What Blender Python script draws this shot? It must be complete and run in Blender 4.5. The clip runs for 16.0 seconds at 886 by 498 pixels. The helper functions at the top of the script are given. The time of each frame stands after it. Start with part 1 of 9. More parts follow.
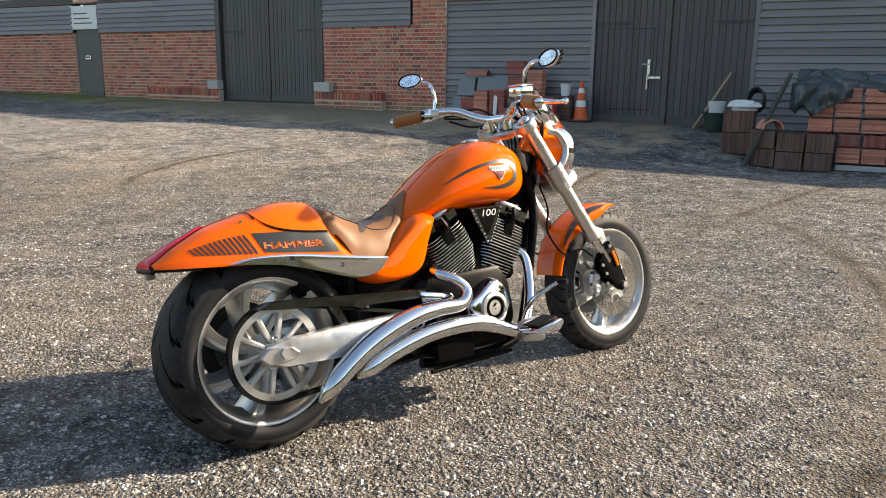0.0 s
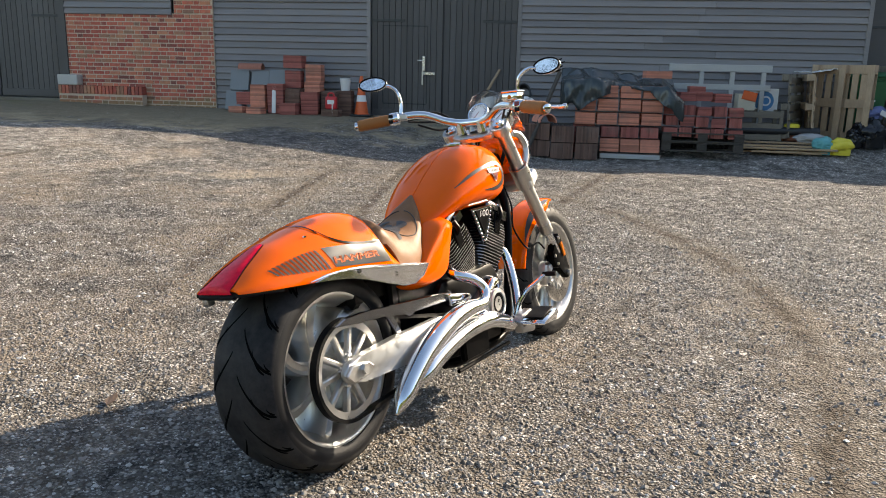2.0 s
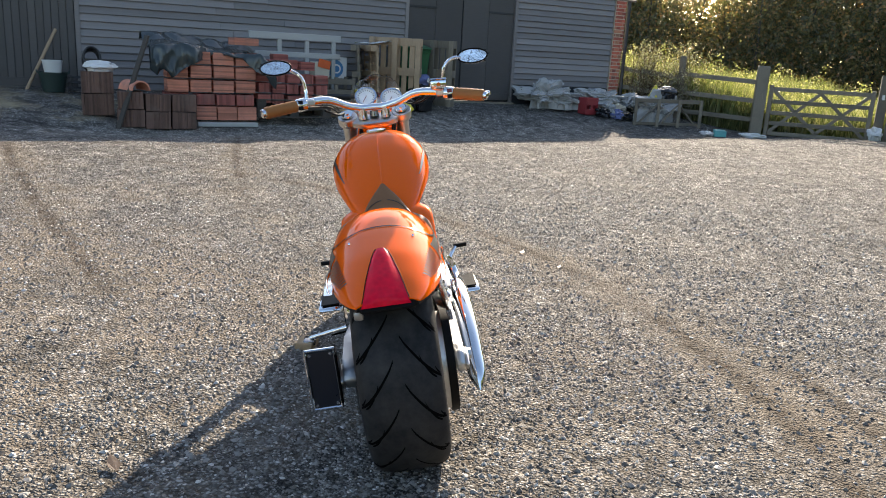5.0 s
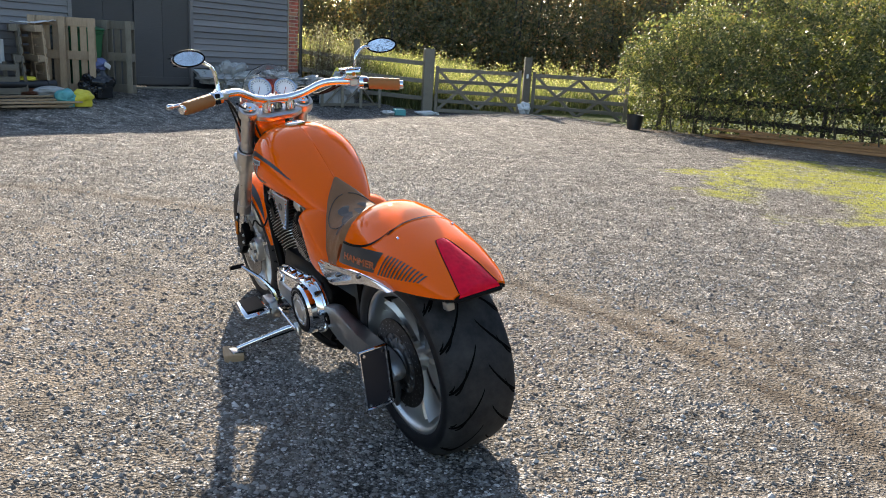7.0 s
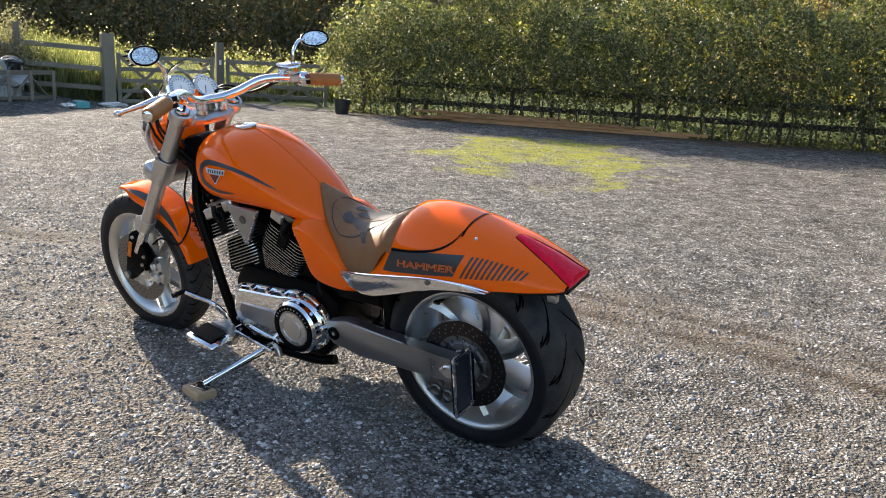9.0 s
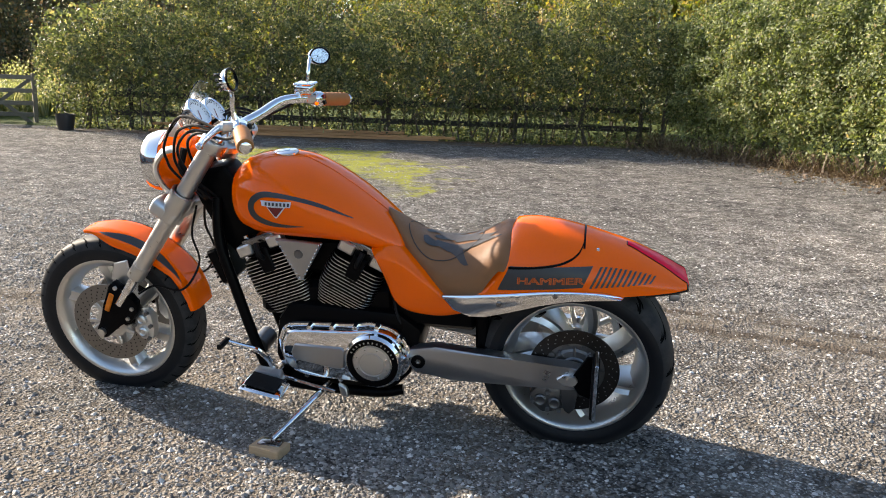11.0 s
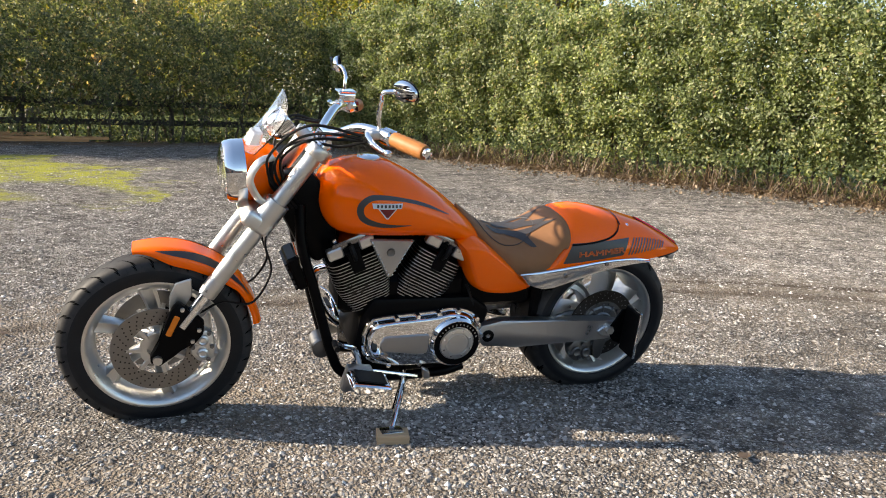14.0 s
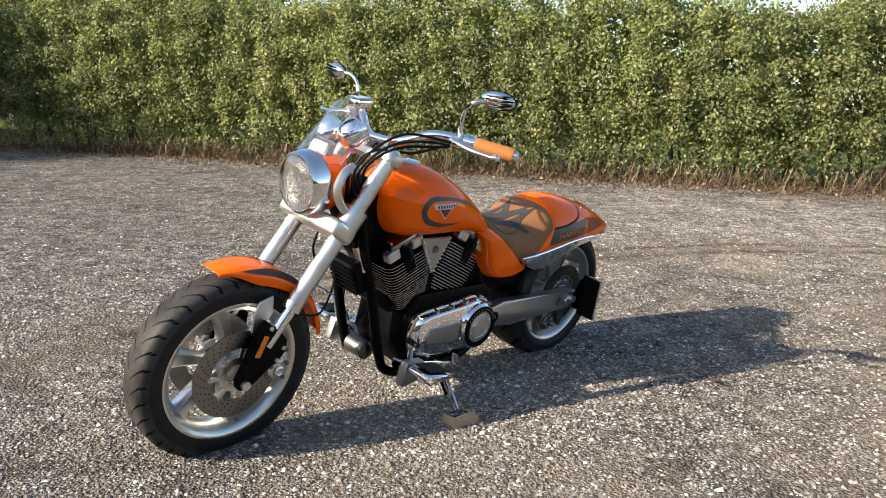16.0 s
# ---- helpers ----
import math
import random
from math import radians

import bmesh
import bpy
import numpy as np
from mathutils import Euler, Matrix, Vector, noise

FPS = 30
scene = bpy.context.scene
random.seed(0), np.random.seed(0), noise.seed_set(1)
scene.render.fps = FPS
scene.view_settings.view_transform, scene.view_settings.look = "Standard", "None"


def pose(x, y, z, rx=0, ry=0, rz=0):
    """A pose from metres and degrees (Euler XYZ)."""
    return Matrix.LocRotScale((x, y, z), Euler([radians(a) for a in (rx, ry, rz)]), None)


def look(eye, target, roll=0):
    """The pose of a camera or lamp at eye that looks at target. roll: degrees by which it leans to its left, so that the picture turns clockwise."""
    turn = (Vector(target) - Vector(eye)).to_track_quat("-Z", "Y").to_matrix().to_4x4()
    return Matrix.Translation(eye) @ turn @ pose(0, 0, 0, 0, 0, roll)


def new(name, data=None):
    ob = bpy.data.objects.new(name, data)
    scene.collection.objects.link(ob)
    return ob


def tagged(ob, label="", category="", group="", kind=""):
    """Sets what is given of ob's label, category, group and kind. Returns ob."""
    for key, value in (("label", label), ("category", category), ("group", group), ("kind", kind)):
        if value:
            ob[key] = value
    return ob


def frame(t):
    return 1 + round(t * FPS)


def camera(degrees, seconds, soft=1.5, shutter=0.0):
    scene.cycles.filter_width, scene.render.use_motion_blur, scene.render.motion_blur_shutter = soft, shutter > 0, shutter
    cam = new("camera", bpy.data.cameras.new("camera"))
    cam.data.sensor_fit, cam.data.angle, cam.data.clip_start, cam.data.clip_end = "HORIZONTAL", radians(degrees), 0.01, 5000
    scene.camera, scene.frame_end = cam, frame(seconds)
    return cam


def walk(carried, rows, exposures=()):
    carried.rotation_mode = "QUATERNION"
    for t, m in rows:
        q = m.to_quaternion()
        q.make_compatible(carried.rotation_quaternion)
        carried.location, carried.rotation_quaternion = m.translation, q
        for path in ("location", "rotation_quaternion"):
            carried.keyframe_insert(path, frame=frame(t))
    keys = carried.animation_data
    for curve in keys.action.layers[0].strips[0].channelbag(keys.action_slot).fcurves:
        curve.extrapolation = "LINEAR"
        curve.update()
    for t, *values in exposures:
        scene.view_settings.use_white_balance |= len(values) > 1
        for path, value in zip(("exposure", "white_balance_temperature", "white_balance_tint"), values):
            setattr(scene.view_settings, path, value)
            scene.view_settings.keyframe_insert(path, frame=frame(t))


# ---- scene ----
cam = camera(59.4, 16.0, soft=1.0)
PATH = [
    (0, (0.157, 0.206, 1.195), (0.111, 2.158, 0.759), 0.7),
    (0.5, (-0.097, 0.158, 1.214), (0.015, 2.106, 0.775), 0.9),
    (1, (-0.334, 0.193, 1.199), (-0.056, 2.125, 0.76), 1.1),
    (1.5, (-0.583, 0.276, 1.213), (-0.133, 2.175, 0.775), 1.2),
    (2, (-0.87, 0.306, 1.227), (-0.244, 2.153, 0.784), 1.4),
    (2.5, (-1.132, 0.401, 1.217), (-0.327, 2.176, 0.768), 1.7),
    (3, (-1.375, 0.552, 1.231), (-0.393, 2.232, 0.769), 2.0),
    (3.5, (-1.684, 0.64, 1.254), (-0.527, 2.202, 0.781), 2.3),
    (4, (-1.933, 0.785, 1.251), (-0.609, 2.205, 0.772), 2.5),
    (4.2, (-2.025, 0.88, 1.262), (-0.638, 2.237, 0.778), 2.5),
    (6.3, (-2.725, 1.901, 1.265), (-0.87, 2.47, 0.78), 3.2),
    (6.5, (-2.779, 2.015, 1.268), (-0.901, 2.495, 0.776), 2.8),
    (7, (-2.836, 2.298, 1.232), (-0.912, 2.554, 0.751), 3.4),
    (7.5, (-2.865, 2.594, 1.24), (-0.924, 2.622, 0.761), 3.5),
    (8, (-2.924, 2.899, 1.233), (-0.993, 2.702, 0.754), 3.4),
    (8.5, (-2.825, 3.182, 1.22), (-0.925, 2.777, 0.744), 3.4),
    (9, (-2.722, 3.481, 1.205), (-0.87, 2.892, 0.733), 3.1),
    (9.5, (-2.64, 3.797, 1.209), (-0.852, 3.033, 0.741), 3.1),
    (10, (-2.458, 4.069, 1.197), (-0.751, 3.132, 0.741), 3.1),
    (10.2, (-2.388, 4.175, 1.21), (-0.719, 3.169, 0.76), 3.0),
    (12.3, (-1.726, 5.184, 1.146), (-0.566, 3.604, 0.749), 2.7),
    (12.5, (-1.664, 5.264, 1.152), (-0.557, 3.647, 0.754), 3.0),
    (13, (-1.451, 5.442, 1.162), (-0.485, 3.738, 0.761), 3.4),
    (13.5, (-1.235, 5.631, 1.165), (-0.414, 3.849, 0.775), 3.4),
    (14, (-0.966, 5.807, 1.158), (-0.323, 3.952, 0.774), 3.1),
    (14.5, (-0.645, 5.899, 1.172), (-0.197, 3.988, 0.789), 2.8),
    (15, (-0.315, 6.061, 1.184), (-0.077, 4.112, 0.801), 2.5),
    (15.5, (0.046, 6.147, 1.155), (0.051, 4.184, 0.771), 2.5),
    (16, (0.383, 6.185, 1.158), (0.154, 4.233, 0.786), 2.4),
]
walk(cam, [(t, look(eye, target, roll)) for t, eye, target, roll in PATH], exposures=[(0.0, 1.25, 7100, 10), (4.0, 1.34, 6850, 10), (9.0, 1.40, 6500, 10), (13.0, 1.46, 6750, 10), (16.0, 1.21, 6750, 10)])

# ---- world, sun ----
SUN_AZ, SUN_EL = 19.5, 24.5
world = bpy.data.worlds.new("sky")
scene.world = world
world.use_nodes = True
_n = world.node_tree.nodes
_sky = _n.new("ShaderNodeTexSky")
_sky.sky_type, _sky.sun_disc = "NISHITA", False
_sky.sun_elevation, _sky.sun_rotation = radians(SUN_EL), radians(90 - SUN_AZ)
_sky.air_density, _sky.dust_density = 1.0, 1.2
world.node_tree.links.new(_sky.outputs[0], _n["Background"].inputs[0])
_n["Background"].inputs[1].default_value = 0.118
_sun = bpy.data.lights.new("sun", "SUN")
_sun.energy, _sun.angle, _sun.color = 4.8, radians(0.6), (1.0, 0.88, 0.72)
sun = new("sun", _sun)
_toward = Vector((math.cos(radians(SUN_EL)) * math.cos(radians(SUN_AZ)), math.cos(radians(SUN_EL)) * math.sin(radians(SUN_AZ)), math.sin(radians(SUN_EL))))
sun.matrix_world = look(_toward * 60, (0, 0, 0))


# ---- materials ----
class Mat:
    """A small builder for node materials."""

    def __init__(self, name, rough=0.6, metal=0.0, colour=(0.5, 0.5, 0.5), spec=0.5):
        self.m = bpy.data.materials.new(name)
        self.m.use_nodes = True
        self.t = self.m.node_tree
        self.b = self.t.nodes["Principled BSDF"]
        self.set("Base Color", (*colour, 1))
        self.set("Roughness", rough)
        self.set("Metallic", metal)
        self.set("Specular IOR Level", spec)

    def set(self, name, value):
        if isinstance(value, bpy.types.NodeSocket):
            self.t.links.new(value, self.b.inputs[name])
        else:
            self.b.inputs[name].default_value = value
        return self

    def node(self, kind, **inputs):
        n = self.t.nodes.new(kind)
        for k, v in inputs.items():
            key = k.replace("_", " ")
            if isinstance(v, bpy.types.NodeSocket):
                self.t.links.new(v, n.inputs[key])
            else:
                n.inputs[key].default_value = v
        return n

    def coords(self, which="Object"):
        if which == "World":
            return self.node("ShaderNodeNewGeometry").outputs["Position"]
        return self.node("ShaderNodeTexCoord").outputs[which]

    def noise(self, scale, detail=4.0, rough=0.55, at=None):
        n = self.node("ShaderNodeTexNoise", Scale=scale, Detail=detail, Roughness=rough)
        self.t.links.new(at if at is not None else self.coords(), n.inputs["Vector"])
        return n.outputs["Fac"]

    def voronoi(self, scale, out="Distance", at=None, rnd=1.0):
        n = self.node("ShaderNodeTexVoronoi", Scale=scale, Randomness=rnd)
        self.t.links.new(at if at is not None else self.coords(), n.inputs["Vector"])
        return n.outputs[out]

    def ramp(self, fac, *stops):
        n = self.t.nodes.new("ShaderNodeValToRGB")
        e = n.color_ramp.elements
        while len(e) < len(stops):
            e.new(0.5)
        for el, (p, c) in zip(e, stops):
            el.position = p
            el.color = (c, c, c, 1) if isinstance(c, (int, float)) else (*c, 1)
        self.t.links.new(fac, n.inputs["Fac"])
        return n.outputs["Color"]

    def mix(self, fac, a, b, mode="MIX"):
        n = self.t.nodes.new("ShaderNodeMix")
        n.data_type, n.blend_type = "RGBA", mode
        for sock, v in ((n.inputs[0], fac), (n.inputs[6], a), (n.inputs[7], b)):
            if isinstance(v, bpy.types.NodeSocket):
                self.t.links.new(v, sock)
            else:
                sock.default_value = v if isinstance(v, (int, float)) else (*v, 1)
        return n.outputs[2]

    def math(self, op, a, b=0.0, clamp=False):
        n = self.t.nodes.new("ShaderNodeMath")
        n.operation, n.use_clamp = op, clamp
        for sock, v in zip(n.inputs, (a, b)):
            if isinstance(v, bpy.types.NodeSocket):
                self.t.links.new(v, sock)
            else:
                sock.default_value = v
        return n.outputs[0]

    def bump(self, height, strength=0.4, distance=0.01):
        n = self.node("ShaderNodeBump", Strength=strength, Distance=distance, Height=height)
        return self.set("Normal", n.outputs[0])

    def rand(self, island=False):
        if island:
            return self.node("ShaderNodeNewGeometry").outputs["Random Per Island"]
        return self.node("ShaderNodeObjectInfo").outputs["Random"]


def plain(name, colour, rough=0.5, metal=0.0, var=0.25, scale=30.0, bump=0.15, spec=0.5):
    """A surface of one colour with grain, faint stains and fine relief."""
    m = Mat(name, rough, metal, colour, spec)
    big, fine = m.noise(scale * 0.15), m.noise(scale * 3)
    dark = tuple(c * (1 - var) for c in colour)
    light = tuple(min(1, c * (1 + var * 0.6)) for c in colour)
    m.set("Base Color", m.mix(m.math("ADD", m.math("MULTIPLY", big, 0.6), m.math("MULTIPLY", fine, 0.4)), dark, light))
    m.set("Roughness", m.ramp(big, (0.3, max(0.03, rough - 0.08)), (0.7, min(1, rough + 0.08))))
    if bump:
        m.bump(fine, bump, 0.002)
    return m.m


# tyre tracks: centre and radius of the arc, half width of the rut, and the stretch of it that shows
RUTS = ((-2.85, 6.13, 5.66, 0.085, 0.9, 2.1, 6.5), (-2.85, 6.13, 5.93, 0.07, -1.2, 0.9, 3.6), (28.4, -13.3, 32.8, 0.07, 3.3, 8.0, 3.0), (0.09, 8.55, 3.35, 0.07, -2.8, 9.0, 2.4), (50.57, -12.9, 54.5, 0.08, 0.0, 7.2, 3.6), (50.57, -12.9, 53.72, 0.08, 0.8, 7.6, 3.6))


def mat_gravel():
    m = Mat("gravel", 0.85, spec=0.2)
    p = m.coords("World")
    stone = m.voronoi(80, "Color", p)
    grit = m.voronoi(180, "Color", p)
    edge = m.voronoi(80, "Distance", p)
    edge2 = m.voronoi(180, "Distance", p)
    wide = m.noise(0.32, 5, 0.6, p)
    mid = m.noise(1.7, 5, 0.65, p)
    fine = m.noise(14, 4, 0.6, p)
    hue = m.node("ShaderNodeSeparateColor", Color=stone)
    g = m.ramp(hue.outputs[0], (0.0, (0.045, 0.043, 0.041)), (0.45, (0.17, 0.162, 0.150)), (0.8, (0.40, 0.386, 0.362)), (1.0, (0.90, 0.88, 0.85)))
    g = m.mix(m.ramp(hue.outputs[1], (0.55, 0.0), (0.95, 0.65)), g, m.mix(1.0, g, (1.12, 0.94, 0.76), "MULTIPLY"))
    g2 = m.ramp(m.node("ShaderNodeSeparateColor", Color=grit).outputs[0], (0.0, (0.042, 0.039, 0.037)), (0.55, (0.19, 0.179, 0.164)), (1.0, (0.64, 0.62, 0.59)))
    c = m.mix(m.ramp(fine, (0.40, 0.0), (0.56, 1.0)), g, g2)
    # gaps between the stones darkened in the colour
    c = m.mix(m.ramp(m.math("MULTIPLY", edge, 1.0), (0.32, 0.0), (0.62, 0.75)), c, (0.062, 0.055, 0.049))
    # clusters of pale chippings, with the shade of hollows put into the colour too
    c = m.mix(1.0, c, m.ramp(m.noise(26, 3, 0.75, p), (0.36, 0.50), (0.5, 0.97), (0.66, 1.5)), "MULTIPLY")
    c = m.mix(1.0, c, m.ramp(m.noise(7.5, 4, 0.7, p), (0.37, 0.52), (0.63, 1.52)), "MULTIPLY")
    c = m.mix(1.0, c, m.ramp(m.noise(3.0, 5, 0.75, p), (0.36, 0.70), (0.62, 1.22)), "MULTIPLY")
    # fines and trodden soil between the stones
    soil = m.mix(m.noise(45, 5, 0.8, p), (0.125, 0.095, 0.068), (0.36, 0.295, 0.222))
    bare_soil = m.ramp(m.math("ADD", m.math("MULTIPLY", wide, 0.55), m.math("MULTIPLY", mid, 0.45)), (0.42, 0.0), (0.60, 0.80))
    c = m.mix(0.8, c, m.ramp(mid, (0.3, 0.70), (0.7, 1.15)), "MULTIPLY")
    x = m.node("ShaderNodeSeparateXYZ", Vector=p)
    warp = m.math("MULTIPLY", m.math("SUBTRACT", m.noise(1.1, 5, 0.7, p), 0.5), 2.2)

    def blob(cx, cy, rx, ry, turn):
        ca, sa = math.cos(radians(turn)), math.sin(radians(turn))
        dx, dy = m.math("SUBTRACT", x.outputs[0], cx), m.math("SUBTRACT", x.outputs[1], cy)
        u = m.math("DIVIDE", m.math("ADD", m.math("MULTIPLY", dx, ca), m.math("MULTIPLY", dy, sa)), rx)
        v = m.math("DIVIDE", m.math("SUBTRACT", m.math("MULTIPLY", dy, ca), m.math("MULTIPLY", dx, sa)), ry)
        r = m.math("SQRT", m.math("ADD", m.math("MULTIPLY", u, u), m.math("MULTIPLY", v, v)))
        return m.math("ADD", r, warp)

    trodden = m.ramp(blob(-1.6, 6.0, 4.6, 6.0, 0), (0.5, 1.0), (1.5, 0.16))
    c = m.mix(m.math("MULTIPLY", bare_soil, trodden), c, soil)
    # moss on the packed ground by the long hedge, worn away in its middle
    moss = m.ramp(blob(6.65, -0.75, 2.6, 1.45, -22), (0.8, 1.0), (1.1, 0.0))
    bare = m.ramp(blob(5.15, -0.15, 1.1, 0.6, -22), (0.6, 1.0), (1.1, 0.0))
    mossc = m.mix(m.noise(9, 5, 0.7, p), (0.14, 0.15, 0.025), (0.46, 0.46, 0.05))
    hold = m.math("MULTIPLY", moss, m.math("SUBTRACT", 1.0, bare), True)
    hold = m.math("MULTIPLY", hold, m.ramp(m.noise(3.3, 6, 0.75, p), (0.36, 0.12), (0.55, 1.0)))
    c = m.mix(hold, c, mossc)
    # thin moss along the foot of the brick wall
    thin = m.ramp(blob(-8.6, 19.6, 5.6, 1.0, -27.7), (0.75, 1.0), (1.25, 0.0))
    c = m.mix(m.math("MULTIPLY", thin, m.ramp(m.noise(2.5, 5, 0.7, p), (0.38, 0.1), (0.52, 0.95))), c, m.mix(fine, (0.10, 0.13, 0.02), (0.26, 0.30, 0.05)))
    # leaf litter along both hedges
    for cx, cy, rx, ry, turn in ((-0.9, -5.5, 8.2, 0.75, -20.6), (9.8, -3.6, 6.5, 0.7, 52)):
        litter = m.ramp(blob(cx, cy, rx, ry, turn), (0.6, 1.0), (1.5, 0.0))
        c = m.mix(m.math("MULTIPLY", litter, m.ramp(m.noise(5, 5, 0.7, p), (0.4, 0.1), (0.6, 0.85))), c, m.mix(fine, (0.10, 0.055, 0.03), (0.27, 0.17, 0.10)))
    # rough grass outside the yard, behind both hedges and the fence
    def beyond(px, py, nx, ny, off):
        d = m.math("ADD", m.math("MULTIPLY", m.math("SUBTRACT", x.outputs[0], px), nx), m.math("MULTIPLY", m.math("SUBTRACT", x.outputs[1], py), ny))
        return m.ramp(m.math("ADD", m.math("SUBTRACT", d, off), m.math("MULTIPLY", warp, 0.25)), (0.0, 0.0), (0.35, 1.0))

    turf = m.mix(m.noise(6, 6, 0.8, p), (0.03, 0.045, 0.01), (0.12, 0.15, 0.035))
    for px, py, nx, ny, off in ((13.1, 0.5, 0.78, -0.626, 0.35), (6.4, -7.9, -0.354, -0.935, 0.5), (15.0, 7.2, 0.975, 0.222, 0.35)):
        c = m.mix(beyond(px, py, nx, ny, off), c, turf)
    # trodden light earth, round the manhole-like patch
    c = m.mix(m.ramp(blob(-0.2, 9.0, 0.75, 0.4, 0), (0.5, 0.5), (1.0, 0.0)), c, (0.36, 0.30, 0.22))
    # damp brown soil before the barn, colour lifted to offset the barn's shade
    damp = m.ramp(blob(-2.4, 16.0, 8.5, 2.4, -27.7), (0.6, 1.0), (1.3, 0.0))
    c = m.mix(m.math("MULTIPLY", damp, 0.75), c, m.mix(m.noise(9, 5, 0.75, p), (0.20, 0.155, 0.09), (0.48, 0.39, 0.25)))
    # paler gravel in three patches of the yard
    dust = m.ramp(blob(-5.5, 12.5, 7.0, 3.4, -27.7), (0.5, 0.8), (1.6, 0.0))
    dust = m.math("MAXIMUM", dust, m.ramp(blob(-4.2, -0.6, 6.5, 2.7, -20.6), (0.4, 0.75), (1.4, 0.0)))
    # this patch lifts the colour of gravel lying in the barn's shade
    dust = m.math("MAXIMUM", dust, m.ramp(blob(7.2, 9.4, 6.5, 2.0, -27.7), (0.5, 0.75), (1.5, 0.0)))
    c = m.mix(dust, c, m.mix(1.0, c, (1.78, 1.75, 1.70), "MULTIPLY"))
    # tyre ruts of soil with ridge shade painted in, trodden earth along both sides
    for cx, cy, rad, wide_, ex, ey, span in RUTS:
        dx, dy = m.math("SUBTRACT", x.outputs[0], cx), m.math("SUBTRACT", x.outputs[1], cy)
        far = m.math("SUBTRACT", m.math("SQRT", m.math("ADD", m.math("MULTIPLY", dx, dx), m.math("MULTIPLY", dy, dy))), rad)
        far = m.math("ABSOLUTE", m.math("ADD", far, m.math("MULTIPLY", warp, 0.05)))
        here = m.ramp(blob(ex, ey, span, span, 0), (0.55, 1.0), (1.0, 0.0))
        band = m.math("MULTIPLY", m.math("MULTIPLY", m.ramp(far, (0.08, 0.55), (0.34, 0.0)), here), m.ramp(m.noise(2.2, 5, 0.7, p), (0.36, 0.15), (0.55, 1.0)))
        c = m.mix(band, c, m.mix(m.noise(60, 5, 0.8, p), (0.095, 0.074, 0.054), (0.28, 0.228, 0.17)))
        r = m.math("DIVIDE", far, wide_)
        rut = m.math("MULTIPLY", m.math("MULTIPLY", m.ramp(r, (0.3, 1.0), (1.25, 0.0)), m.ramp(m.noise(1.3, 4, 0.75, p), (0.36, 0.3), (0.50, 1.0))), m.ramp(m.noise(15, 3, 0.7, p), (0.36, 0.25), (0.54, 1.0)))
        c = m.mix(m.math("MULTIPLY", rut, here), c, m.mix(fine, (0.034, 0.026, 0.019), (0.105, 0.080, 0.058)))
    m.set("Base Color", c)
    m.set("Roughness", m.ramp(fine, (0.3, 0.85), (0.7, 1.0)))
    h = m.math("ADD", m.math("MULTIPLY", m.math("SUBTRACT", 0.6, edge), 0.8), m.math("MULTIPLY", m.math("SUBTRACT", 0.6, edge2), 0.3))
    h = m.math("ADD", h, m.math("MULTIPLY", m.noise(26, 3, 0.75, p), 1.3))
    m.bump(m.math("ADD", h, m.math("MULTIPLY", m.noise(7.5, 4, 0.7, p), 2.4)), 1.0, 0.019)
    return m.m


def mat_brick(name, island=False, shift=(1, 1, 1)):
    m = Mat(name, 0.85)
    p = m.coords("World")
    r = m.rand(island)
    c = m.ramp(r, (0.0, (0.19, 0.06, 0.05)), (0.25, (0.47, 0.10, 0.065)), (0.6, (0.62, 0.155, 0.095)), (0.85, (0.60, 0.25, 0.14)), (1.0, (0.28, 0.15, 0.10)))
    c = m.mix(m.ramp(m.noise(9, 5, 0.7, p), (0.30, 0.45), (0.6, 0.0)), c, (0.13, 0.08, 0.06))
    c = m.mix(m.ramp(m.noise(40, 3, 0.6, p), (0.55, 0.0), (0.75, 0.5)), c, (0.45, 0.36, 0.30))
    c = m.mix(m.ramp(m.noise(0.9, 4, 0.6, p), (0.52, 0.0), (0.70, 0.4)), c, m.mix(m.noise(5, 3, 0.6, p), (0.24, 0.14, 0.08), (0.42, 0.28, 0.16)))
    z = m.node("ShaderNodeSeparateXYZ", Vector=p).outputs[2]
    low = m.ramp(m.math("ADD", z, m.math("MULTIPLY", m.noise(1.4, 4, 0.6, p), 0.7)), (0.85, 0.7), (1.5, 0.0))
    c = m.mix(low, c, m.mix(m.noise(6, 4, 0.6, p), (0.16, 0.15, 0.06), (0.34, 0.25, 0.13)))
    c = m.mix(1.0, c, shift, "MULTIPLY")
    m.set("Base Color", c)
    m.bump(m.noise(60, 4, 0.7, p), 0.5, 0.004)
    return m.m


def mat_boards(name, colour):
    m = Mat(name, 0.5, spec=0.45)
    p = m.coords("Object")
    st = m.node("ShaderNodeMapping", Vector=p)
    st.inputs["Scale"].default_value = (1.5, 30, 30)
    grain = m.noise(3, 5, 0.6, st.outputs[0])
    c = m.mix(grain, tuple(v * 0.75 for v in colour), tuple(v * 1.3 for v in colour))
    c = m.mix(m.ramp(m.noise(0.8, 5, 0.6, p), (0.5, 0.0), (0.75, 0.25)), c, tuple(v * 1.6 for v in colour))
    c = m.mix(1.0, c, m.ramp(m.rand(), (0.0, 0.84), (1.0, 1.16)), "MULTIPLY")
    m.set("Base Color", c)
    m.set("Roughness", m.ramp(grain, (0.3, 0.40), (0.7, 0.58)))
    m.bump(grain, 0.25, 0.003)
    return m.m


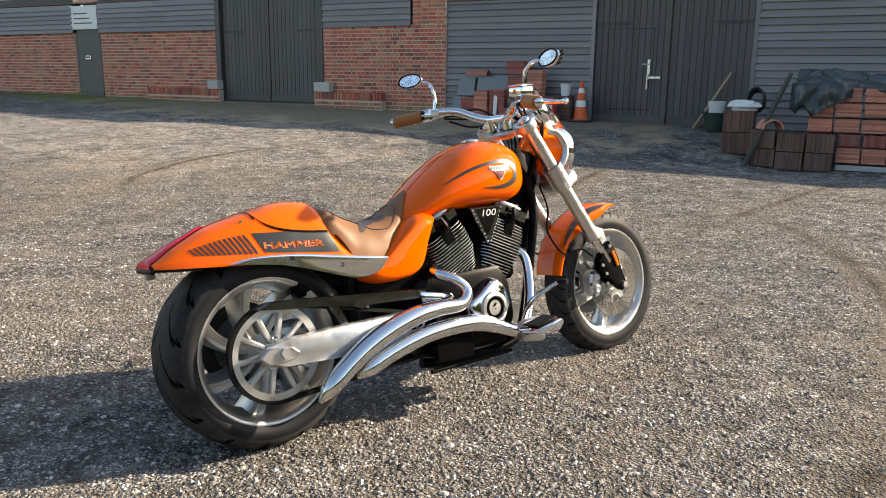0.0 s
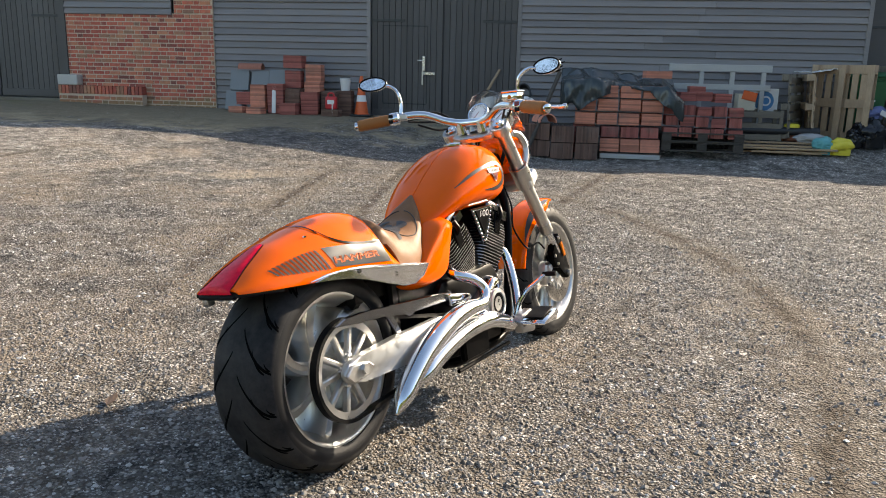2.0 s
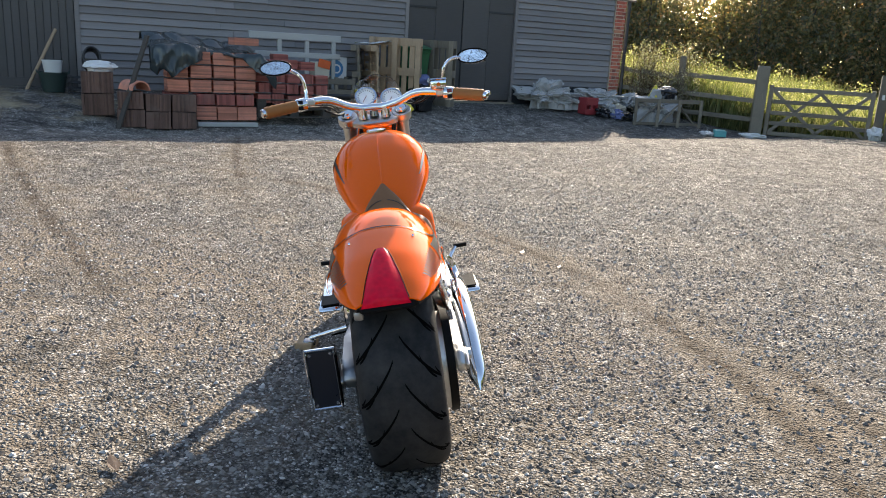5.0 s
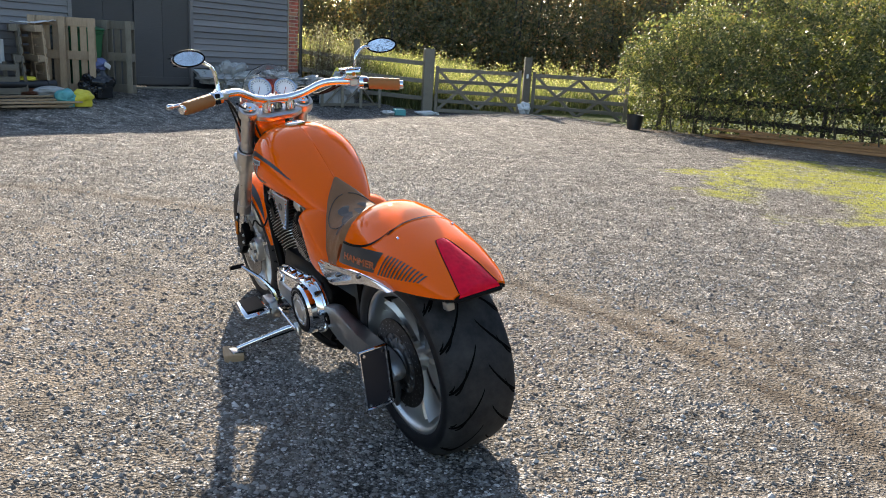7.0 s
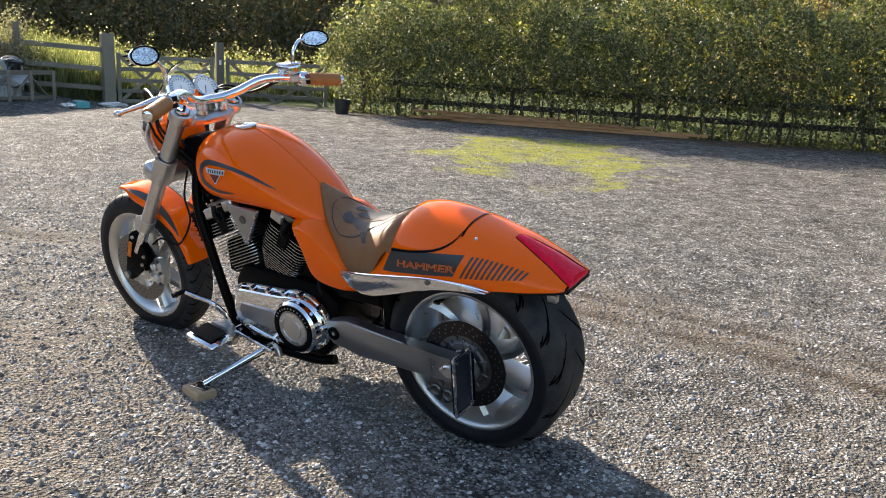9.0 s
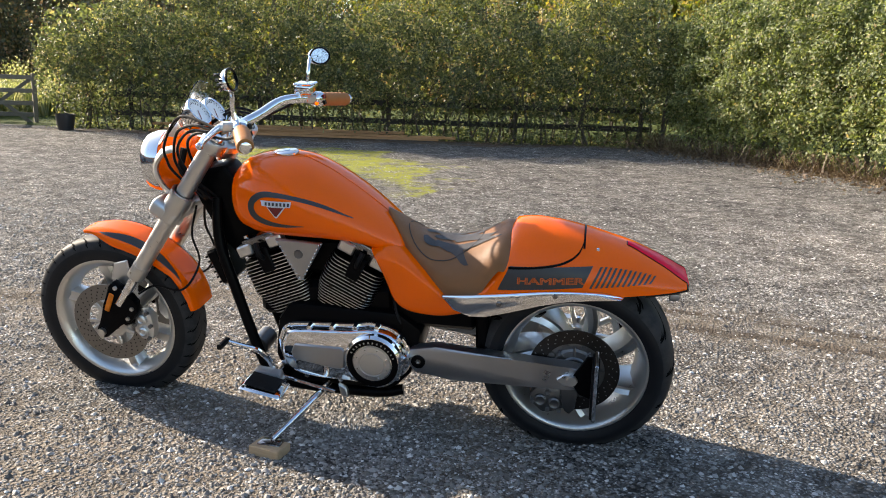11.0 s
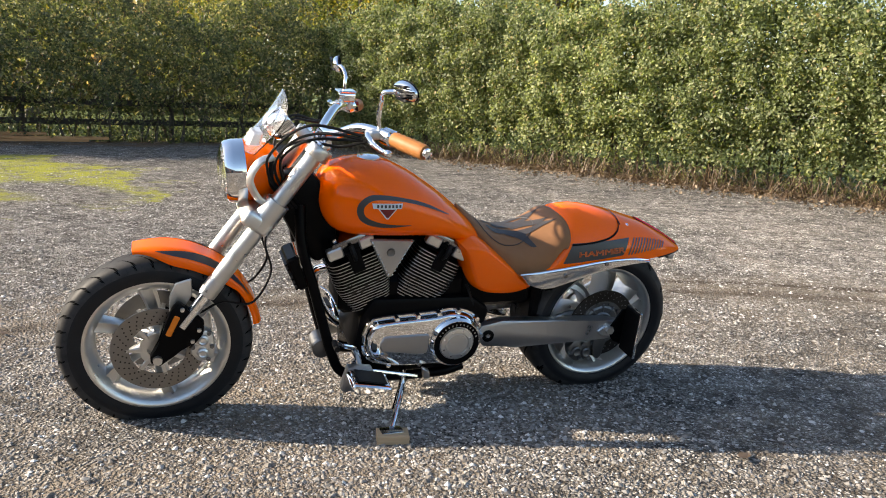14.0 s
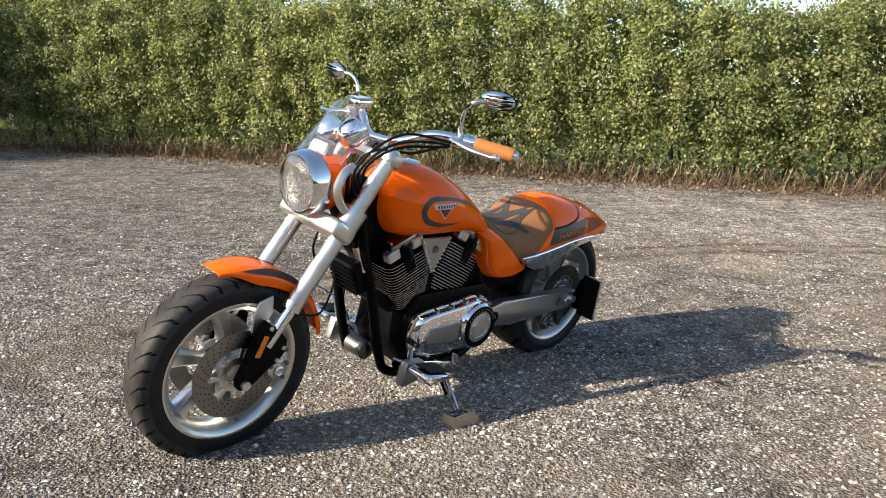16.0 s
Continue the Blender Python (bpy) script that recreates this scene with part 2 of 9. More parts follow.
def mat_wood(name, dark, light, rough=0.75):
    m = Mat(name, rough)
    p = m.coords("Object")
    st = m.node("ShaderNodeMapping", Vector=p)
    st.inputs["Scale"].default_value = (2, 26, 26)
    grain = m.noise(4, 5, 0.65, st.outputs[0])
    c = m.mix(grain, dark, light)
    c = m.mix(1.0, c, m.ramp(m.rand(), (0.0, 0.75), (1.0, 1.2)), "MULTIPLY")
    c = m.mix(m.ramp(m.noise(2, 4, 0.6, p), (0.5, 0.0), (0.8, 0.5)), c, tuple(v * 0.5 for v in dark))
    m.set("Base Color", c)
    m.bump(grain, 0.4, 0.003)
    return m.m


def mat_leaf(name, *stops, glow=0.35):
    m = Mat(name, 0.5)
    c = m.ramp(m.rand(True), *stops)
    c = m.mix(m.ramp(m.noise(0.5, 3, 0.5, m.coords("World")), (0.35, 0.35), (0.65, 0.0)), c, tuple(v * 0.45 for v in stops[1][1]))
    m.set("Base Color", c)
    tr = m.node("ShaderNodeBsdfTranslucent", Color=m.mix(1.0, c, (2.0, 2.0, 1.0), "MULTIPLY"))
    mixs = m.node("ShaderNodeMixShader", Fac=glow)
    m.t.links.new(m.b.outputs[0], mixs.inputs[1])
    m.t.links.new(tr.outputs[0], mixs.inputs[2])
    m.t.links.new(mixs.outputs[0], m.t.nodes["Material Output"].inputs[0])
    return m.m


M = {
    "gravel": mat_gravel(),
    "pebble": None,
    "brick": mat_brick("old_brick"),
    "brickwork": mat_brick("old_brick_joined", True),
    "mortar": plain("mortar", (0.62, 0.50, 0.385), 0.9, scale=12, bump=0.4),
    "stone": plain("pale_stone", (0.52, 0.50, 0.46), 0.85, scale=14, bump=0.4),
    "board": mat_boards("grey_painted_board", (0.206, 0.191, 0.189)),
    "door": mat_boards("grey_painted_door", (0.070, 0.066, 0.066)),
    "black_board": mat_boards("black_painted_board", (0.018, 0.020, 0.024)),
    "iron": plain("painted_iron", (0.03, 0.032, 0.036), 0.45),
    "roof": plain("roof_tile", (0.16, 0.10, 0.075), 0.85),
    "white": plain("white_plastic", (0.72, 0.72, 0.70), 0.4, var=0.12),
    "steel": plain("bright_steel", (0.62, 0.62, 0.62), 0.28, 1.0, var=0.1),
    "wood_old": mat_wood("weathered_timber", (0.11, 0.094, 0.07), (0.28, 0.24, 0.18)),
    "wood_pallet": mat_wood("pallet_timber", (0.26, 0.18, 0.11), (0.55, 0.40, 0.26)),
    "wood_new": mat_wood("sawn_timber", (0.30, 0.19, 0.10), (0.55, 0.40, 0.24)),
    "wood_plank": mat_wood("orange_larch_plank", (0.42, 0.19, 0.07), (0.75, 0.42, 0.19)),
    "wood_dark": mat_wood("dark_timber", (0.03, 0.025, 0.02), (0.09, 0.075, 0.06)),
    "bark": plain("bark", (0.10, 0.085, 0.065), 0.9, scale=12, bump=0.6),
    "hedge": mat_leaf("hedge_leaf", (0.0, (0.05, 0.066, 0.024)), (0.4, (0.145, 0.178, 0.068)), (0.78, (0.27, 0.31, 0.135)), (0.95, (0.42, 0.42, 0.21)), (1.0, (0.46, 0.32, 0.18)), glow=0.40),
    # same hawthorn leaf as above, with the far hedge's shade put into its colours
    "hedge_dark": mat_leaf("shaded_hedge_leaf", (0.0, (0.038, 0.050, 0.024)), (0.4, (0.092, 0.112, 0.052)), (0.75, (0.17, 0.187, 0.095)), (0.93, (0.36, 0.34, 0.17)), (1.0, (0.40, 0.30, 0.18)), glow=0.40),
    # leaf colours greyed and lifted, standing in for haze over the wood
    "wood_leaf": mat_leaf("woodland_leaf", (0.0, (0.085, 0.088, 0.058)), (0.5, (0.165, 0.158, 0.098)), (0.8, (0.29, 0.225, 0.13)), (1.0, (0.42, 0.22, 0.12)), glow=0.5),
    "tree_leaf": mat_leaf("autumn_leaf", (0.0, (0.05, 0.07, 0.012)), (0.5, (0.13, 0.15, 0.025)), (0.8, (0.28, 0.25, 0.04)), (1.0, (0.40, 0.28, 0.05))),
    "grass": mat_leaf("tall_grass", (0.0, (0.09, 0.115, 0.04)), (0.5, (0.17, 0.195, 0.085)), (0.85, (0.32, 0.31, 0.18)), (1.0, (0.52, 0.47, 0.34))),
    "weed": mat_leaf("seeded_weed", (0.0, (0.13, 0.15, 0.06)), (0.5, (0.26, 0.27, 0.13)), (0.85, (0.42, 0.40, 0.26)), (1.0, (0.55, 0.50, 0.38)), glow=0.5),
    "litter": mat_leaf("dead_stem", (0.0, (0.07, 0.04, 0.025)), (0.5, (0.16, 0.105, 0.065)), (1.0, (0.30, 0.23, 0.15)), glow=0.1),
}
_pm = Mat("pebble", 0.75)
_pm.set("Base Color", _pm.mix(_pm.math("MULTIPLY", _pm.noise(60, 3, 0.6), 0.6), _pm.ramp(_pm.rand(True), (0.0, (0.045, 0.042, 0.039)), (0.25, (0.115, 0.102, 0.088)), (0.5, (0.18, 0.17, 0.156)), (0.87, (0.36, 0.345, 0.322)), (1.0, (0.86, 0.84, 0.80))), (0.19, 0.165, 0.14)))
M["pebble"] = _pm.m


# ---- mesh helpers ----
def mesh_of(bm, name, smooth=False, angle=40):
    me = bpy.data.meshes.new(name)
    bmesh.ops.recalc_face_normals(bm, faces=bm.faces)
    bm.to_mesh(me)
    bm.free()
    if smooth:
        me.shade_smooth()
        me.set_sharp_from_angle(angle=radians(angle))
    return me


def part(name, bm, material, parent=None, label="", smooth=False, at=None, angle=40):
    """One mesh object, under a thing or a part."""
    me = bm if isinstance(bm, bpy.types.Mesh) else mesh_of(bm, name, smooth, angle)
    if material is not None and not me.materials:
        me.materials.append(material)
    ob = new(name, me)
    if parent is not None:
        ob.parent = parent
    if at is not None:
        ob.matrix_basis = at
    if label:
        ob["label"] = label
    return ob


def thing(name, m, label, category, group="", kind=""):
    ob = new(name)
    ob.empty_display_size = 0.1
    ob.matrix_basis = m
    return tagged(ob, label, category, group, kind)


def box(x0, y0, z0, x1, y1, z1, bevel=0.0, bm=None, m=None, seg=1):
    bm = bm or bmesh.new()
    r = bmesh.ops.create_cube(bm, size=1.0)
    v = r["verts"]
    bmesh.ops.scale(bm, verts=v, vec=(x1 - x0, y1 - y0, z1 - z0))
    bmesh.ops.translate(bm, verts=v, vec=((x0 + x1) / 2, (y0 + y1) / 2, (z0 + z1) / 2))
    if bevel:
        es = list({e for q in v for e in q.link_edges})
        r = bmesh.ops.bevel(bm, geom=es, offset=bevel, segments=seg, affect="EDGES", profile=0.5)
        v = list({q for fc in r["faces"] for q in fc.verts} | {q for q in v if q.is_valid})
    if m is not None:
        bmesh.ops.transform(bm, matrix=m, verts=[q for q in v if q.is_valid])
    return bm


def rings(bm, loops, closed=True, caps=True):
    """Skins a row of vertex loops (lists of points) into faces."""
    vs = [[bm.verts.new(p) for p in lp] for lp in loops]
    for a, b in zip(vs, vs[1:]):
        n = len(a)
        for i in range(n if closed else n - 1):
            j = (i + 1) % n
            try:
                bm.faces.new((a[i], a[j], b[j], b[i]))
            except ValueError:
                pass
    if caps and closed:
        for lp in (vs[0], vs[-1]):
            if len({tuple(round(c, 6) for c in v.co) for v in lp}) > 2:
                bm.faces.new(lp)
    return bm


def spline(pts, n):
    """n points along a smooth curve through pts."""
    pts = [Vector(p) for p in pts]
    out = []
    segs = len(pts) - 1
    for k in range(n):
        u = k / (n - 1) * segs
        i = min(int(u), segs - 1)
        t = u - i
        p1, p2 = pts[i], pts[i + 1]
        p0, p3 = (pts[i - 1] if i else 2 * p1 - p2), (pts[i + 2] if i + 2 <= segs else 2 * p2 - p1)
        out.append(0.5 * ((2 * p1) + (p2 - p0) * t + (2 * p0 - 5 * p1 + 4 * p2 - p3) * t * t + (3 * p1 - p0 - 3 * p2 + p3) * t ** 3))
    return out


def tube(pts, radius, sides=12, n=0, bm=None, caps=True, flat=1.0):
    """A round bar along points; radius a number or one for each point."""
    bm = bm or bmesh.new()
    if n:
        rad = radius if isinstance(radius, (int, float)) else [r.x for r in spline([(r, 0, 0) for r in radius], n)]
        pts = spline(pts, n)
    else:
        rad, pts = radius, [Vector(p) for p in pts]
    loops, side = [], None
    for i, p in enumerate(pts):
        t = (pts[min(i + 1, len(pts) - 1)] - pts[max(i - 1, 0)]).normalized()
        if side is None:
            side = t.orthogonal().normalized()
        side = (side - t * side.dot(t)).normalized()
        up = t.cross(side)
        r = rad if isinstance(rad, (int, float)) else rad[i]
        loops.append([p + (side * math.cos(a) + up * math.sin(a) * flat) * r for a in (2 * math.pi * k / sides for k in range(sides))])
    return rings(bm, loops, True, caps)


def lathe(profile, sides=32, axis="y", bm=None, m=None, closed=False):
    """Turns (distance along the axis, radius) pairs round an axis."""
    bm = bm or bmesh.new()
    loops = []
    for h, r in profile:
        lp = []
        for k in range(sides):
            a = 2 * math.pi * k / sides
            c, s = r * math.cos(a), r * math.sin(a)
            q = Vector({"x": (h, c, s), "y": (c, h, s), "z": (c, s, h)}[axis])
            lp.append(m @ q if m is not None else q)
        loops.append(lp)
    if closed:
        loops.append(loops[0])
        vs = [[bm.verts.new(p) for p in lp] for lp in loops[:-1]]
        vs.append(vs[0])
        for a, b in zip(vs, vs[1:]):
            for i in range(sides):
                bm.faces.new((a[i], a[(i + 1) % sides], b[(i + 1) % sides], b[i]))
        return bm
    return rings(bm, loops, True, True)


def slab(points, y0, y1, bevel=0.0, bm=None, m=None, seg=1):
    """An outline in x, z, extruded from y0 to y1."""
    bm2 = bmesh.new()
    a = [bm2.verts.new((x, y0, z)) for x, z in points]
    b = [bm2.verts.new((x, y1, z)) for x, z in points]
    bm2.faces.new(a)
    bm2.faces.new(b[::-1])
    for i in range(len(a)):
        j = (i + 1) % len(a)
        bm2.faces.new((a[i], b[i], b[j], a[j]))
    if bevel:
        bmesh.ops.bevel(bm2, geom=list(bm2.edges), offset=bevel, segments=seg, affect="EDGES", profile=0.5)
    if m is not None:
        bmesh.ops.transform(bm2, matrix=m, verts=bm2.verts)
    if bm is None:
        return bm2
    me = bpy.data.meshes.new("t")
    bm2.to_mesh(me)
    bm2.free()
    bm.from_mesh(me)
    bpy.data.meshes.remove(me)
    return bm


def raw(name, verts, faces, material, smooth=False):
    me = bpy.data.meshes.new(name)
    me.from_pydata([tuple(v) for v in verts] if not isinstance(verts, np.ndarray) else verts.tolist(), [], faces if not isinstance(faces, np.ndarray) else faces.tolist())
    me.materials.append(material)
    if smooth:
        me.shade_smooth()
    return me


def leaf_mesh(name, centres, size, material, rng, aim=None, long=1.5):
    """Many small folded leaves, each an island of two triangles."""
    n = len(centres)
    nrm = rng.normal(size=(n, 3))
    if aim is not None:
        nrm = nrm * 0.8 + aim
    nrm /= np.linalg.norm(nrm, axis=1)[:, None]
    t = np.cross(nrm, rng.normal(size=(n, 3)))
    t /= np.linalg.norm(t, axis=1)[:, None]
    b = np.cross(nrm, t)
    s = (size * rng.uniform(0.6, 1.3, n))[:, None]
    v = np.stack([centres - t * s * long * 0.5, centres + b * s * 0.5 + nrm * s * 0.12, centres + t * s * long * 0.5, centres - b * s * 0.5 + nrm * s * 0.12], 1).reshape(-1, 3)
    i = np.arange(n)[:, None] * 4
    return raw(name, v, np.concatenate([i + np.array([[0, 1, 2]]), i + np.array([[0, 2, 3]])], 0), material)


# ---- ground ----
BARN_O, BARN_YAW = Vector((3.399, 14.156, 0)), -27.67
BARN = Matrix.Translation(BARN_O) @ Matrix.Rotation(radians(BARN_YAW), 4, "Z")
_ca, _sa = math.cos(radians(BARN_YAW)), math.sin(radians(BARN_YAW))


def smooth01(t):
    t = np.clip(t, 0, 1)
    return t * t * (3 - 2 * t)


def ground_z(x, y):
    """Height of the yard: a shallow dish, with a ramp up to the barn's doors."""
    x, y = np.asarray(x, float), np.asarray(y, float)
    r = np.hypot(x - 0.2, y - 3.2)
    a = (x - BARN_O.x) * _ca + (y - BARN_O.y) * _sa
    s = (x - BARN_O.x) * _sa - (y - BARN_O.y) * _ca
    k = np.minimum(1.0, 9.0 / np.maximum(r, 1e-6))
    dish = 0.0194 * np.minimum(r, 9.0) ** 2 / (1 + np.minimum(r, 9.0)) * smooth01((s - 2.1) / 2.4)
    flat = -0.008 - 0.0115 * (x - 0.2) * k - 0.0015 * (y - 3.2) * k + dish
    reach = 2.7 + 5.3 * smooth01((3.0 - a) / 7)
    t = smooth01((reach - s) / reach) * smooth01((17 - a) / 4)
    far = smooth01((np.hypot(x - 0.2, y - 3.2) - 2.5) / 3)
    bumps = 0.012 * np.sin(1.7 * x + 0.6 * y) * np.sin(1.3 * y - 0.5 * x) + 0.006 * np.sin(4.1 * x - 2.2 * y) * np.sin(3.7 * y + 1.1)
    return flat + (0.42 - 0.01 * np.clip(a, -30, 30) - flat) * t + bumps * far


def at_ground(x, y, turn=0.0, lift=0.0):
    return pose(x, y, float(ground_z(x, y)) + lift, 0, 0, turn)


def build_ground():
    u = np.concatenate([-np.geomspace(300, 12, 16), np.arange(-11.5, 19.6, 0.25), np.geomspace(20.5, 300, 16)])
    w = np.concatenate([-np.geomspace(300, 12, 16), np.arange(-11.5, 22.1, 0.25), np.geomspace(23, 300, 16)])
    gx, gy = np.meshgrid(u, w)
    v = np.stack([gx, gy, ground_z(gx, gy)], -1).reshape(-1, 3)
    nx, ny = len(u), len(w)
    i = (np.arange(ny - 1)[:, None] * nx + np.arange(nx - 1)[None]).reshape(-1, 1)
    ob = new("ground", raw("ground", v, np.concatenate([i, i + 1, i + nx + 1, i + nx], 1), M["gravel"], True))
    tagged(ob, "grey-brown loose gravel yard with trodden soil and moss", "ground", kind="structure")


build_ground()


# ---- barn ----
def barn_box(name, a0, a1, s0, s1, z0, z1, mat, parent=None, label="", bevel=0.0):
    return part(name, box(a0, -s1, z0, a1, -s0, z1, bevel), mat, parent, label, at=None if parent else BARN)


WALL_TOP = 2.9
# eaves lowered on this side to shorten the barn's shade
EAST_TOP = 2.60
BRICK_TOP = 2.186


def brick_panel(parent, a0, a1, z0, z1, s, single, rng, skip=()):
    """Flemish-looking courses of separate bricks on a mortar bed."""
    shapes = []
    for k in range(6):
        bm = box(-0.5, -0.5, -0.5, 0.5, 0.5, 0.5)
        for v in bm.verts:
            v.co.x += rng.uniform(-0.012, 0.012)
            v.co.z += rng.uniform(-0.04, 0.04)
        shapes.append(mesh_of(bm, "brick"))
        shapes[-1].materials.append(M["brick"])
    course, joint = 0.0765, 0.017
    verts, faces = [], []
    count = 0
    for r in range(int((z1 - z0) / course)):
        z = z0 + r * course
        a, k = a0 - (0.0 if r % 2 else 0.171), 0
        while a < a1 - 0.03:
            w = 0.117 if k % 2 else 0.225
            b0, b1 = max(a, a0), min(a + w, a1)
            k += 1
            a += w
            if b1 - b0 < 0.04:
                continue
            d = rng.uniform(-0.003, 0.004)
            if single and count < 300:
                count += 1
                ob = new("brick", shapes[rng.integers(6)])
                ob.parent = parent
                ob.matrix_basis = Matrix.Translation(((b0 + b1) / 2, -s + 0.044 - d, z + course / 2)) @ Matrix.Diagonal((b1 - b0 - joint, 0.1, course - joint, 1))
            else:
                i = len(verts)
                x0, x1, y0, y1, c0, c1 = b0 + joint / 2, b1 - joint / 2, -s - 0.006 - d, -s + 0.05, z + joint / 2, z + course - joint / 2
                verts += [(x0, y0, c0), (x1, y0, c0), (x1, y0, c1), (x0, y0, c1), (x0, y1, c0), (x1, y1, c0), (x1, y1, c1), (x0, y1, c1)]
                faces += [(i, i + 1, i + 2, i + 3), (i + 1, i + 5, i + 6, i + 2), (i + 4, i, i + 3, i + 7), (i + 3, i + 2, i + 6, i + 7), (i, i + 4, i + 5, i + 1)]
    if verts:
        ob = part("brickwork", raw("brickwork", verts, faces, M["brickwork"]), None, parent)
        ob["kind"] = "stuff"


def boards(parent, a0, a1, z0, z1, rng, s=0.0, pitch=0.118):
    """Feather-edged boards that overlap downwards, each one piece."""
    bm = bmesh.new()
    prof = [(0.0, -0.012), (0.040, -0.004), (0.044, 0.004), (0.010, pitch + 0.012), (0.0, pitch + 0.012)]
    loops = [[(x, -p, q) for p, q in prof] for x in (0.0, 1.0)]
    rings(bm, loops)
    me = mesh_of(bm, "board")
    me.materials.append(M["board"])
    z = z0
    while z < z1 - 0.03:
        cuts = [a0] + ([a0 + (a1 - a0) * rng.uniform(0.35, 0.65)] if a1 - a0 > 3.2 else []) + [a1]
        for c0, c1 in zip(cuts, cuts[1:]):
            ob = new("board", me)
            ob.parent = parent
            ob.matrix_basis = Matrix.Translation((c0 + 0.002, -s, z)) @ Matrix.Rotation(rng.normal() * 0.0012, 4, "Y") @ Matrix.Diagonal((c1 - c0 - 0.004, 1 + rng.uniform(-0.1, 0.25), min(1.0, (z1 - z) / pitch), 1))
        z += pitch


def plank_door(name, a0, a1, z0, z1, label, leaves, rng, wicket=None, handle=None, plank=0.115, hinges=True):
    """A boarded barn door of one or two leaves, set into its opening."""
    dr = thing(name, BARN, label, "door", kind="structure")
    part("backing", box(a0, 0.03, z0, a1, 0.06, z1), M["black_board"], dr)
    edges = np.linspace(a0 + 0.01, a1 - 0.01, leaves + 1)
    for li, (e0, e1) in enumerate(zip(edges, edges[1:])):
        n = max(1, round((e1 - e0 - 0.02) / plank))
        w = (e1 - e0 - 0.024) / n
        for k in range(n):
            x0 = e0 + 0.012 + k * w
            d = rng.uniform(-0.002, 0.002)
            part("plank", box(x0 + 0.0035, 0.0 + d, z0 + 0.02, x0 + w - 0.0035, 0.03, z1, 0.003), M["door"], dr)
        part("bottom_rail", box(e0 + 0.015, -0.022, z0 + 0.03, e1 - 0.015, -0.001, z0 + 0.17, 0.004), M["door"], dr)
        if hinges:
            x0, x1 = (e0 + 0.02, e0 + 0.62) if li == 0 else (e1 - 0.62, e1 - 0.02)
            part("strap_hinge", box(x0, -0.016, 2.10, x1, -0.001, 2.145, 0.003), M["iron"], dr, "long dark iron strap hinge")
    if wicket:
        w0, w1, q0, q1 = wicket
        for b in ((w0, q1, w1, q1 + 0.02), (w0 - 0.02, q0, w0, q1 + 0.02), (w1, q0, w1 + 0.02, q1 + 0.02), (w0, q0 - 0.02, w1, q0)):
            part("wicket_edge", box(b[0], -0.006, b[1], b[2], -0.0005, b[3]), M["black_board"], dr)
    if handle:
        h = part("handle_plate", box(handle[0] - 0.025, -0.018, handle[1] - 0.13, handle[0] + 0.025, -0.002, handle[1] + 0.13, 0.004), M["steel"], dr, "bright steel lever handle plate")
        part("lever", tube([(handle[0], -0.02, handle[1] + 0.05), (handle[0], -0.06, handle[1] + 0.05), (handle[0] - 0.11, -0.065, handle[1] + 0.05)], 0.011, 8), M["steel"], h, smooth=True)
        part("hasp", box(handle[0] + 0.0, -0.026, handle[1] - 0.20, handle[0] + 0.21, -0.004, handle[1] - 0.155, 0.003), M["steel"], dr, "steel hasp bar")
        part("hasp_bar", box(handle[0] - 0.03, -0.03, handle[1] - 0.38, handle[0] - 0.005, -0.004, handle[1] - 0.13, 0.003), M["steel"], dr)
    return dr


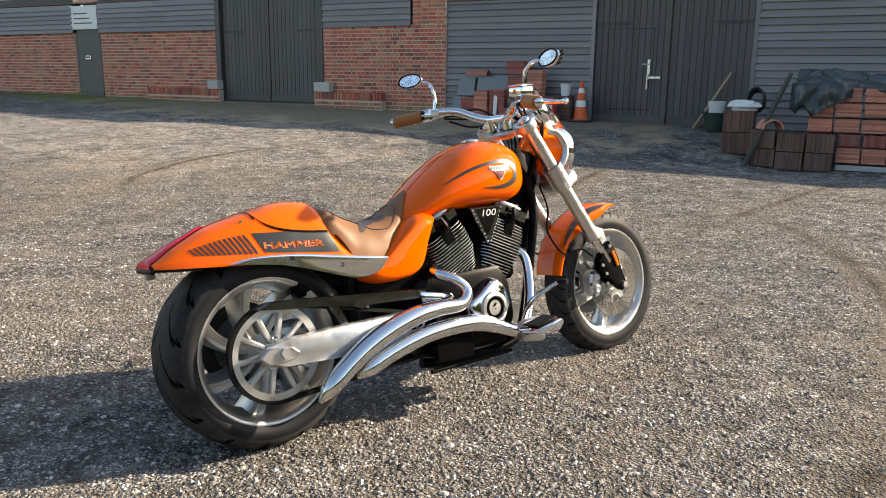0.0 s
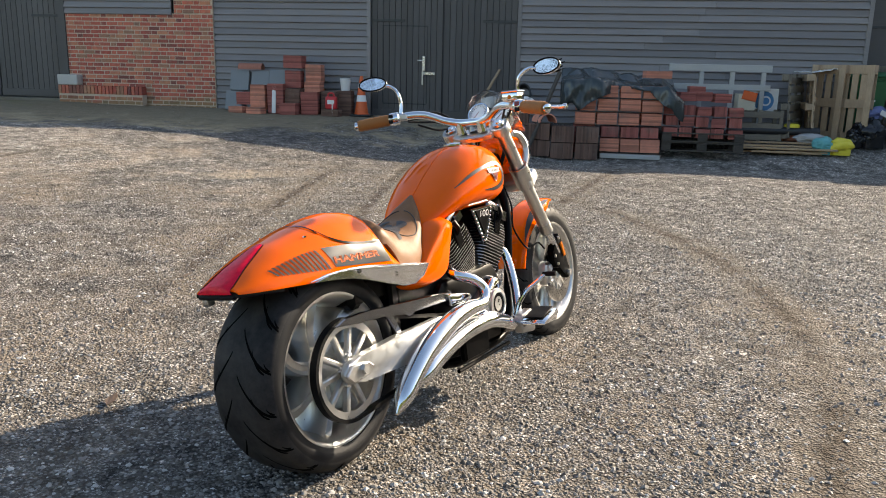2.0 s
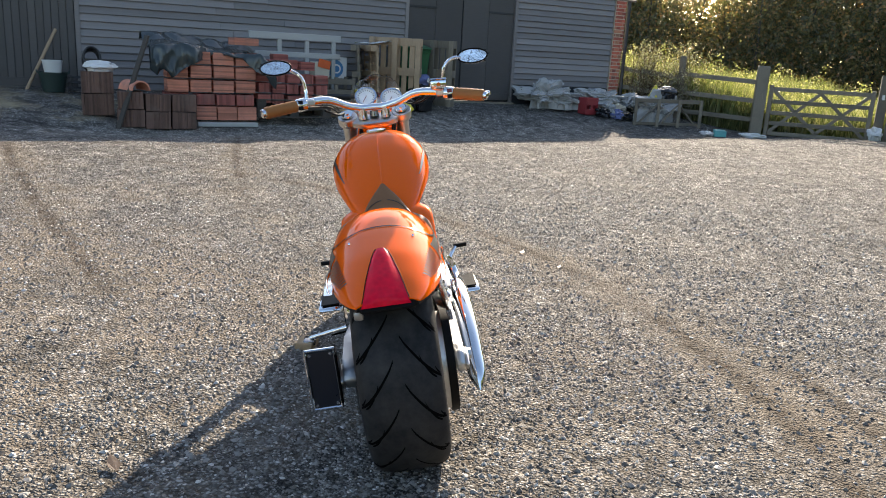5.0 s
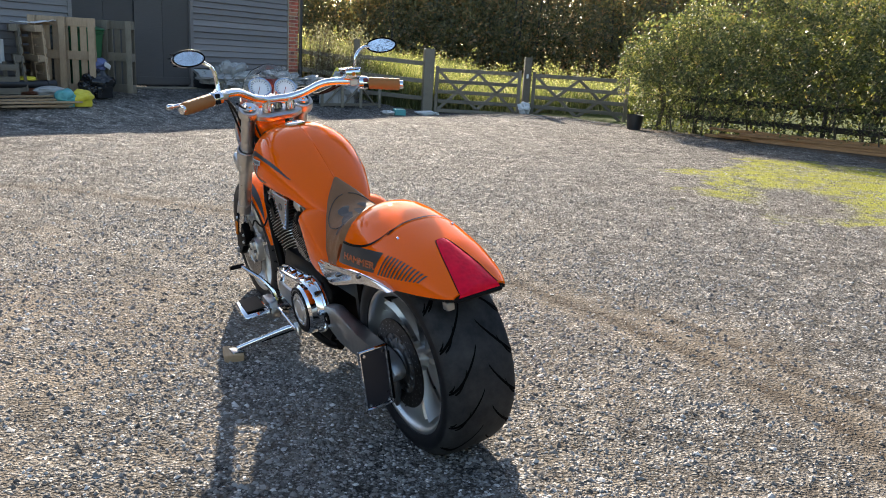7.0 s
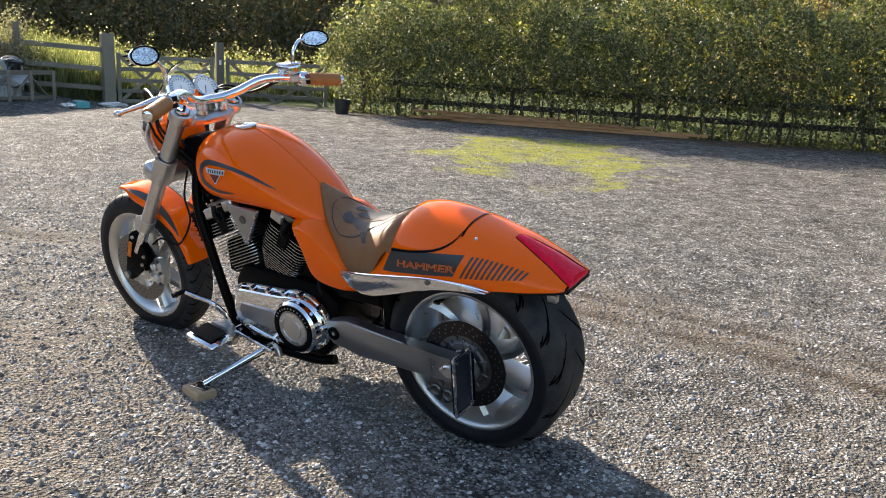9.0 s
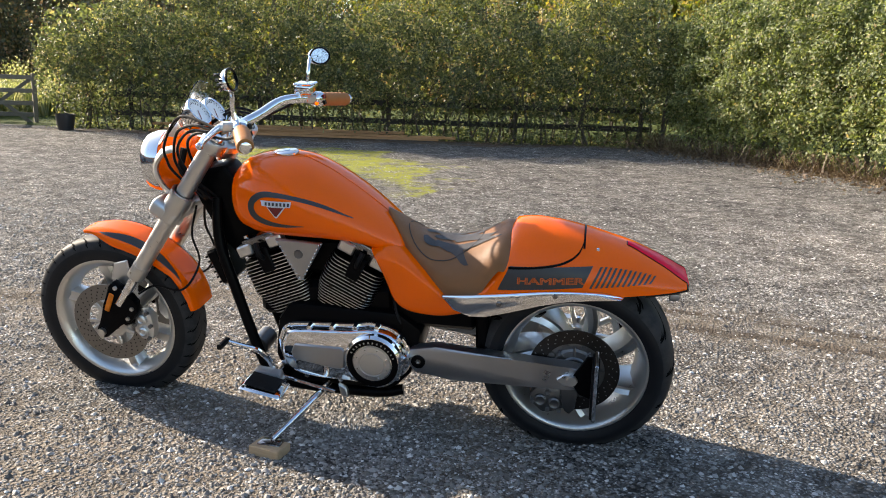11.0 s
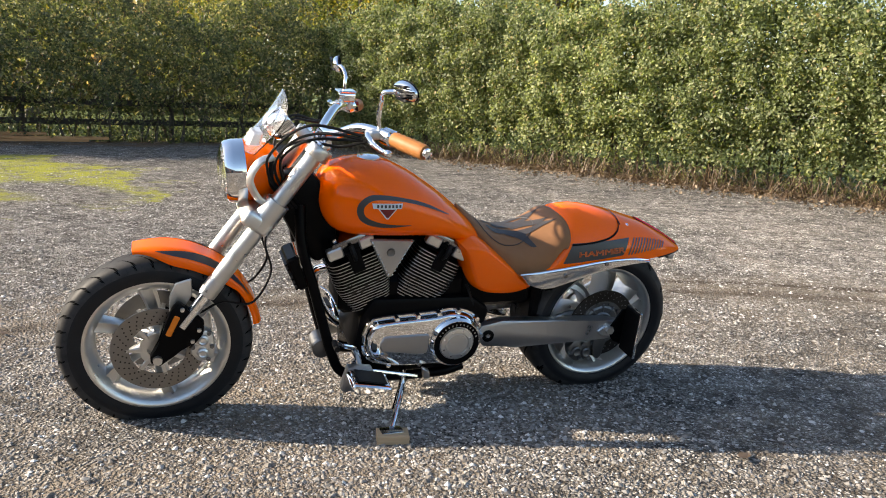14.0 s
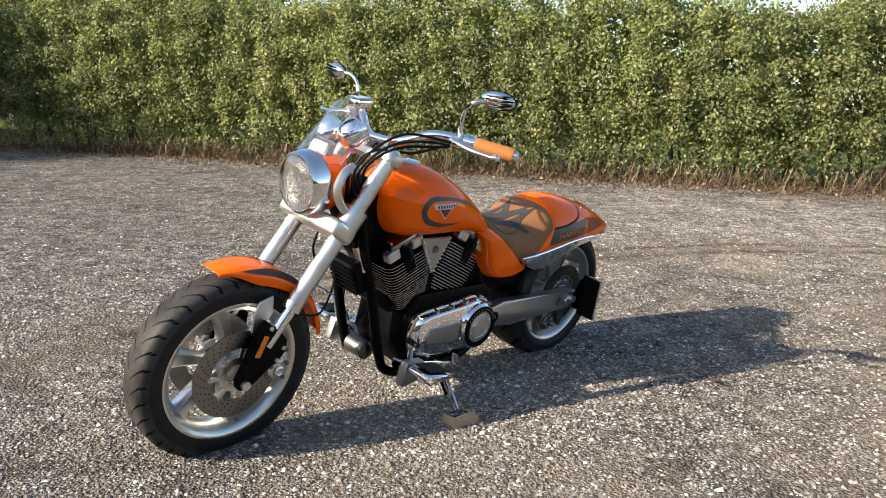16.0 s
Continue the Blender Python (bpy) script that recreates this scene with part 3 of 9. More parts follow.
def build_barn():
    rng = np.random.default_rng(4)
    # brick part with its openings: left wall, wall between the doors, pier
    spans = [(-24.0, -15.29), (-14.28, -10.15), (-7.05, -4.03)]
    for k, (a0, a1) in enumerate(spans):
        top = BRICK_TOP
        w = part(f"wall_brick_{k + 1}", box(a0, -0.02 if k < 2 else -0.06, 0.2, a1, 0.26, top), M["mortar"], at=BARN)
        tagged(w, "weathered red brick barn wall with pale mortar joints", "wall", kind="structure")
        brick_panel(w, a0, a1, 0.42, top, 0.02 if k < 2 else 0.06, k == 2, rng)
        c = part(f"wall_boards_{k + 1}", box(a0, 0.0, top, a1, 0.24, WALL_TOP + 0.2), M["black_board"], at=BARN)
        tagged(c, "dark grey painted weatherboarding above the brickwork", "wall", kind="structure")
        boards(c, a0, a1 if k < 2 else -4.85, top - 0.02, WALL_TOP, rng, 0.05)
    pier = part("brick_pier", box(-4.80, -0.07, BRICK_TOP + 0.002, -4.03, 0.02, WALL_TOP), M["mortar"], at=BARN)
    tagged(pier, "tall red and buff brick pier at the end of the wall", "pier", kind="structure")
    brick_panel(pier, -4.80, -4.03, BRICK_TOP + 0.004, WALL_TOP, 0.075, True, rng)
    # plinths and pad stones beside the great door
    for a0, a1 in ((-12.4, -10.02), (-7.2, -5.45)):
        p = part("plinth", box(a0, -0.22, 0.2, a1, -0.06, 0.80), M["mortar"], at=BARN)
        tagged(p, "low mossy brick plinth with a soldier course", "plinth", kind="structure")
        brick_panel(p, a0, a1, 0.40, 0.66, 0.22, False, rng)
        x = a0
        while x < a1 - 0.05:
            part("capping_brick", box(x + 0.005, -0.245, 0.665, x + 0.07, -0.07, 0.82, 0.004), M["brick"], p)
            x += 0.0765
    for a0, a1 in ((-10.35, -10.02), (-7.2, -6.78)):
        s = part("pad_stone", box(a0, -0.25, 0.825, a1, -0.05, 1.02, 0.012), M["stone"], at=BARN)
        tagged(s, "pale square-cut pad stone on the brick plinth", "stone", kind="structure")
    # weatherboarded bays
    for k, (a0, a1, z0) in enumerate(((-4.03, -1.06, 0.30), (1.69, 7.40, 0.28), (9.90, 12.42, 0.72))):
        c = part(f"wall_boards_{k + 4}", box(a0, 0.0, 0.1, a1, 0.24, EAST_TOP + 0.2), M["black_board"], at=BARN)
        tagged(c, "dark grey painted feather-edge weatherboarding", "wall", kind="structure")
        boards(c, a0, a1, z0, EAST_TOP, rng)
    pl = part("plinth", box(9.90, -0.05, 0.1, 12.42, -0.002, 0.70), M["black_board"], at=BARN)
    tagged(pl, "black tarred plinth under the boards", "plinth", kind="structure")
    cor = part("brick_corner", box(12.44, -0.05, 0.1, 12.72, 0.24, EAST_TOP), M["mortar"], at=BARN)
    tagged(cor, "red brick corner of the barn", "pier", kind="structure")
    brick_panel(cor, 12.44, 12.72, 0.3, EAST_TOP, 0.055, True, rng)
    dp = part("downpipe", tube([(12.80, -0.05, 0.2), (12.80, -0.05, EAST_TOP)], 0.04, 12), M["iron"], at=BARN, smooth=True)
    tagged(dp, "dark cast-iron downpipe on the barn corner", "pipe", kind="structure")
    # doors
    plank_door("door_1", -15.27, -14.30, 0.52, 2.4, "dark painted narrow door with a letter plate", 1, rng, plank=0.97, hinges=False)
    plank_door("door_2", -10.02, -7.18, 0.55, WALL_TOP, "tall dark grey boarded double barn door", 2, rng)
    plank_door("door_3", -1.02, 1.66, 0.37, EAST_TOP, "dark grey boarded barn door with a small wicket", 2, rng, (-0.78, 0.02, 0.66, 2.02), (-0.03, 1.38), 0.11)
    plank_door("door_4", 7.44, 9.87, 0.36, EAST_TOP, "plain dark grey double barn door", 2, rng, plank=0.6)
    for a in (-10.10, -7.12):
        p = part("door_post", box(a - 0.07, -0.09, 0.5, a + 0.07, 0.2, WALL_TOP), M["door"], at=BARN)
        tagged(p, "dark painted timber door post", "post", kind="structure")
    for a in (-1.05, 1.68, 7.42, 9.89):
        p = part("door_post", box(a - 0.035, -0.05, 0.33, a + 0.035, 0.05, EAST_TOP), M["board"], at=BARN)
        tagged(p, "dark painted timber door frame post", "post", kind="structure")
    for a0, a1, z in ((-10.02, -7.18, 0.5), (-1.1, 1.7, 0.31), (7.4, 9.9, 0.30)):
        p = part("door_sill", box(a0, -0.16, z - 0.2, a1, 0.05, z + 0.05, 0.01), M["wood_old"], at=BARN)
        tagged(p, "worn grey timber door sill", "sill", kind="structure")
    lp = thing("letter_plate", BARN, "bright metal letter plate on the narrow door", "letter box")
    part("plate", box(-14.92, -0.03, 1.50, -14.72, -0.005, 1.60, 0.004), M["steel"], lp)
    part("flap", box(-14.89, -0.036, 1.525, -14.75, -0.03, 1.575, 0.002), M["iron"], lp)
    sg = thing("sign_board", BARN, "white notice board with lines of small grey writing", "sign")
    part("panel", box(-15.35, -0.075, 2.26, -14.30, -0.05, 2.85, 0.004), M["white"], sg)
    for k in range(3):
        part("text_bar", box(-15.2, -0.0775, 2.40 + 0.12 * k, -14.5 - 0.08 * k, -0.0755, 2.43 + 0.12 * k), M["iron"], sg)
    # the rest of the building, plain and unseen, closing the barn
    for nm, b in (("wall_end_east", (12.46, 0.27, 0.0, 12.72, 9.0, EAST_TOP)), ("wall_end_west", (-24, 0.27, 0, -23.75, 9, EAST_TOP)), ("wall_back", (-24, 9.0, 0, 12.72, 9.25, EAST_TOP))):
        tagged(part(nm, box(*b), M["black_board"], at=BARN), "plain dark boarded barn wall", "wall", kind="structure")
    # unseen roof, added with its eaves set to shape the shade on the yard
    for x0, x1, z in ((-24.3, -4.04, WALL_TOP), (-4.03, 13.0, EAST_TOP)):
        rf = part("roof", slab([(-0.05, z), (-0.05, z + 0.03), (4.6, 4.6), (9.6, z + 0.03), (9.6, z), (4.6, 4.5)], x0, x1, m=Matrix.Rotation(radians(90), 4, "Z") @ Matrix.Diagonal((1, -1, 1, 1))), M["roof"], at=BARN)
        tagged(rf, "low brown barn roof, unseen, added to shape the barn's shade", "roof", kind="structure")


build_barn()


# ---- hedges, trees, field ----
def hedge(name, p0, p1, height, depth, count, rng, label, gap=0.5, lift=0.0, size=0.034, wild=0.0, leaf="hedge", foot=900):
    """A clipped hawthorn hedge: stems, twigs and a shell of leaves, thinner at the foot."""
    p0, p1 = Vector((*p0, 0)), Vector((*p1, 0))
    d = (p1 - p0).normalized()
    back = Vector((d.y, -d.x, 0))
    if (Vector((0.2, 3.2, 0)) - p0).dot(back) > 0:
        back = -back
    h = thing(name, Matrix.Identity(4), label, "hedge")
    length = (p1 - p0).length
    bm = bmesh.new()
    for k in range(int(length / 0.15)):
        q = p0 + d * (k * 0.15 + rng.uniform(-0.1, 0.1)) + back * rng.uniform(0.25, depth - 0.2)
        z = float(ground_z(q.x, q.y)) - 0.05
        pts = [(q.x, q.y, z)]
        for j in range(1, 4):
            pts.append((q.x + rng.normal() * 0.09 * j, q.y + rng.normal() * 0.09 * j, z + j * 0.48))
        thick = rng.uniform(0.7, 1.3) * (2.0 if k % 9 == 4 else 1.0)
        tube(pts, [0.022 * thick, 0.017 * thick, 0.012 * thick, 0.006], 5, bm=bm)
    part("stem", bm, M["bark"], h)
    tw = bmesh.new()
    for k in range(int(length * (26 + 34 * wild))):
        q = p0 + d * rng.uniform(0, length) + back * rng.uniform(0.0, depth * 0.7)
        z = float(ground_z(q.x, q.y)) + rng.uniform(0.25, height)
        e = Vector(rng.normal(size=3)) * (0.28 + 0.08 * wild)
        tube([(q.x, q.y, z), (q.x + e.x, q.y + e.y, z + abs(e.z))], [0.006, 0.002], 3, bm=tw, caps=False)
    ob = part("twig", tw, M["bark"], h)
    ob["kind"] = "stuff"
    t = rng.uniform(0, length, count)
    hz = rng.uniform(0, 1, count) ** 0.8
    wob = 0.12 * np.sin(t * 1.3 + 1 + hz * 2.1) + 0.14 * np.sin(t * 2.9 + hz * 4.3) * np.sin(hz * 6.1 - t * 1.7) + 0.16 * np.sin(t * 6.3 + hz * 9.0) * np.sin(t * 4.1 - hz * 13.0)
    topv = height + 0.12 * np.sin(t * 0.9) + 0.1 * np.sin(t * 4.3 + 2) + rng.exponential(0.09, count) * (rng.uniform(size=count) < 0.4)
    topv = topv * (1 - wild * 0.45 * (1 - smooth01(t / 2.2))) + wild * (0.30 * np.sin(t * 1.9 + 0.5) + 0.22 * np.sin(t * 5.3) + rng.exponential(0.16, count) * (np.sin(t * 13.0) > 0.2))
    z = hz * topv
    bulge = 0.28 * np.sin(np.clip(z / height, 0, 1) * math.pi * 0.9)
    back_t = rng.exponential(0.30, count) - bulge + wob * 0.5 + 0.10 * np.sin(z * 8 + t * 5.3) * np.sin(t * 8.7 - z * 5.1) + 0.06 * rng.normal(size=count)
    roof = rng.uniform(size=count) < 0.12
    back_t = np.where(roof, rng.uniform(0, depth, count), back_t)
    z = np.where(roof, topv - rng.exponential(0.07, count), z)
    keep = (z > 0.12) & (rng.uniform(size=count) < smooth01((z - 0.05) / gap) * 0.85 + 0.15) & (back_t < depth)
    clump = np.sin(t * 5.1 + z * 3.3) * np.sin(t * 2.3 - z * 6.1) + 0.5 * np.sin(t * 11 + z * 9)
    keep &= rng.uniform(size=count) < np.clip(0.90 - 0.10 * wild + (0.55 + 0.30 * wild) * clump, 0.24 - 0.08 * wild, 1)
    t, z, back_t = t[keep], z[keep], back_t[keep]
    x = p0.x + d.x * t + back.x * back_t
    y = p0.y + d.y * t + back.y * back_t
    c = np.stack([x, y, z + ground_z(x, y) + lift], 1)
    ob = part("foliage", leaf_mesh("foliage", c, size, M[leaf], rng, np.array([-back.x, -back.y, 0.5]) * 0.9), None, h)
    ob["kind"] = "stuff"
    # unclipped shoots standing up out of the top
    rg = np.random.default_rng(int(length * 100))
    st, lv = bmesh.new(), []
    for k in range(int(length * (2.0 + 5.5 * max(0.0, wild - 0.3)))):
        tt = rg.uniform(0.3, length)
        q = p0 + d * tt + back * rg.uniform(-0.05, depth * 0.8)
        low = height * (1 - wild * 0.45 * (1 - float(smooth01(tt / 2.2)))) - 0.25
        z0 = float(ground_z(q.x, q.y)) + low
        tall = 0.3 + rg.uniform(0.1, 0.35) + rg.uniform(0, 0.45) * min(1.0, wild)
        e = rg.normal(size=2) * 0.16
        tip = Vector((q.x + e[0], q.y + e[1], z0 + tall))
        tube([(q.x, q.y, z0), (q.x + e[0] * 0.3, q.y + e[1] * 0.3, z0 + tall * 0.55), tip], [0.006, 0.004, 0.0015], 3, bm=st, caps=False)
        for f in rg.uniform(0.15, 1.05, 46):
            sp = 0.075 * (1.15 - f)
            lv.append((q.x + e[0] * f ** 1.7 + rg.normal() * sp, q.y + e[1] * f ** 1.7 + rg.normal() * sp, z0 + tall * f + rg.normal() * 0.02))
    ob = part("shoot", st, M["bark"], h)
    ob["kind"] = "stuff"
    ob = part("shoot_leaves", leaf_mesh("shoot_leaves", np.array(lv), size, M[leaf], rg), None, h)
    ob["kind"] = "stuff"
    # the dense inside of the hedge, and the undergrowth at its foot
    for num, b0, b1, z0, z1, sz in ((int(count * 0.10), 0.35, depth - 0.1, 0.5, height * 0.95, 0.075), (int(length * foot * (1 + wild)), 0.15, depth, 0.0, 0.75, 0.04)):
        t, bt = rng.uniform(0, length, num), rng.uniform(b0, b1, num)
        z = z0 + (z1 - z0) * rng.uniform(0, 1, num) ** (1.0 if z0 else 1.8)
        x, y = p0.x + d.x * t + back.x * bt, p0.y + d.y * t + back.y * bt
        ob = part("foliage", leaf_mesh("foliage", np.stack([x, y, z + ground_z(x, y)], 1), sz, M[leaf], rng), None, h)
        ob["kind"] = "stuff"
    return h


def tree(x, y, height, spread, rng, mat, label, leaves=7000, size=0.16, base=0.25):
    """A tapered trunk with limbs and a ragged crown of leaf clumps."""
    t = thing("tree", at_ground(x, y), label, "tree", "trees beyond the yard")
    bm = bmesh.new()
    lean = rng.normal(size=2) * 0.03
    tube([(0, 0, -0.2), (lean[0] * height * 0.5, lean[1] * height * 0.5, height * 0.4), (lean[0] * height, lean[1] * height, height * 0.9)], [height * 0.03, height * 0.02, height * 0.005], 8, 8, bm)
    tips = []
    for k in range(16):
        z = height * rng.uniform(base, 0.8)
        a = rng.uniform(0, 6.28)
        r = spread * rng.uniform(0.5, 1.0) * (1.1 - 0.6 * z / height)
        e = (math.cos(a) * r, math.sin(a) * r, z + r * rng.uniform(0.2, 0.7))
        tube([(lean[0] * z, lean[1] * z, z), (e[0] * 0.5, e[1] * 0.5, (z + e[2]) / 2 + 0.1), e], [height * 0.009, height * 0.006, 0.01], 5, 5, bm)
        tips += [Vector(e), Vector((e[0] * 0.6, e[1] * 0.6, e[2] * 0.9)), Vector((e[0] * 0.85, e[1] * 0.85, e[2] * 1.06))]
    part("trunk", bm, M["bark"], t, smooth=True)
    tips = np.array([tuple(v) for v in tips])
    i = rng.integers(len(tips), size=leaves)
    cl = rng.normal(size=(leaves, 3)) * np.array([0.17, 0.17, 0.13]) * spread * rng.uniform(0.5, 1.5, leaves)[:, None]
    c = tips[i] + cl
    c = c[c[:, 2] > 0.15 * height * base]
    ob = part("crown", leaf_mesh("crown", c, size, mat, rng), None, t)
    ob["kind"] = "stuff"
    return t


def build_green():
    rng = np.random.default_rng(11)
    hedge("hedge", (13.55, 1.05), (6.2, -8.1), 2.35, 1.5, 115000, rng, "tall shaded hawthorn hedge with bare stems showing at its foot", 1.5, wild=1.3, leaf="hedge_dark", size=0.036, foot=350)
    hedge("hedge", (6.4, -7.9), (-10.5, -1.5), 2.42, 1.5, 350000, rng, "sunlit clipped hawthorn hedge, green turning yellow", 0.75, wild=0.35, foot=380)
    for x, y, h, s, mat, n in ((46, 22, 11, 5.5, "wood_leaf", 7000), (52, 14, 12, 6, "wood_leaf", 7000), (50, 6, 12, 6, "wood_leaf", 7000), (52, -2, 12, 6, "wood_leaf", 7000), (46, -9, 11, 5.5, "wood_leaf", 7000),
                             (40, -16, 10, 5, "wood_leaf", 7000), (34, -22, 9, 4.5, "tree_leaf", 6000), (26, -24, 9, 4.5, "tree_leaf", 6000), (18, -22, 9, 4, "tree_leaf", 6000), (12, -21, 8, 3.5, "tree_leaf", 5000), (15.5, -4.5, 4.4, 2.0, "tree_leaf", 4000), (14.0, -8.0, 4.6, 2.0, "tree_leaf", 4500), (11.5, -11.0, 4.6, 2.0, "tree_leaf", 4500), (6, -21, 8, 3.2, "tree_leaf", 4000), (9, -15, 5.6, 2.4, "tree_leaf", 5000), (3.5, -15.5, 5.4, 2.2, "tree_leaf", 4500), (0.5, -19, 6.0, 2.6, "tree_leaf", 4000)):
        tree(x, y, h, s, rng, M[mat], "broad woodland tree in dark autumn leaf" if mat == "wood_leaf" else "young tree with thin yellow-green autumn leaves", int(n * 1.5), 0.24 if h > 6 else 0.07, 0.12)
    for x, y, w, h, n in ((40, 26, 5.2, 7.6, 8000), (44, 19, 5.2, 7.6, 8000), (46, 12, 5.2, 7.6, 8000), (46, 5, 5.2, 7.6, 8000), (45, -2, 5.2, 7.6, 8000), (41, -9, 5.2, 7.6, 8000), (35, -14, 5.2, 7.6, 8000), (28, -18, 5.0, 5.0, 7000), (21, -19, 5.0, 4.5, 6000)):
        th = thing("thicket", at_ground(x, y), "dense dark thicket of shrubs at the wood's edge", "shrub", "thicket beyond the field")
        n = int(n * 4.6)
        c = rng.normal(size=(n, 3)) * np.array([0.45, 0.45, 0.0]) * w
        c[:, 2] = rng.uniform(0, 1, n) ** 0.9 * h * (1 - 0.35 * np.clip(np.hypot(c[:, 0], c[:, 1]) / w, 0, 1.2)) * (0.85 + 0.3 * np.sin(c[:, 0] * 1.7) * np.sin(c[:, 1] * 1.3))
        bm = bmesh.new()
        for k in range(14):
            q = rng.normal(size=2) * 0.35 * w
            tube([(q[0], q[1], -0.1), (q[0] * 1.1 + 0.2, q[1] * 1.1, h * 0.45), (q[0] * 1.2, q[1] * 1.25, h * 0.8)], [0.09, 0.06, 0.02], 5, 5, bm)
        sm = part("stem", bm, M["bark"], th)
        sm["kind"] = "stuff"
        ob = part("foliage", leaf_mesh("foliage", c, 0.125, M["wood_leaf"], rng), None, th)
        ob["kind"] = "stuff"
    # tall grass and weeds of the field behind the fence
    n = 110000
    x, y = 14.8 + rng.uniform(0, 1, n) ** 1.5 * 16, rng.uniform(-3, 16, n)
    a = (x - BARN_O.x) * _ca + (y - BARN_O.y) * _sa
    s = (x - BARN_O.x) * _sa - (y - BARN_O.y) * _ca
    fence = (x - 15.0) * 0.88 + (y - 7.2) * 0.2
    keep = (a > 13.3) & (fence > 0.35)
    x, y = x[keep], y[keep]
    n = len(x)
    hgt = rng.uniform(0.25, 0.8, n) + 0.55 * smooth01((y - 4) / 3) * rng.uniform(0.3, 1.3, n)
    z = ground_z(x, y)
    ang, ben = rng.uniform(0, 6.28, n), rng.normal(size=(n, 2)) * 0.16
    wd = rng.uniform(0.005, 0.017, n)
    b0 = np.stack([x - np.cos(ang) * wd, y - np.sin(ang) * wd, z], 1)
    b1 = np.stack([x + np.cos(ang) * wd, y + np.sin(ang) * wd, z], 1)
    mid = np.stack([x + ben[:, 0] * 0.4, y + ben[:, 1] * 0.4, z + hgt * 0.6], 1)
    tip = np.stack([x + ben[:, 0] * 1.4, y + ben[:, 1] * 1.4, z + hgt], 1)
    w2 = np.stack([np.cos(ang) * wd, np.sin(ang) * wd, wd * 0], 1)
    v = np.stack([b0, b1, mid + w2, tip, mid - w2], 1).reshape(-1, 3)
    i = np.arange(n)[:, None] * 5
    f = np.concatenate([i + np.array([[0, 1, 2]]), i + np.array([[0, 2, 4]]), i + np.array([[4, 2, 3]])], 0)
    c = []
    for k in range(420):
        wx, wy = 15.7 + rng.uniform(0, 1) ** 1.6 * 7, rng.uniform(-1, 11.5)
        aw = (wx - BARN_O.x) * _ca + (wy - BARN_O.y) * _sa
        if aw < 13.5 or (wx - 15.0) * 0.88 + (wy - 7.2) * 0.2 < 0.5:
            continue
        hw = rng.uniform(0.7, 1.35) * (1.0 if wy < 5 else 1.25)
        gz = float(ground_z(wx, wy))
        lean = rng.normal(size=2) * 0.12
        for q in range(55):
            h = hw * rng.uniform(0.25, 1.0)
            sp = 0.05 + 0.10 * (1 - h / hw)
            c.append((wx + lean[0] * h + rng.normal() * sp, wy + lean[1] * h + rng.normal() * sp, gz + h))
    wd_ = new("tall_weeds", leaf_mesh("tall_weeds", np.array(c), 0.034, M["weed"], rng))
    tagged(wd_, "tall pale seeded weeds standing in the rough grass", "weeds", kind="stuff")
    g = new("tall_grass", raw("tall_grass", v, f, M["grass"]))
    tagged(g, "tall sunlit grass and weeds behind the fence", "grass", kind="stuff")


build_green()


# ---- loose stones ----
def build_pebbles():
    rng = np.random.default_rng(7)
    n = 175000
    r = np.abs(rng.normal(size=n)) ** 0.85 * 4.6
    a = rng.uniform(0, 6.283, n)
    x, y = 0.0 + r * np.cos(a), 3.2 + r * np.sin(a)
    bare = np.sin(1.9 * x + 0.7 * y) * np.sin(1.3 * y - 0.8 * x + 1.0) + 0.6 * np.sin(4.3 * x - 2.1 * y)
    rut = np.abs(np.hypot(x + 2.85, y - 6.13) - 5.66) < 0.16
    keep = (rng.uniform(size=n) < np.clip(0.85 - 0.35 * bare, 0.25, 1)) & ~(rut & (rng.uniform(size=n) < 0.6))
    x, y, a = x[keep], y[keep], a[keep]
    n = len(x)
    s = np.minimum(np.exp(rng.normal(size=n) * 0.42) * (0.0044 + 0.0006 * np.clip(np.hypot(x, y - 3.2), 0, 9)), 0.0125)
    z = ground_z(x, y) - s * 0.15
    q = np.arange(6) * math.pi / 3
    base = np.concatenate([np.stack([np.cos(q), np.sin(q), q * 0], 1), [(0, 0, 0.85)]])
    sh = base[None] * s[:, None, None] * rng.uniform(0.65, 1.35, (n, 7, 3))
    sh[:, :6, 2] += s[:, None] * rng.uniform(0.0, 0.45, (n, 6))
    sh[..., :2] += (rng.uniform(-0.3, 0.3, (n, 1, 2)) * s[:, None, None]) * (np.arange(7) == 6)[None, :, None]
    sh[..., 0] *= rng.uniform(0.7, 1.25, (n, 1))
    ca, sa = np.cos(a * 7), np.sin(a * 7)
    v = np.stack([sh[..., 0] * ca[:, None] - sh[..., 1] * sa[:, None] + x[:, None], sh[..., 0] * sa[:, None] + sh[..., 1] * ca[:, None] + y[:, None], sh[..., 2] + z[:, None]], -1).reshape(-1, 3)
    tri = np.array([(k, (k + 1) % 6, 6) for k in range(6)])
    f = (np.arange(n)[:, None, None] * 7 + tri[None]).reshape(-1, 3)
    ob = new("loose_gravel", raw("loose_gravel", v, f, M["pebble"]))
    tagged(ob, "loose grey and white gravel stones on the yard", "gravel", kind="stuff")


build_pebbles()


# ---- motorcycle ----
def mat_paint():
    m = Mat("orange_pearl_paint", 0.5, 0.0, (0.85, 0.12, 0.001), 0.0)
    m.set("Base Color", m.mix(m.noise(3, 3, 0.5), (0.88, 0.112, 0.0), (0.94, 0.132, 0.0)))
    m.set("Coat Weight", 0.65).set("Coat Roughness", 0.03)
    m.bump(m.noise(900, 2, 0.5), 0.03, 0.0005)
    return m.m


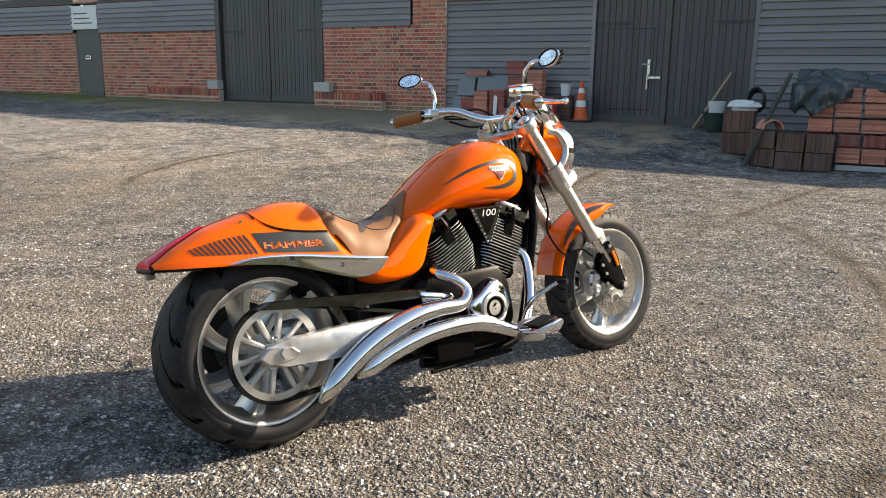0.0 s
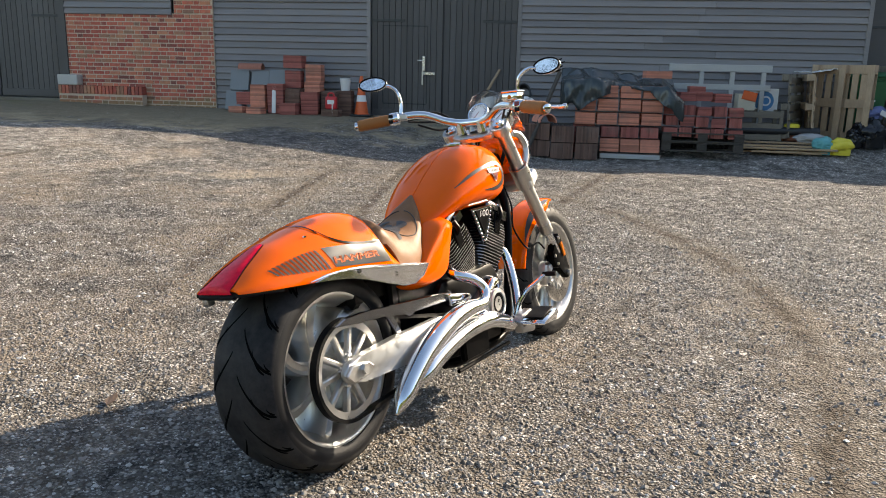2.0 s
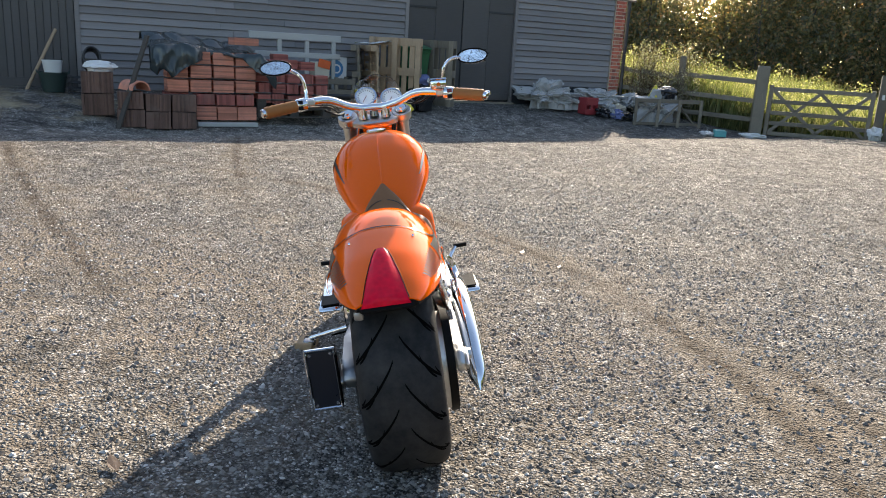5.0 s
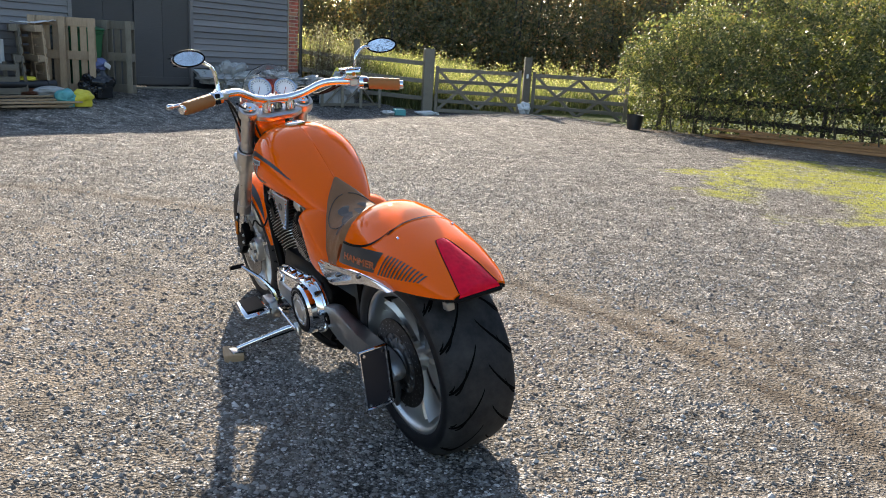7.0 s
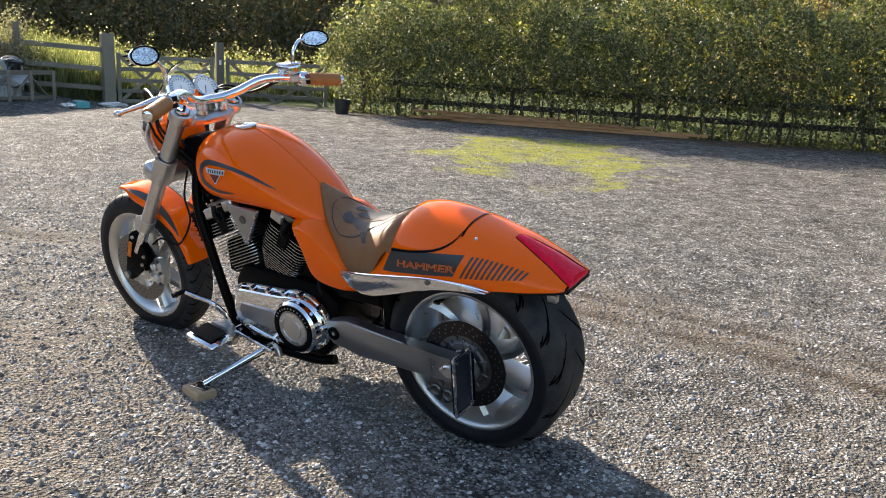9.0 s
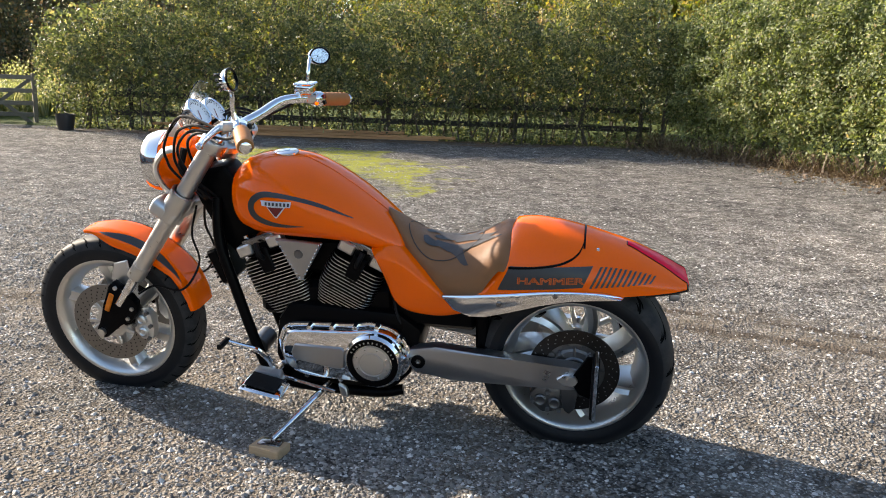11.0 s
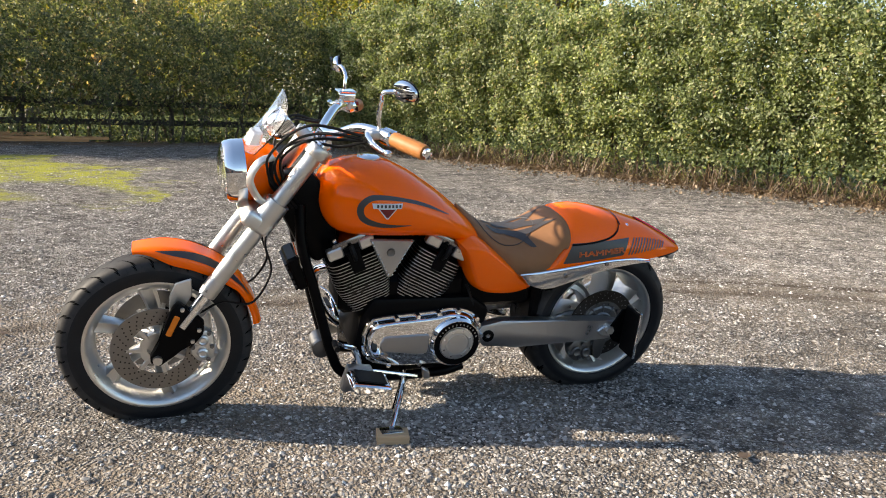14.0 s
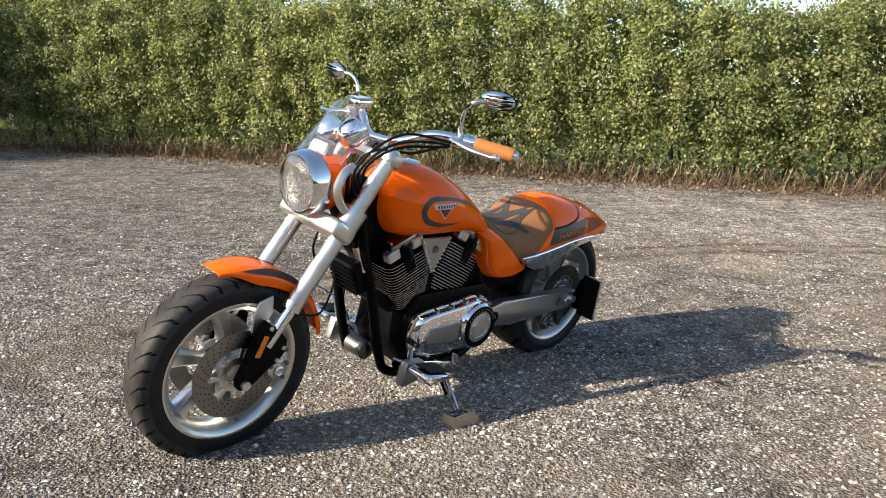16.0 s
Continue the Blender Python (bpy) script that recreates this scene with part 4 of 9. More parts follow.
def mat_dusty_tread():
    """Rubber scuffed dull by gravel dust where it meets the road."""
    m = Mat("dusty_tread_rubber", 0.7, 0.0, (0.03, 0.03, 0.03), 0.16)
    p = m.coords()
    m.set("Base Color", m.mix(m.ramp(m.noise(9, 6, 0.7, p), (0.35, 0.0), (0.75, 1.0)), (0.015, 0.0155, 0.017), (0.056, 0.0535, 0.052)))
    m.set("Roughness", m.ramp(m.noise(6, 4, 0.6, p), (0.3, 0.5), (0.7, 0.75)))
    m.bump(m.noise(260, 2, 0.6, p), 0.2, 0.001)
    return m.m


def mat_rubber():
    m = Mat("tyre_rubber", 0.62, 0.0, (0.018, 0.018, 0.019), 0.25)
    p = m.coords()
    m.set("Base Color", m.mix(m.ramp(m.noise(14, 5, 0.7, p), (0.5, 0.0), (0.8, 0.35)), (0.0075, 0.008, 0.010), (0.024, 0.024, 0.025)))
    m.set("Roughness", m.ramp(m.noise(6, 4, 0.6, p), (0.3, 0.38), (0.7, 0.58)))
    m.bump(m.noise(260, 2, 0.6, p), 0.15, 0.001)
    return m.m


def mat_leather(name, colour):
    m = Mat(name, 0.45, 0.0, colour, 0.3)
    p = m.coords()
    m.set("Base Color", m.mix(m.noise(12, 5, 0.6, p), tuple(c * 0.75 for c in colour), tuple(c * 1.15 for c in colour)))
    m.set("Roughness", m.ramp(m.noise(20, 3, 0.6, p), (0.3, 0.46), (0.7, 0.64)))
    m.bump(m.voronoi(420, "Distance", p), 0.25, 0.0012)
    return m.m


def mat_metal(name, colour, rough, grain=0.0):
    m = Mat(name, rough, 1.0, colour)
    p = m.coords()
    m.set("Roughness", m.ramp(m.noise(18, 5, 0.65, p), (0.3, max(0.02, rough * 0.7)), (0.75, rough * 1.5)))
    m.set("Base Color", m.mix(m.noise(9, 4, 0.6, p), tuple(c * 0.86 for c in colour), colour))
    if grain:
        m.bump(m.noise(300, 2, 0.5, p), grain, 0.0006)
    return m.m


def mat_glass(name, colour=(1, 1, 1), rough=0.02):
    m = Mat(name, rough, 0.0, colour)
    m.set("Transmission Weight", 1.0).set("IOR", 1.45)
    return m.m


def mat_lens(name, colour):
    m = Mat(name, 0.25, 0.0, colour, 0.12)
    m.set("Base Color", m.mix(m.voronoi(55, "Distance"), tuple(c * 0.75 for c in colour), colour))
    m.set("Coat Weight", 0.10).set("Coat Roughness", 0.03)
    m.bump(m.voronoi(90, "Distance"), 0.3, 0.002)
    return m.m


K = {
    "paint": mat_paint(), "rubber": mat_rubber(), "dusty_tread": mat_dusty_tread(),
    "tan": mat_leather("tan_leather", (0.225, 0.105, 0.044)), "dark_leather": mat_leather("dark_flame_leather", (0.05, 0.045, 0.045)),
    "grip": mat_leather("orange_tan_leather", (0.36, 0.145, 0.04)),
    "chrome": mat_metal("chrome", (0.86, 0.87, 0.88), 0.06), "alu": mat_metal("machined_aluminium", (0.66, 0.655, 0.64), 0.36, 0.05), "white_alu": mat_metal("bright_satin_alloy", (0.70, 0.70, 0.69), 0.40, 0.04), "cast_dark": mat_metal("dark_cast_alloy", (0.17, 0.17, 0.172), 0.42, 0.10), "dark_disc": mat_metal("dark_brake_steel", (0.055, 0.050, 0.047), 0.42, 0.1),
    "satin": mat_metal("satin_silver", (0.66, 0.65, 0.63), 0.34, 0.05), "grey_arm": mat_metal("grey_cast_aluminium", (0.40, 0.40, 0.405), 0.38, 0.08),
    "mirror": Mat("mirror_glass", 0.015, 1.0, (0.88, 0.89, 0.90)).m, "strip": mat_metal("polished_strip", (0.86, 0.86, 0.86), 0.15), "black_chrome": mat_metal("black_chrome", (0.22, 0.22, 0.23), 0.16), "disc": mat_metal("brake_steel", (0.26, 0.247, 0.235), 0.38, 0.1),
    "black": plain("black_enamel", (0.0022, 0.0022, 0.0026), 0.34, var=0.3, bump=0.05, spec=0.06), "plastic": plain("black_plastic", (0.004, 0.004, 0.0045), 0.5, spec=0.15),
    "fin_edge": mat_metal("machined_fin_edge", (0.50, 0.50, 0.51), 0.32), "decal": plain("graphite_decal", (0.030, 0.030, 0.032), 0.35, bump=0.02),
    "ink_orange": plain("orange_letter", (0.62, 0.12, 0.012), 0.35, bump=0.0), "pale": plain("pale_letter", (0.62, 0.62, 0.62), 0.35, bump=0.0),
    "badge_red": plain("dark_red_enamel", (0.16, 0.012, 0.012), 0.25, bump=0.0),
    "red": mat_lens("red_lens", (0.84, 0.004, 0.034)), "amber": mat_lens("amber_lens", (0.75, 0.20, 0.02)),
    "glass": mat_glass("clear_glass"), "bowl": mat_metal("reflector_silver", (0.95, 0.95, 0.94), 0.46), "face": plain("white_dial", (0.75, 0.76, 0.78), 0.4, var=0.06, bump=0.0),
    "groove": plain("tread_groove", (0.0022, 0.0022, 0.0024), 0.9, bump=0.0, spec=0.05), "plate": plain("dark_plate", (0.012, 0.014, 0.022), 0.3), "copper": plain("red_wire", (0.35, 0.04, 0.02), 0.4),
}
RZ = 0.305
FX = 1.71
BIKE = Matrix.Translation((-0.491, 2.556, 0.0127)) @ Matrix.Rotation(radians(39.4), 4, "Z") @ Matrix.Rotation(radians(0.9), 4, "Y") @ Matrix.Rotation(radians(-10), 4, "X")
bike = thing("motorcycle", BIKE, "orange cruiser motorcycle with a tan leather seat and chrome engine", "motorcycle")


def bp(name, bm, mat, parent=None, label="", smooth=True, angle=35, at=None):
    return part(name, bm, K[mat], parent or bike, label, smooth, at, angle)


def lerp_table(x, table):
    xs, ys = zip(*sorted(table))
    return float(np.interp(x, xs, ys))


def smooth_table(table):
    """A smooth curve through (x, value) pairs."""
    t = sorted(table)
    xs = np.array([p[0] for p in t])
    ys = np.array([p[1] for p in t])
    fine = np.linspace(xs[0], xs[-1], 200)
    v = np.interp(fine, xs, ys)
    k = np.hanning(15)
    v = np.convolve(np.pad(v, 7, mode="reflect", reflect_type="odd"), k / k.sum(), "valid")
    return lambda x: float(np.interp(x, fine, v))


def drilled(ring_r, count, hole, y, cx):
    """Small flat dots laid on a brake disc in place of drilled holes."""
    bm = bmesh.new()
    for j, r in enumerate(ring_r):
        for k in range(count):
            a = 2 * math.pi * (k + 0.33 * j) / count
            m = Matrix.Translation((cx + r * math.cos(a), y, RZ + r * math.sin(a))) @ Matrix.Rotation(radians(90), 4, "X")
            bmesh.ops.create_circle(bm, cap_ends=True, segments=8, radius=hole, matrix=m)
    return bm


def tyre_mesh(cx, half, crown, bead, period, sides=150):
    """A smooth road tyre with dusty rubber round its tread."""
    rows = 40
    prof = []
    for k in range(rows):
        u = -1 + 2 * k / (rows - 1)
        y = half * math.copysign(abs(math.sin(u * math.pi / 2)) ** 0.9, u)
        r = 0.32 - (0.32 - bead) * abs(u) ** 3.2 * 0.99
        prof.append((y * (1.0 - 0.08 * max(0, abs(u) - 0.9) / 0.1), r, u))
    n_inner = [(half * 0.82, bead - 0.004), (-half * 0.82, bead - 0.004)]
    verts, faces, worn = [], [], []
    for i in range(sides):
        th = 2 * math.pi * i / sides
        for y, r, u in prof:
            worn.append(abs(u) < 0.80)
            verts.append((cx + r * math.cos(th), y, RZ + r * math.sin(th)))
        for y, r in n_inner:
            worn.append(False)
            verts.append((cx + r * math.cos(th), y, RZ + r * math.sin(th)))
    n = rows + 2
    for i in range(sides):
        j = (i + 1) % sides
        for k in range(n):
            q = (k + 1) % n
            faces.append((i * n + k, i * n + q, j * n + q, j * n + k))
    me = raw("tyre", verts, faces, K["rubber"])
    bm = bmesh.new()
    bm.from_mesh(me)
    bmesh.ops.recalc_face_normals(bm, faces=bm.faces)
    bm.to_mesh(me)
    bm.free()
    me.materials.append(K["dusty_tread"])
    for p in me.polygons:
        if sum(worn[v] for v in p.vertices) >= 3:
            p.material_index = 1
    me.shade_smooth()
    me.set_sharp_from_angle(angle=radians(32))
    return me


def tread(half, bead, period, cx, fine=1.0):
    """Long curved near-black strips from crown to shoulders, in place of recessed, shaded grooves."""
    def surf(u, th, lift=0.0):
        y = half * math.copysign(abs(math.sin(u * math.pi / 2)) ** 0.9, u)
        r = 0.32 - (0.32 - bead) * abs(u) ** 3.2 * 0.99 + lift
        return (cx + r * math.cos(th), y + math.copysign(lift * min(1.0, abs(u) * 1.3), u), RZ + r * math.sin(th))

    verts, faces = [], []
    per = round(2 * math.pi * 0.32 / period)
    step = 2 * math.pi / per
    for k in range(per):
        for sg in (1, -1):
            for u0, u1, sweep, wide, ph in ((0.05, 0.74, 0.95, 0.0060, 0.0), (0.30, 0.60, 0.50, 0.0048, 0.45), (0.58, 0.72, 0.16, 0.0040, 0.72)):
                th0 = (k + ph + (0.5 if sg > 0 else 0.0)) * step
                base = len(verts)
                for q in range(15):
                    f = q / 14
                    u = sg * (u0 + (u1 - u0) * f)
                    th = th0 + sweep * step * (f ** 0.75 + 0.12 * math.sin(f * math.pi))
                    w = fine * wide / 0.32 * (0.25 + 0.75 * math.sin(math.pi * min(1.0, 0.12 + 0.84 * f)) ** 0.5)
                    verts += [surf(u, th - w, 0.0005), surf(u, th + w, 0.0005)]
                    if q:
                        b = base + 2 * q
                        faces.append((b - 2, b - 1, b + 1, b))
    return raw("tread_groove", verts, faces, K["groove"])


def blade(cx, a0, r0, r1, sweep, w0, w1, y0, y1):
    """One broad cast spoke with rounded edges, swept back towards the rim."""
    bm = bmesh.new()
    loops = []
    for k in range(10):
        t = k / 9
        r = r0 + (r1 - r0) * t
        a = a0 + sweep * t ** 1.4
        w = w0 + (w1 - w0) * (0.35 * t + 0.65 * t ** 3)
        y = y0 + (y1 - y0) * t
        er, et = Vector((math.cos(a), 0, math.sin(a))), Vector((-math.sin(a), 0, math.cos(a)))
        p = Vector((cx, 0, RZ)) + er * r
        loops.append([p + et * w * f + Vector((0, y * g, 0)) for f, g in ((1.0, 0.45), (0.72, 0.92), (0.15, 0.80), (-0.55, 1.0), (-1.0, 0.55), (-1.0, -0.55), (-0.55, -1.0), (0.15, -0.80), (0.72, -0.92), (1.0, -0.45))])
    return rings(bm, loops)


def wheel(name, cx, half, rim_r, crown, period, spokes, label):
    w = thing(name, Matrix.Identity(4), "", "")
    w.parent = bike
    part("tyre", tyre_mesh(cx, half, crown, rim_r, period), None, w, "black rubber tyre with slanted tread grooves")
    tg = part("tread_groove", tread(half, rim_r, period, cx, 1.0 if half > 0.1 else 0.40), None, w)
    tg["kind"] = "stuff"
    h = half * 0.86
    c = Matrix.Translation((cx, 0, RZ))
    prof = [(-h, rim_r + 0.008), (-h - 0.004, rim_r - 0.002), (-h, rim_r - 0.012), (-h * 0.86, rim_r - 0.020), (-h * 0.5, rim_r - 0.036), (0, rim_r - 0.042), (h * 0.5, rim_r - 0.036), (h * 0.86, rim_r - 0.020), (h, rim_r - 0.012), (h + 0.004, rim_r - 0.002), (h, rim_r + 0.008), (0, rim_r + 0.002)]
    part("rim", lathe(prof, 96, "y", m=c, closed=True), K["alu"], w, "polished aluminium rim", True, angle=50)
    for k in range(spokes):
        part("spoke", blade(cx, 2 * math.pi * k / spokes + (0.3 if half > 0.1 else 0.5), 0.04, rim_r - 0.028, -0.34 if half > 0.1 else -0.15, 0.020, 0.030, h * 0.42, h * (0.74 if half > 0.1 else 0.60)), K["alu"], w, "", True, angle=40)
    part("hub", lathe([(-h * 0.9, 0.0), (-h * 0.9, 0.036), (-h * 0.55, 0.048), (h * 0.55, 0.048), (h * 0.9, 0.036), (h * 0.9, 0.0)], 32, "y", m=c), K["alu"], w, "", True)
    return w


rear = wheel("rear_wheel", 0.0, 0.124, 0.238, 0.0, 0.135, 7, "")
front = wheel("front_wheel", FX, 0.066, 0.240, 0.0, 0.060, 6, "")
rear.location = (0.020, 0.012, 0.0)
front.location = (0.0, 0.0, -0.006)

# rear brake on the left, belt pulley on the right
hubm = Matrix.Translation((0, 0, RZ))
part("brake_disc", lathe([(0.116, 0.099), (0.116, 0.146), (0.121, 0.146), (0.121, 0.099)], 64, "y", m=hubm, closed=True), K["dark_disc"], rear, "dark drilled steel brake disc", True)
# grey dots painted in place of light showing through the holes
part("disc_drilling", drilled((0.113, 0.124, 0.136), 26, 0.0021, 0.1213, 0.0), K["grey_arm"], rear)
part("disc_carrier", lathe([(0.106, 0.03), (0.106, 0.101), (0.117, 0.101), (0.119, 0.094), (0.116, 0.078), (0.121, 0.070), (0.121, 0.05), (0.126, 0.045), (0.126, 0.03)], 48, "y", m=hubm, closed=True), K["cast_dark"], rear, "dark grey disc carrier", True, angle=30)
for k in range(10):
    a = 2 * math.pi * k / 10
    part("disc_bolt", lathe([(0.112, 0.0), (0.112, 0.0105), (0.124, 0.0095), (0.124, 0.0)], 8, "y", m=Matrix.Translation((0.090 * math.cos(a), 0, RZ + 0.090 * math.sin(a)))), K["cast_dark"], rear)
    a += 0.3
    part("carrier_rib", box(0.050, 0.116, -0.004, 0.086, 0.1225, 0.004, 0.002, m=hubm @ Matrix.Rotation(-a, 4, "Y")), K["cast_dark"], rear, "", True)
cal = part("caliper", slab([(0.055, 0.240), (0.028, 0.205), (0.042, 0.168), (0.082, 0.146), (0.118, 0.143), (0.150, 0.172), (0.160, 0.212), (0.135, 0.242)], 0.104, 0.146, 0.012, seg=2), K["cast_dark"], bike, "dark grey rear brake caliper", True)
for x, z, r in ((0.076, 0.186, 0.023), (0.122, 0.194, 0.023)):
    part("piston_boss", lathe([(0.140, r), (0.152, r * 0.94), (0.156, r * 0.7), (0.153, r * 0.5), (0.153, 0.0)], 20, "y", m=Matrix.Translation((x, 0, z))), K["cast_dark"], cal, "", True)
for x, z in ((0.050, 0.222), (0.098, 0.160), (0.147, 0.190), (0.099, 0.226), (0.060, 0.160)):
    part("caliper_bolt", lathe([(0.142, 0.0), (0.142, 0.008), (0.156, 0.007), (0.156, 0.0)], 8, "y", m=Matrix.Translation((x, 0, z))), K["grey_arm"], cal)
part("caliper_hanger", slab([(0.000, 0.270), (0.060, 0.270), (0.056, 0.215), (0.044, 0.168), (0.026, 0.156), (0.010, 0.175), (0.004, 0.225)], 0.148, 0.162, 0.005, seg=2), K["cast_dark"], cal, "", True)
pul = part("pulley", lathe([(-0.155, 0.140), (-0.155, 0.152), (-0.125, 0.152), (-0.125, 0.140)], 72, "y", m=Matrix.Translation((0, 0, RZ)), closed=True), K["alu"], rear, "machined aluminium belt pulley", True)
part("pulley_face", lathe([(-0.157, 0.128), (-0.157, 0.150), (-0.150, 0.150), (-0.150, 0.128)], 72, "y", m=Matrix.Translation((0, 0, RZ)), closed=True), K["alu"], rear, "", True)
for k in range(10):
    a = 2 * math.pi * k / 10 + 0.1
    m = Matrix.Translation((0, 0, RZ)) @ Matrix.Rotation(-a, 4, "Y")
    part("pulley_spoke", box(0.03, -0.156, -0.009, 0.135, -0.134, 0.009, 0.004, m=m), K["alu"], rear, "", True)
part("pulley_hub", lathe([(-0.165, 0.0), (-0.165, 0.03), (-0.13, 0.045), (-0.10, 0.045)], 32, "y", m=Matrix.Translation((0, 0, RZ))), K["alu"], rear, "", True)
for k in range(5):
    a = 2 * math.pi * k / 5 + 0.4
    part("pulley_bolt", lathe([(-0.155, 0.0), (-0.155, 0.009), (-0.168, 0.008), (-0.168, 0.0)], 10, "y", m=Matrix.Translation((0.047 * math.cos(a), 0, RZ + 0.047 * math.sin(a)))), K["chrome"], rear, "", True)


def belt():
    bm = bmesh.new()
    n, path = 0, []
    c1, r1, c2, r2 = Vector((0.02, 0, RZ)), 0.156, Vector((0.60, 0, 0.265)), 0.075
    for k in range(40):
        a = radians(90 + 180 * k / 39)
        path.append((c1.x + r1 * math.cos(a), c1.z + r1 * math.sin(a)))
    for k in range(14):
        a = radians(-90 + 180 * k / 13)
        path.append((c2.x + r2 * math.cos(a), c2.z + r2 * math.sin(a)))
    loops = []
    m = len(path)
    for k, (x, z) in enumerate(path):
        px, pz = path[k - 1]
        qx, qz = path[(k + 1) % m]
        t = Vector((qx - px, 0, qz - pz)).normalized()
        nrm = Vector((t.z, 0, -t.x)) * 0.006
        p = Vector((x, 0, z))
        loops.append([p + nrm + Vector((0, -0.153, 0)), p + nrm + Vector((0, -0.128, 0)), p - nrm + Vector((0, -0.128, 0)), p - nrm + Vector((0, -0.153, 0))])
    loops.append(loops[0])
    return rings(bm, loops, True, False)


bp("drive_belt", belt(), "plastic", None, "black toothed drive belt")
for sgn in (1, -1):
    y0, y1 = (0.142, 0.190) if sgn > 0 else (-0.190, -0.160)
    arm = bp("swingarm", slab([(0.56, 0.345), (0.575, 0.30), (0.545, 0.255), (0.42, 0.247), (0.03, 0.266), (-0.03, 0.272), (-0.055, 0.304), (-0.03, 0.340), (0.03, 0.347), (0.21, 0.358), (0.47, 0.364)], y0, y1, 0.012, seg=2), "grey_arm" if sgn > 0 else "white_alu", None, "grey cast aluminium swingarm" if sgn > 0 else "bright silver swingarm")
    ys = y1 if sgn > 0 else y0
    yp = ys
    if sgn > 0:
        for v in arm.data.vertices:
            v.co.y -= 0.030 * float(smooth01((v.co.x - 0.22) / 0.30))
        yp = ys - 0.030
    bp("axle_block", slab([(-0.060, 0.305), (-0.03, 0.278), (0.05, 0.284), (0.075, 0.305), (0.05, 0.326), (-0.03, 0.332)], ys - 0.004 * sgn, ys + 0.010 * sgn, 0.004), "satin", arm)
    bp("axle_nut", lathe([(ys, 0.0), (ys, 0.019), (ys + 0.022 * sgn, 0.017), (ys + 0.022 * sgn, 0.0)], 6, "y", m=Matrix.Translation((0.022, 0, RZ + 0.006))), "alu", arm, smooth=False)
    bp("pivot_bolt", lathe([(yp - 0.02 * sgn, 0.0), (yp - 0.02 * sgn, 0.024), (yp + 0.006 * sgn, 0.024), (yp + 0.009 * sgn, 0.019), (yp + 0.009 * sgn, 0.012), (yp + 0.002 * sgn, 0.011), (yp + 0.002 * sgn, 0.0)], 24, "y", m=Matrix.Translation((0.530, 0, 0.303))), "black", arm)
    bp("pivot_socket", lathe([(yp + 0.001 * sgn, 0.009), (yp + 0.0065 * sgn, 0.008), (yp + 0.0065 * sgn, 0.005), (yp + 0.003 * sgn, 0.0)], 6, "y", m=Matrix.Translation((0.530, 0, 0.303))), "grey_arm", arm)
bp("belt_guard", slab([(-0.05, 0.452), (0.0, 0.470), (0.10, 0.466), (0.60, 0.430), (0.60, 0.395), (0.36, 0.412), (0.33, 0.395), (0.30, 0.415), (0.17, 0.432), (0.05, 0.440)], -0.170, -0.150, 0.004), "black_chrome", None, "black chrome upper belt guard")
bp("guard_bracket", slab([(0.20, 0.44), (0.235, 0.44), (0.285, 0.345), (0.262, 0.335)], -0.165, -0.152, 0.003), "black_chrome")

# ---- tail, cowl, seat, tank: shells with smooth sections ----
tail_w = smooth_table([(0.34, 0.180), (0.22, 0.190), (0.10, 0.190), (0.0, 0.182), (-0.10, 0.166), (-0.20, 0.142), (-0.27, 0.115), (-0.305, 0.092)])
tail_t = smooth_table([(0.34, 0.585), (0.30, 0.645), (0.265, 0.71), (0.235, 0.770), (0.16, 0.778), (0.08, 0.768), (-0.01, 0.748), (-0.14, 0.710), (-0.24, 0.664), (-0.305, 0.624)])
tail_b = smooth_table([(0.34, 0.555), (0.22, 0.570), (0.10, 0.582), (-0.05, 0.592), (-0.20, 0.600), (-0.28, 0.604), (-0.305, 0.606)])
TN = 2.3


def tail_y(x, z):
    t, b = tail_t(x), tail_b(x)
    u = min(max((z - b) / max(t - b, 1e-4), 0), 1)
    return tail_w(x) * (1 - u ** TN) ** (1 / TN)


def tail_z(x, y):
    t, b = tail_t(x), tail_b(x)
    u = min(abs(y) / tail_w(x), 1)
    return b + (t - b) * (1 - u ** TN) ** (1 / TN)


def arch(w, t, b, n=23, expo=TN, y_off=0.0):
    pts = []
    for k in range(n):
        a = math.pi * k / (n - 1)
        c, s = math.cos(a), math.sin(a)
        pts.append((math.copysign(abs(c) ** (2 / expo), c) * w + y_off, b + (t - b) * abs(s) ** (2 / expo)))
    return pts


def shell(xs, w, t, b, thick=0.006, expo=TN, cap=False):
    bm = bmesh.new()
    loops = []
    for x in xs:
        o = arch(w(x), t(x), b(x), expo=expo)
        i = arch(w(x) - thick, t(x) - thick, b(x), expo=expo)[::-1]
        loops.append([(x, y, z) for y, z in o + i])
    return rings(bm, loops)


def dome_panel(outline, y0, y1, inset, n=4):
    """A panel whose face swells outwards from its rim."""
    bm = bmesh.new()
    c = Vector((sum(p[0] for p in outline) / len(outline), sum(p[1] for p in outline) / len(outline)))
    loops = []
    for k in range(n + 1):
        t = k / n
        f = 1 - inset * (1 - math.cos(t * math.pi / 2))
        y = y0 + (y1 - y0) * math.sin(t * math.pi / 2)
        loops.append([(c.x + (x - c.x) * f, y, c.y + (z - c.y) * f) for x, z in outline])
    return rings(bm, loops)


tail = bp("tail_section", shell(np.linspace(0.34, -0.305, 30), tail_w, tail_t, tail_b), "paint", None, "glossy orange tail section over the rear wheel", angle=50)


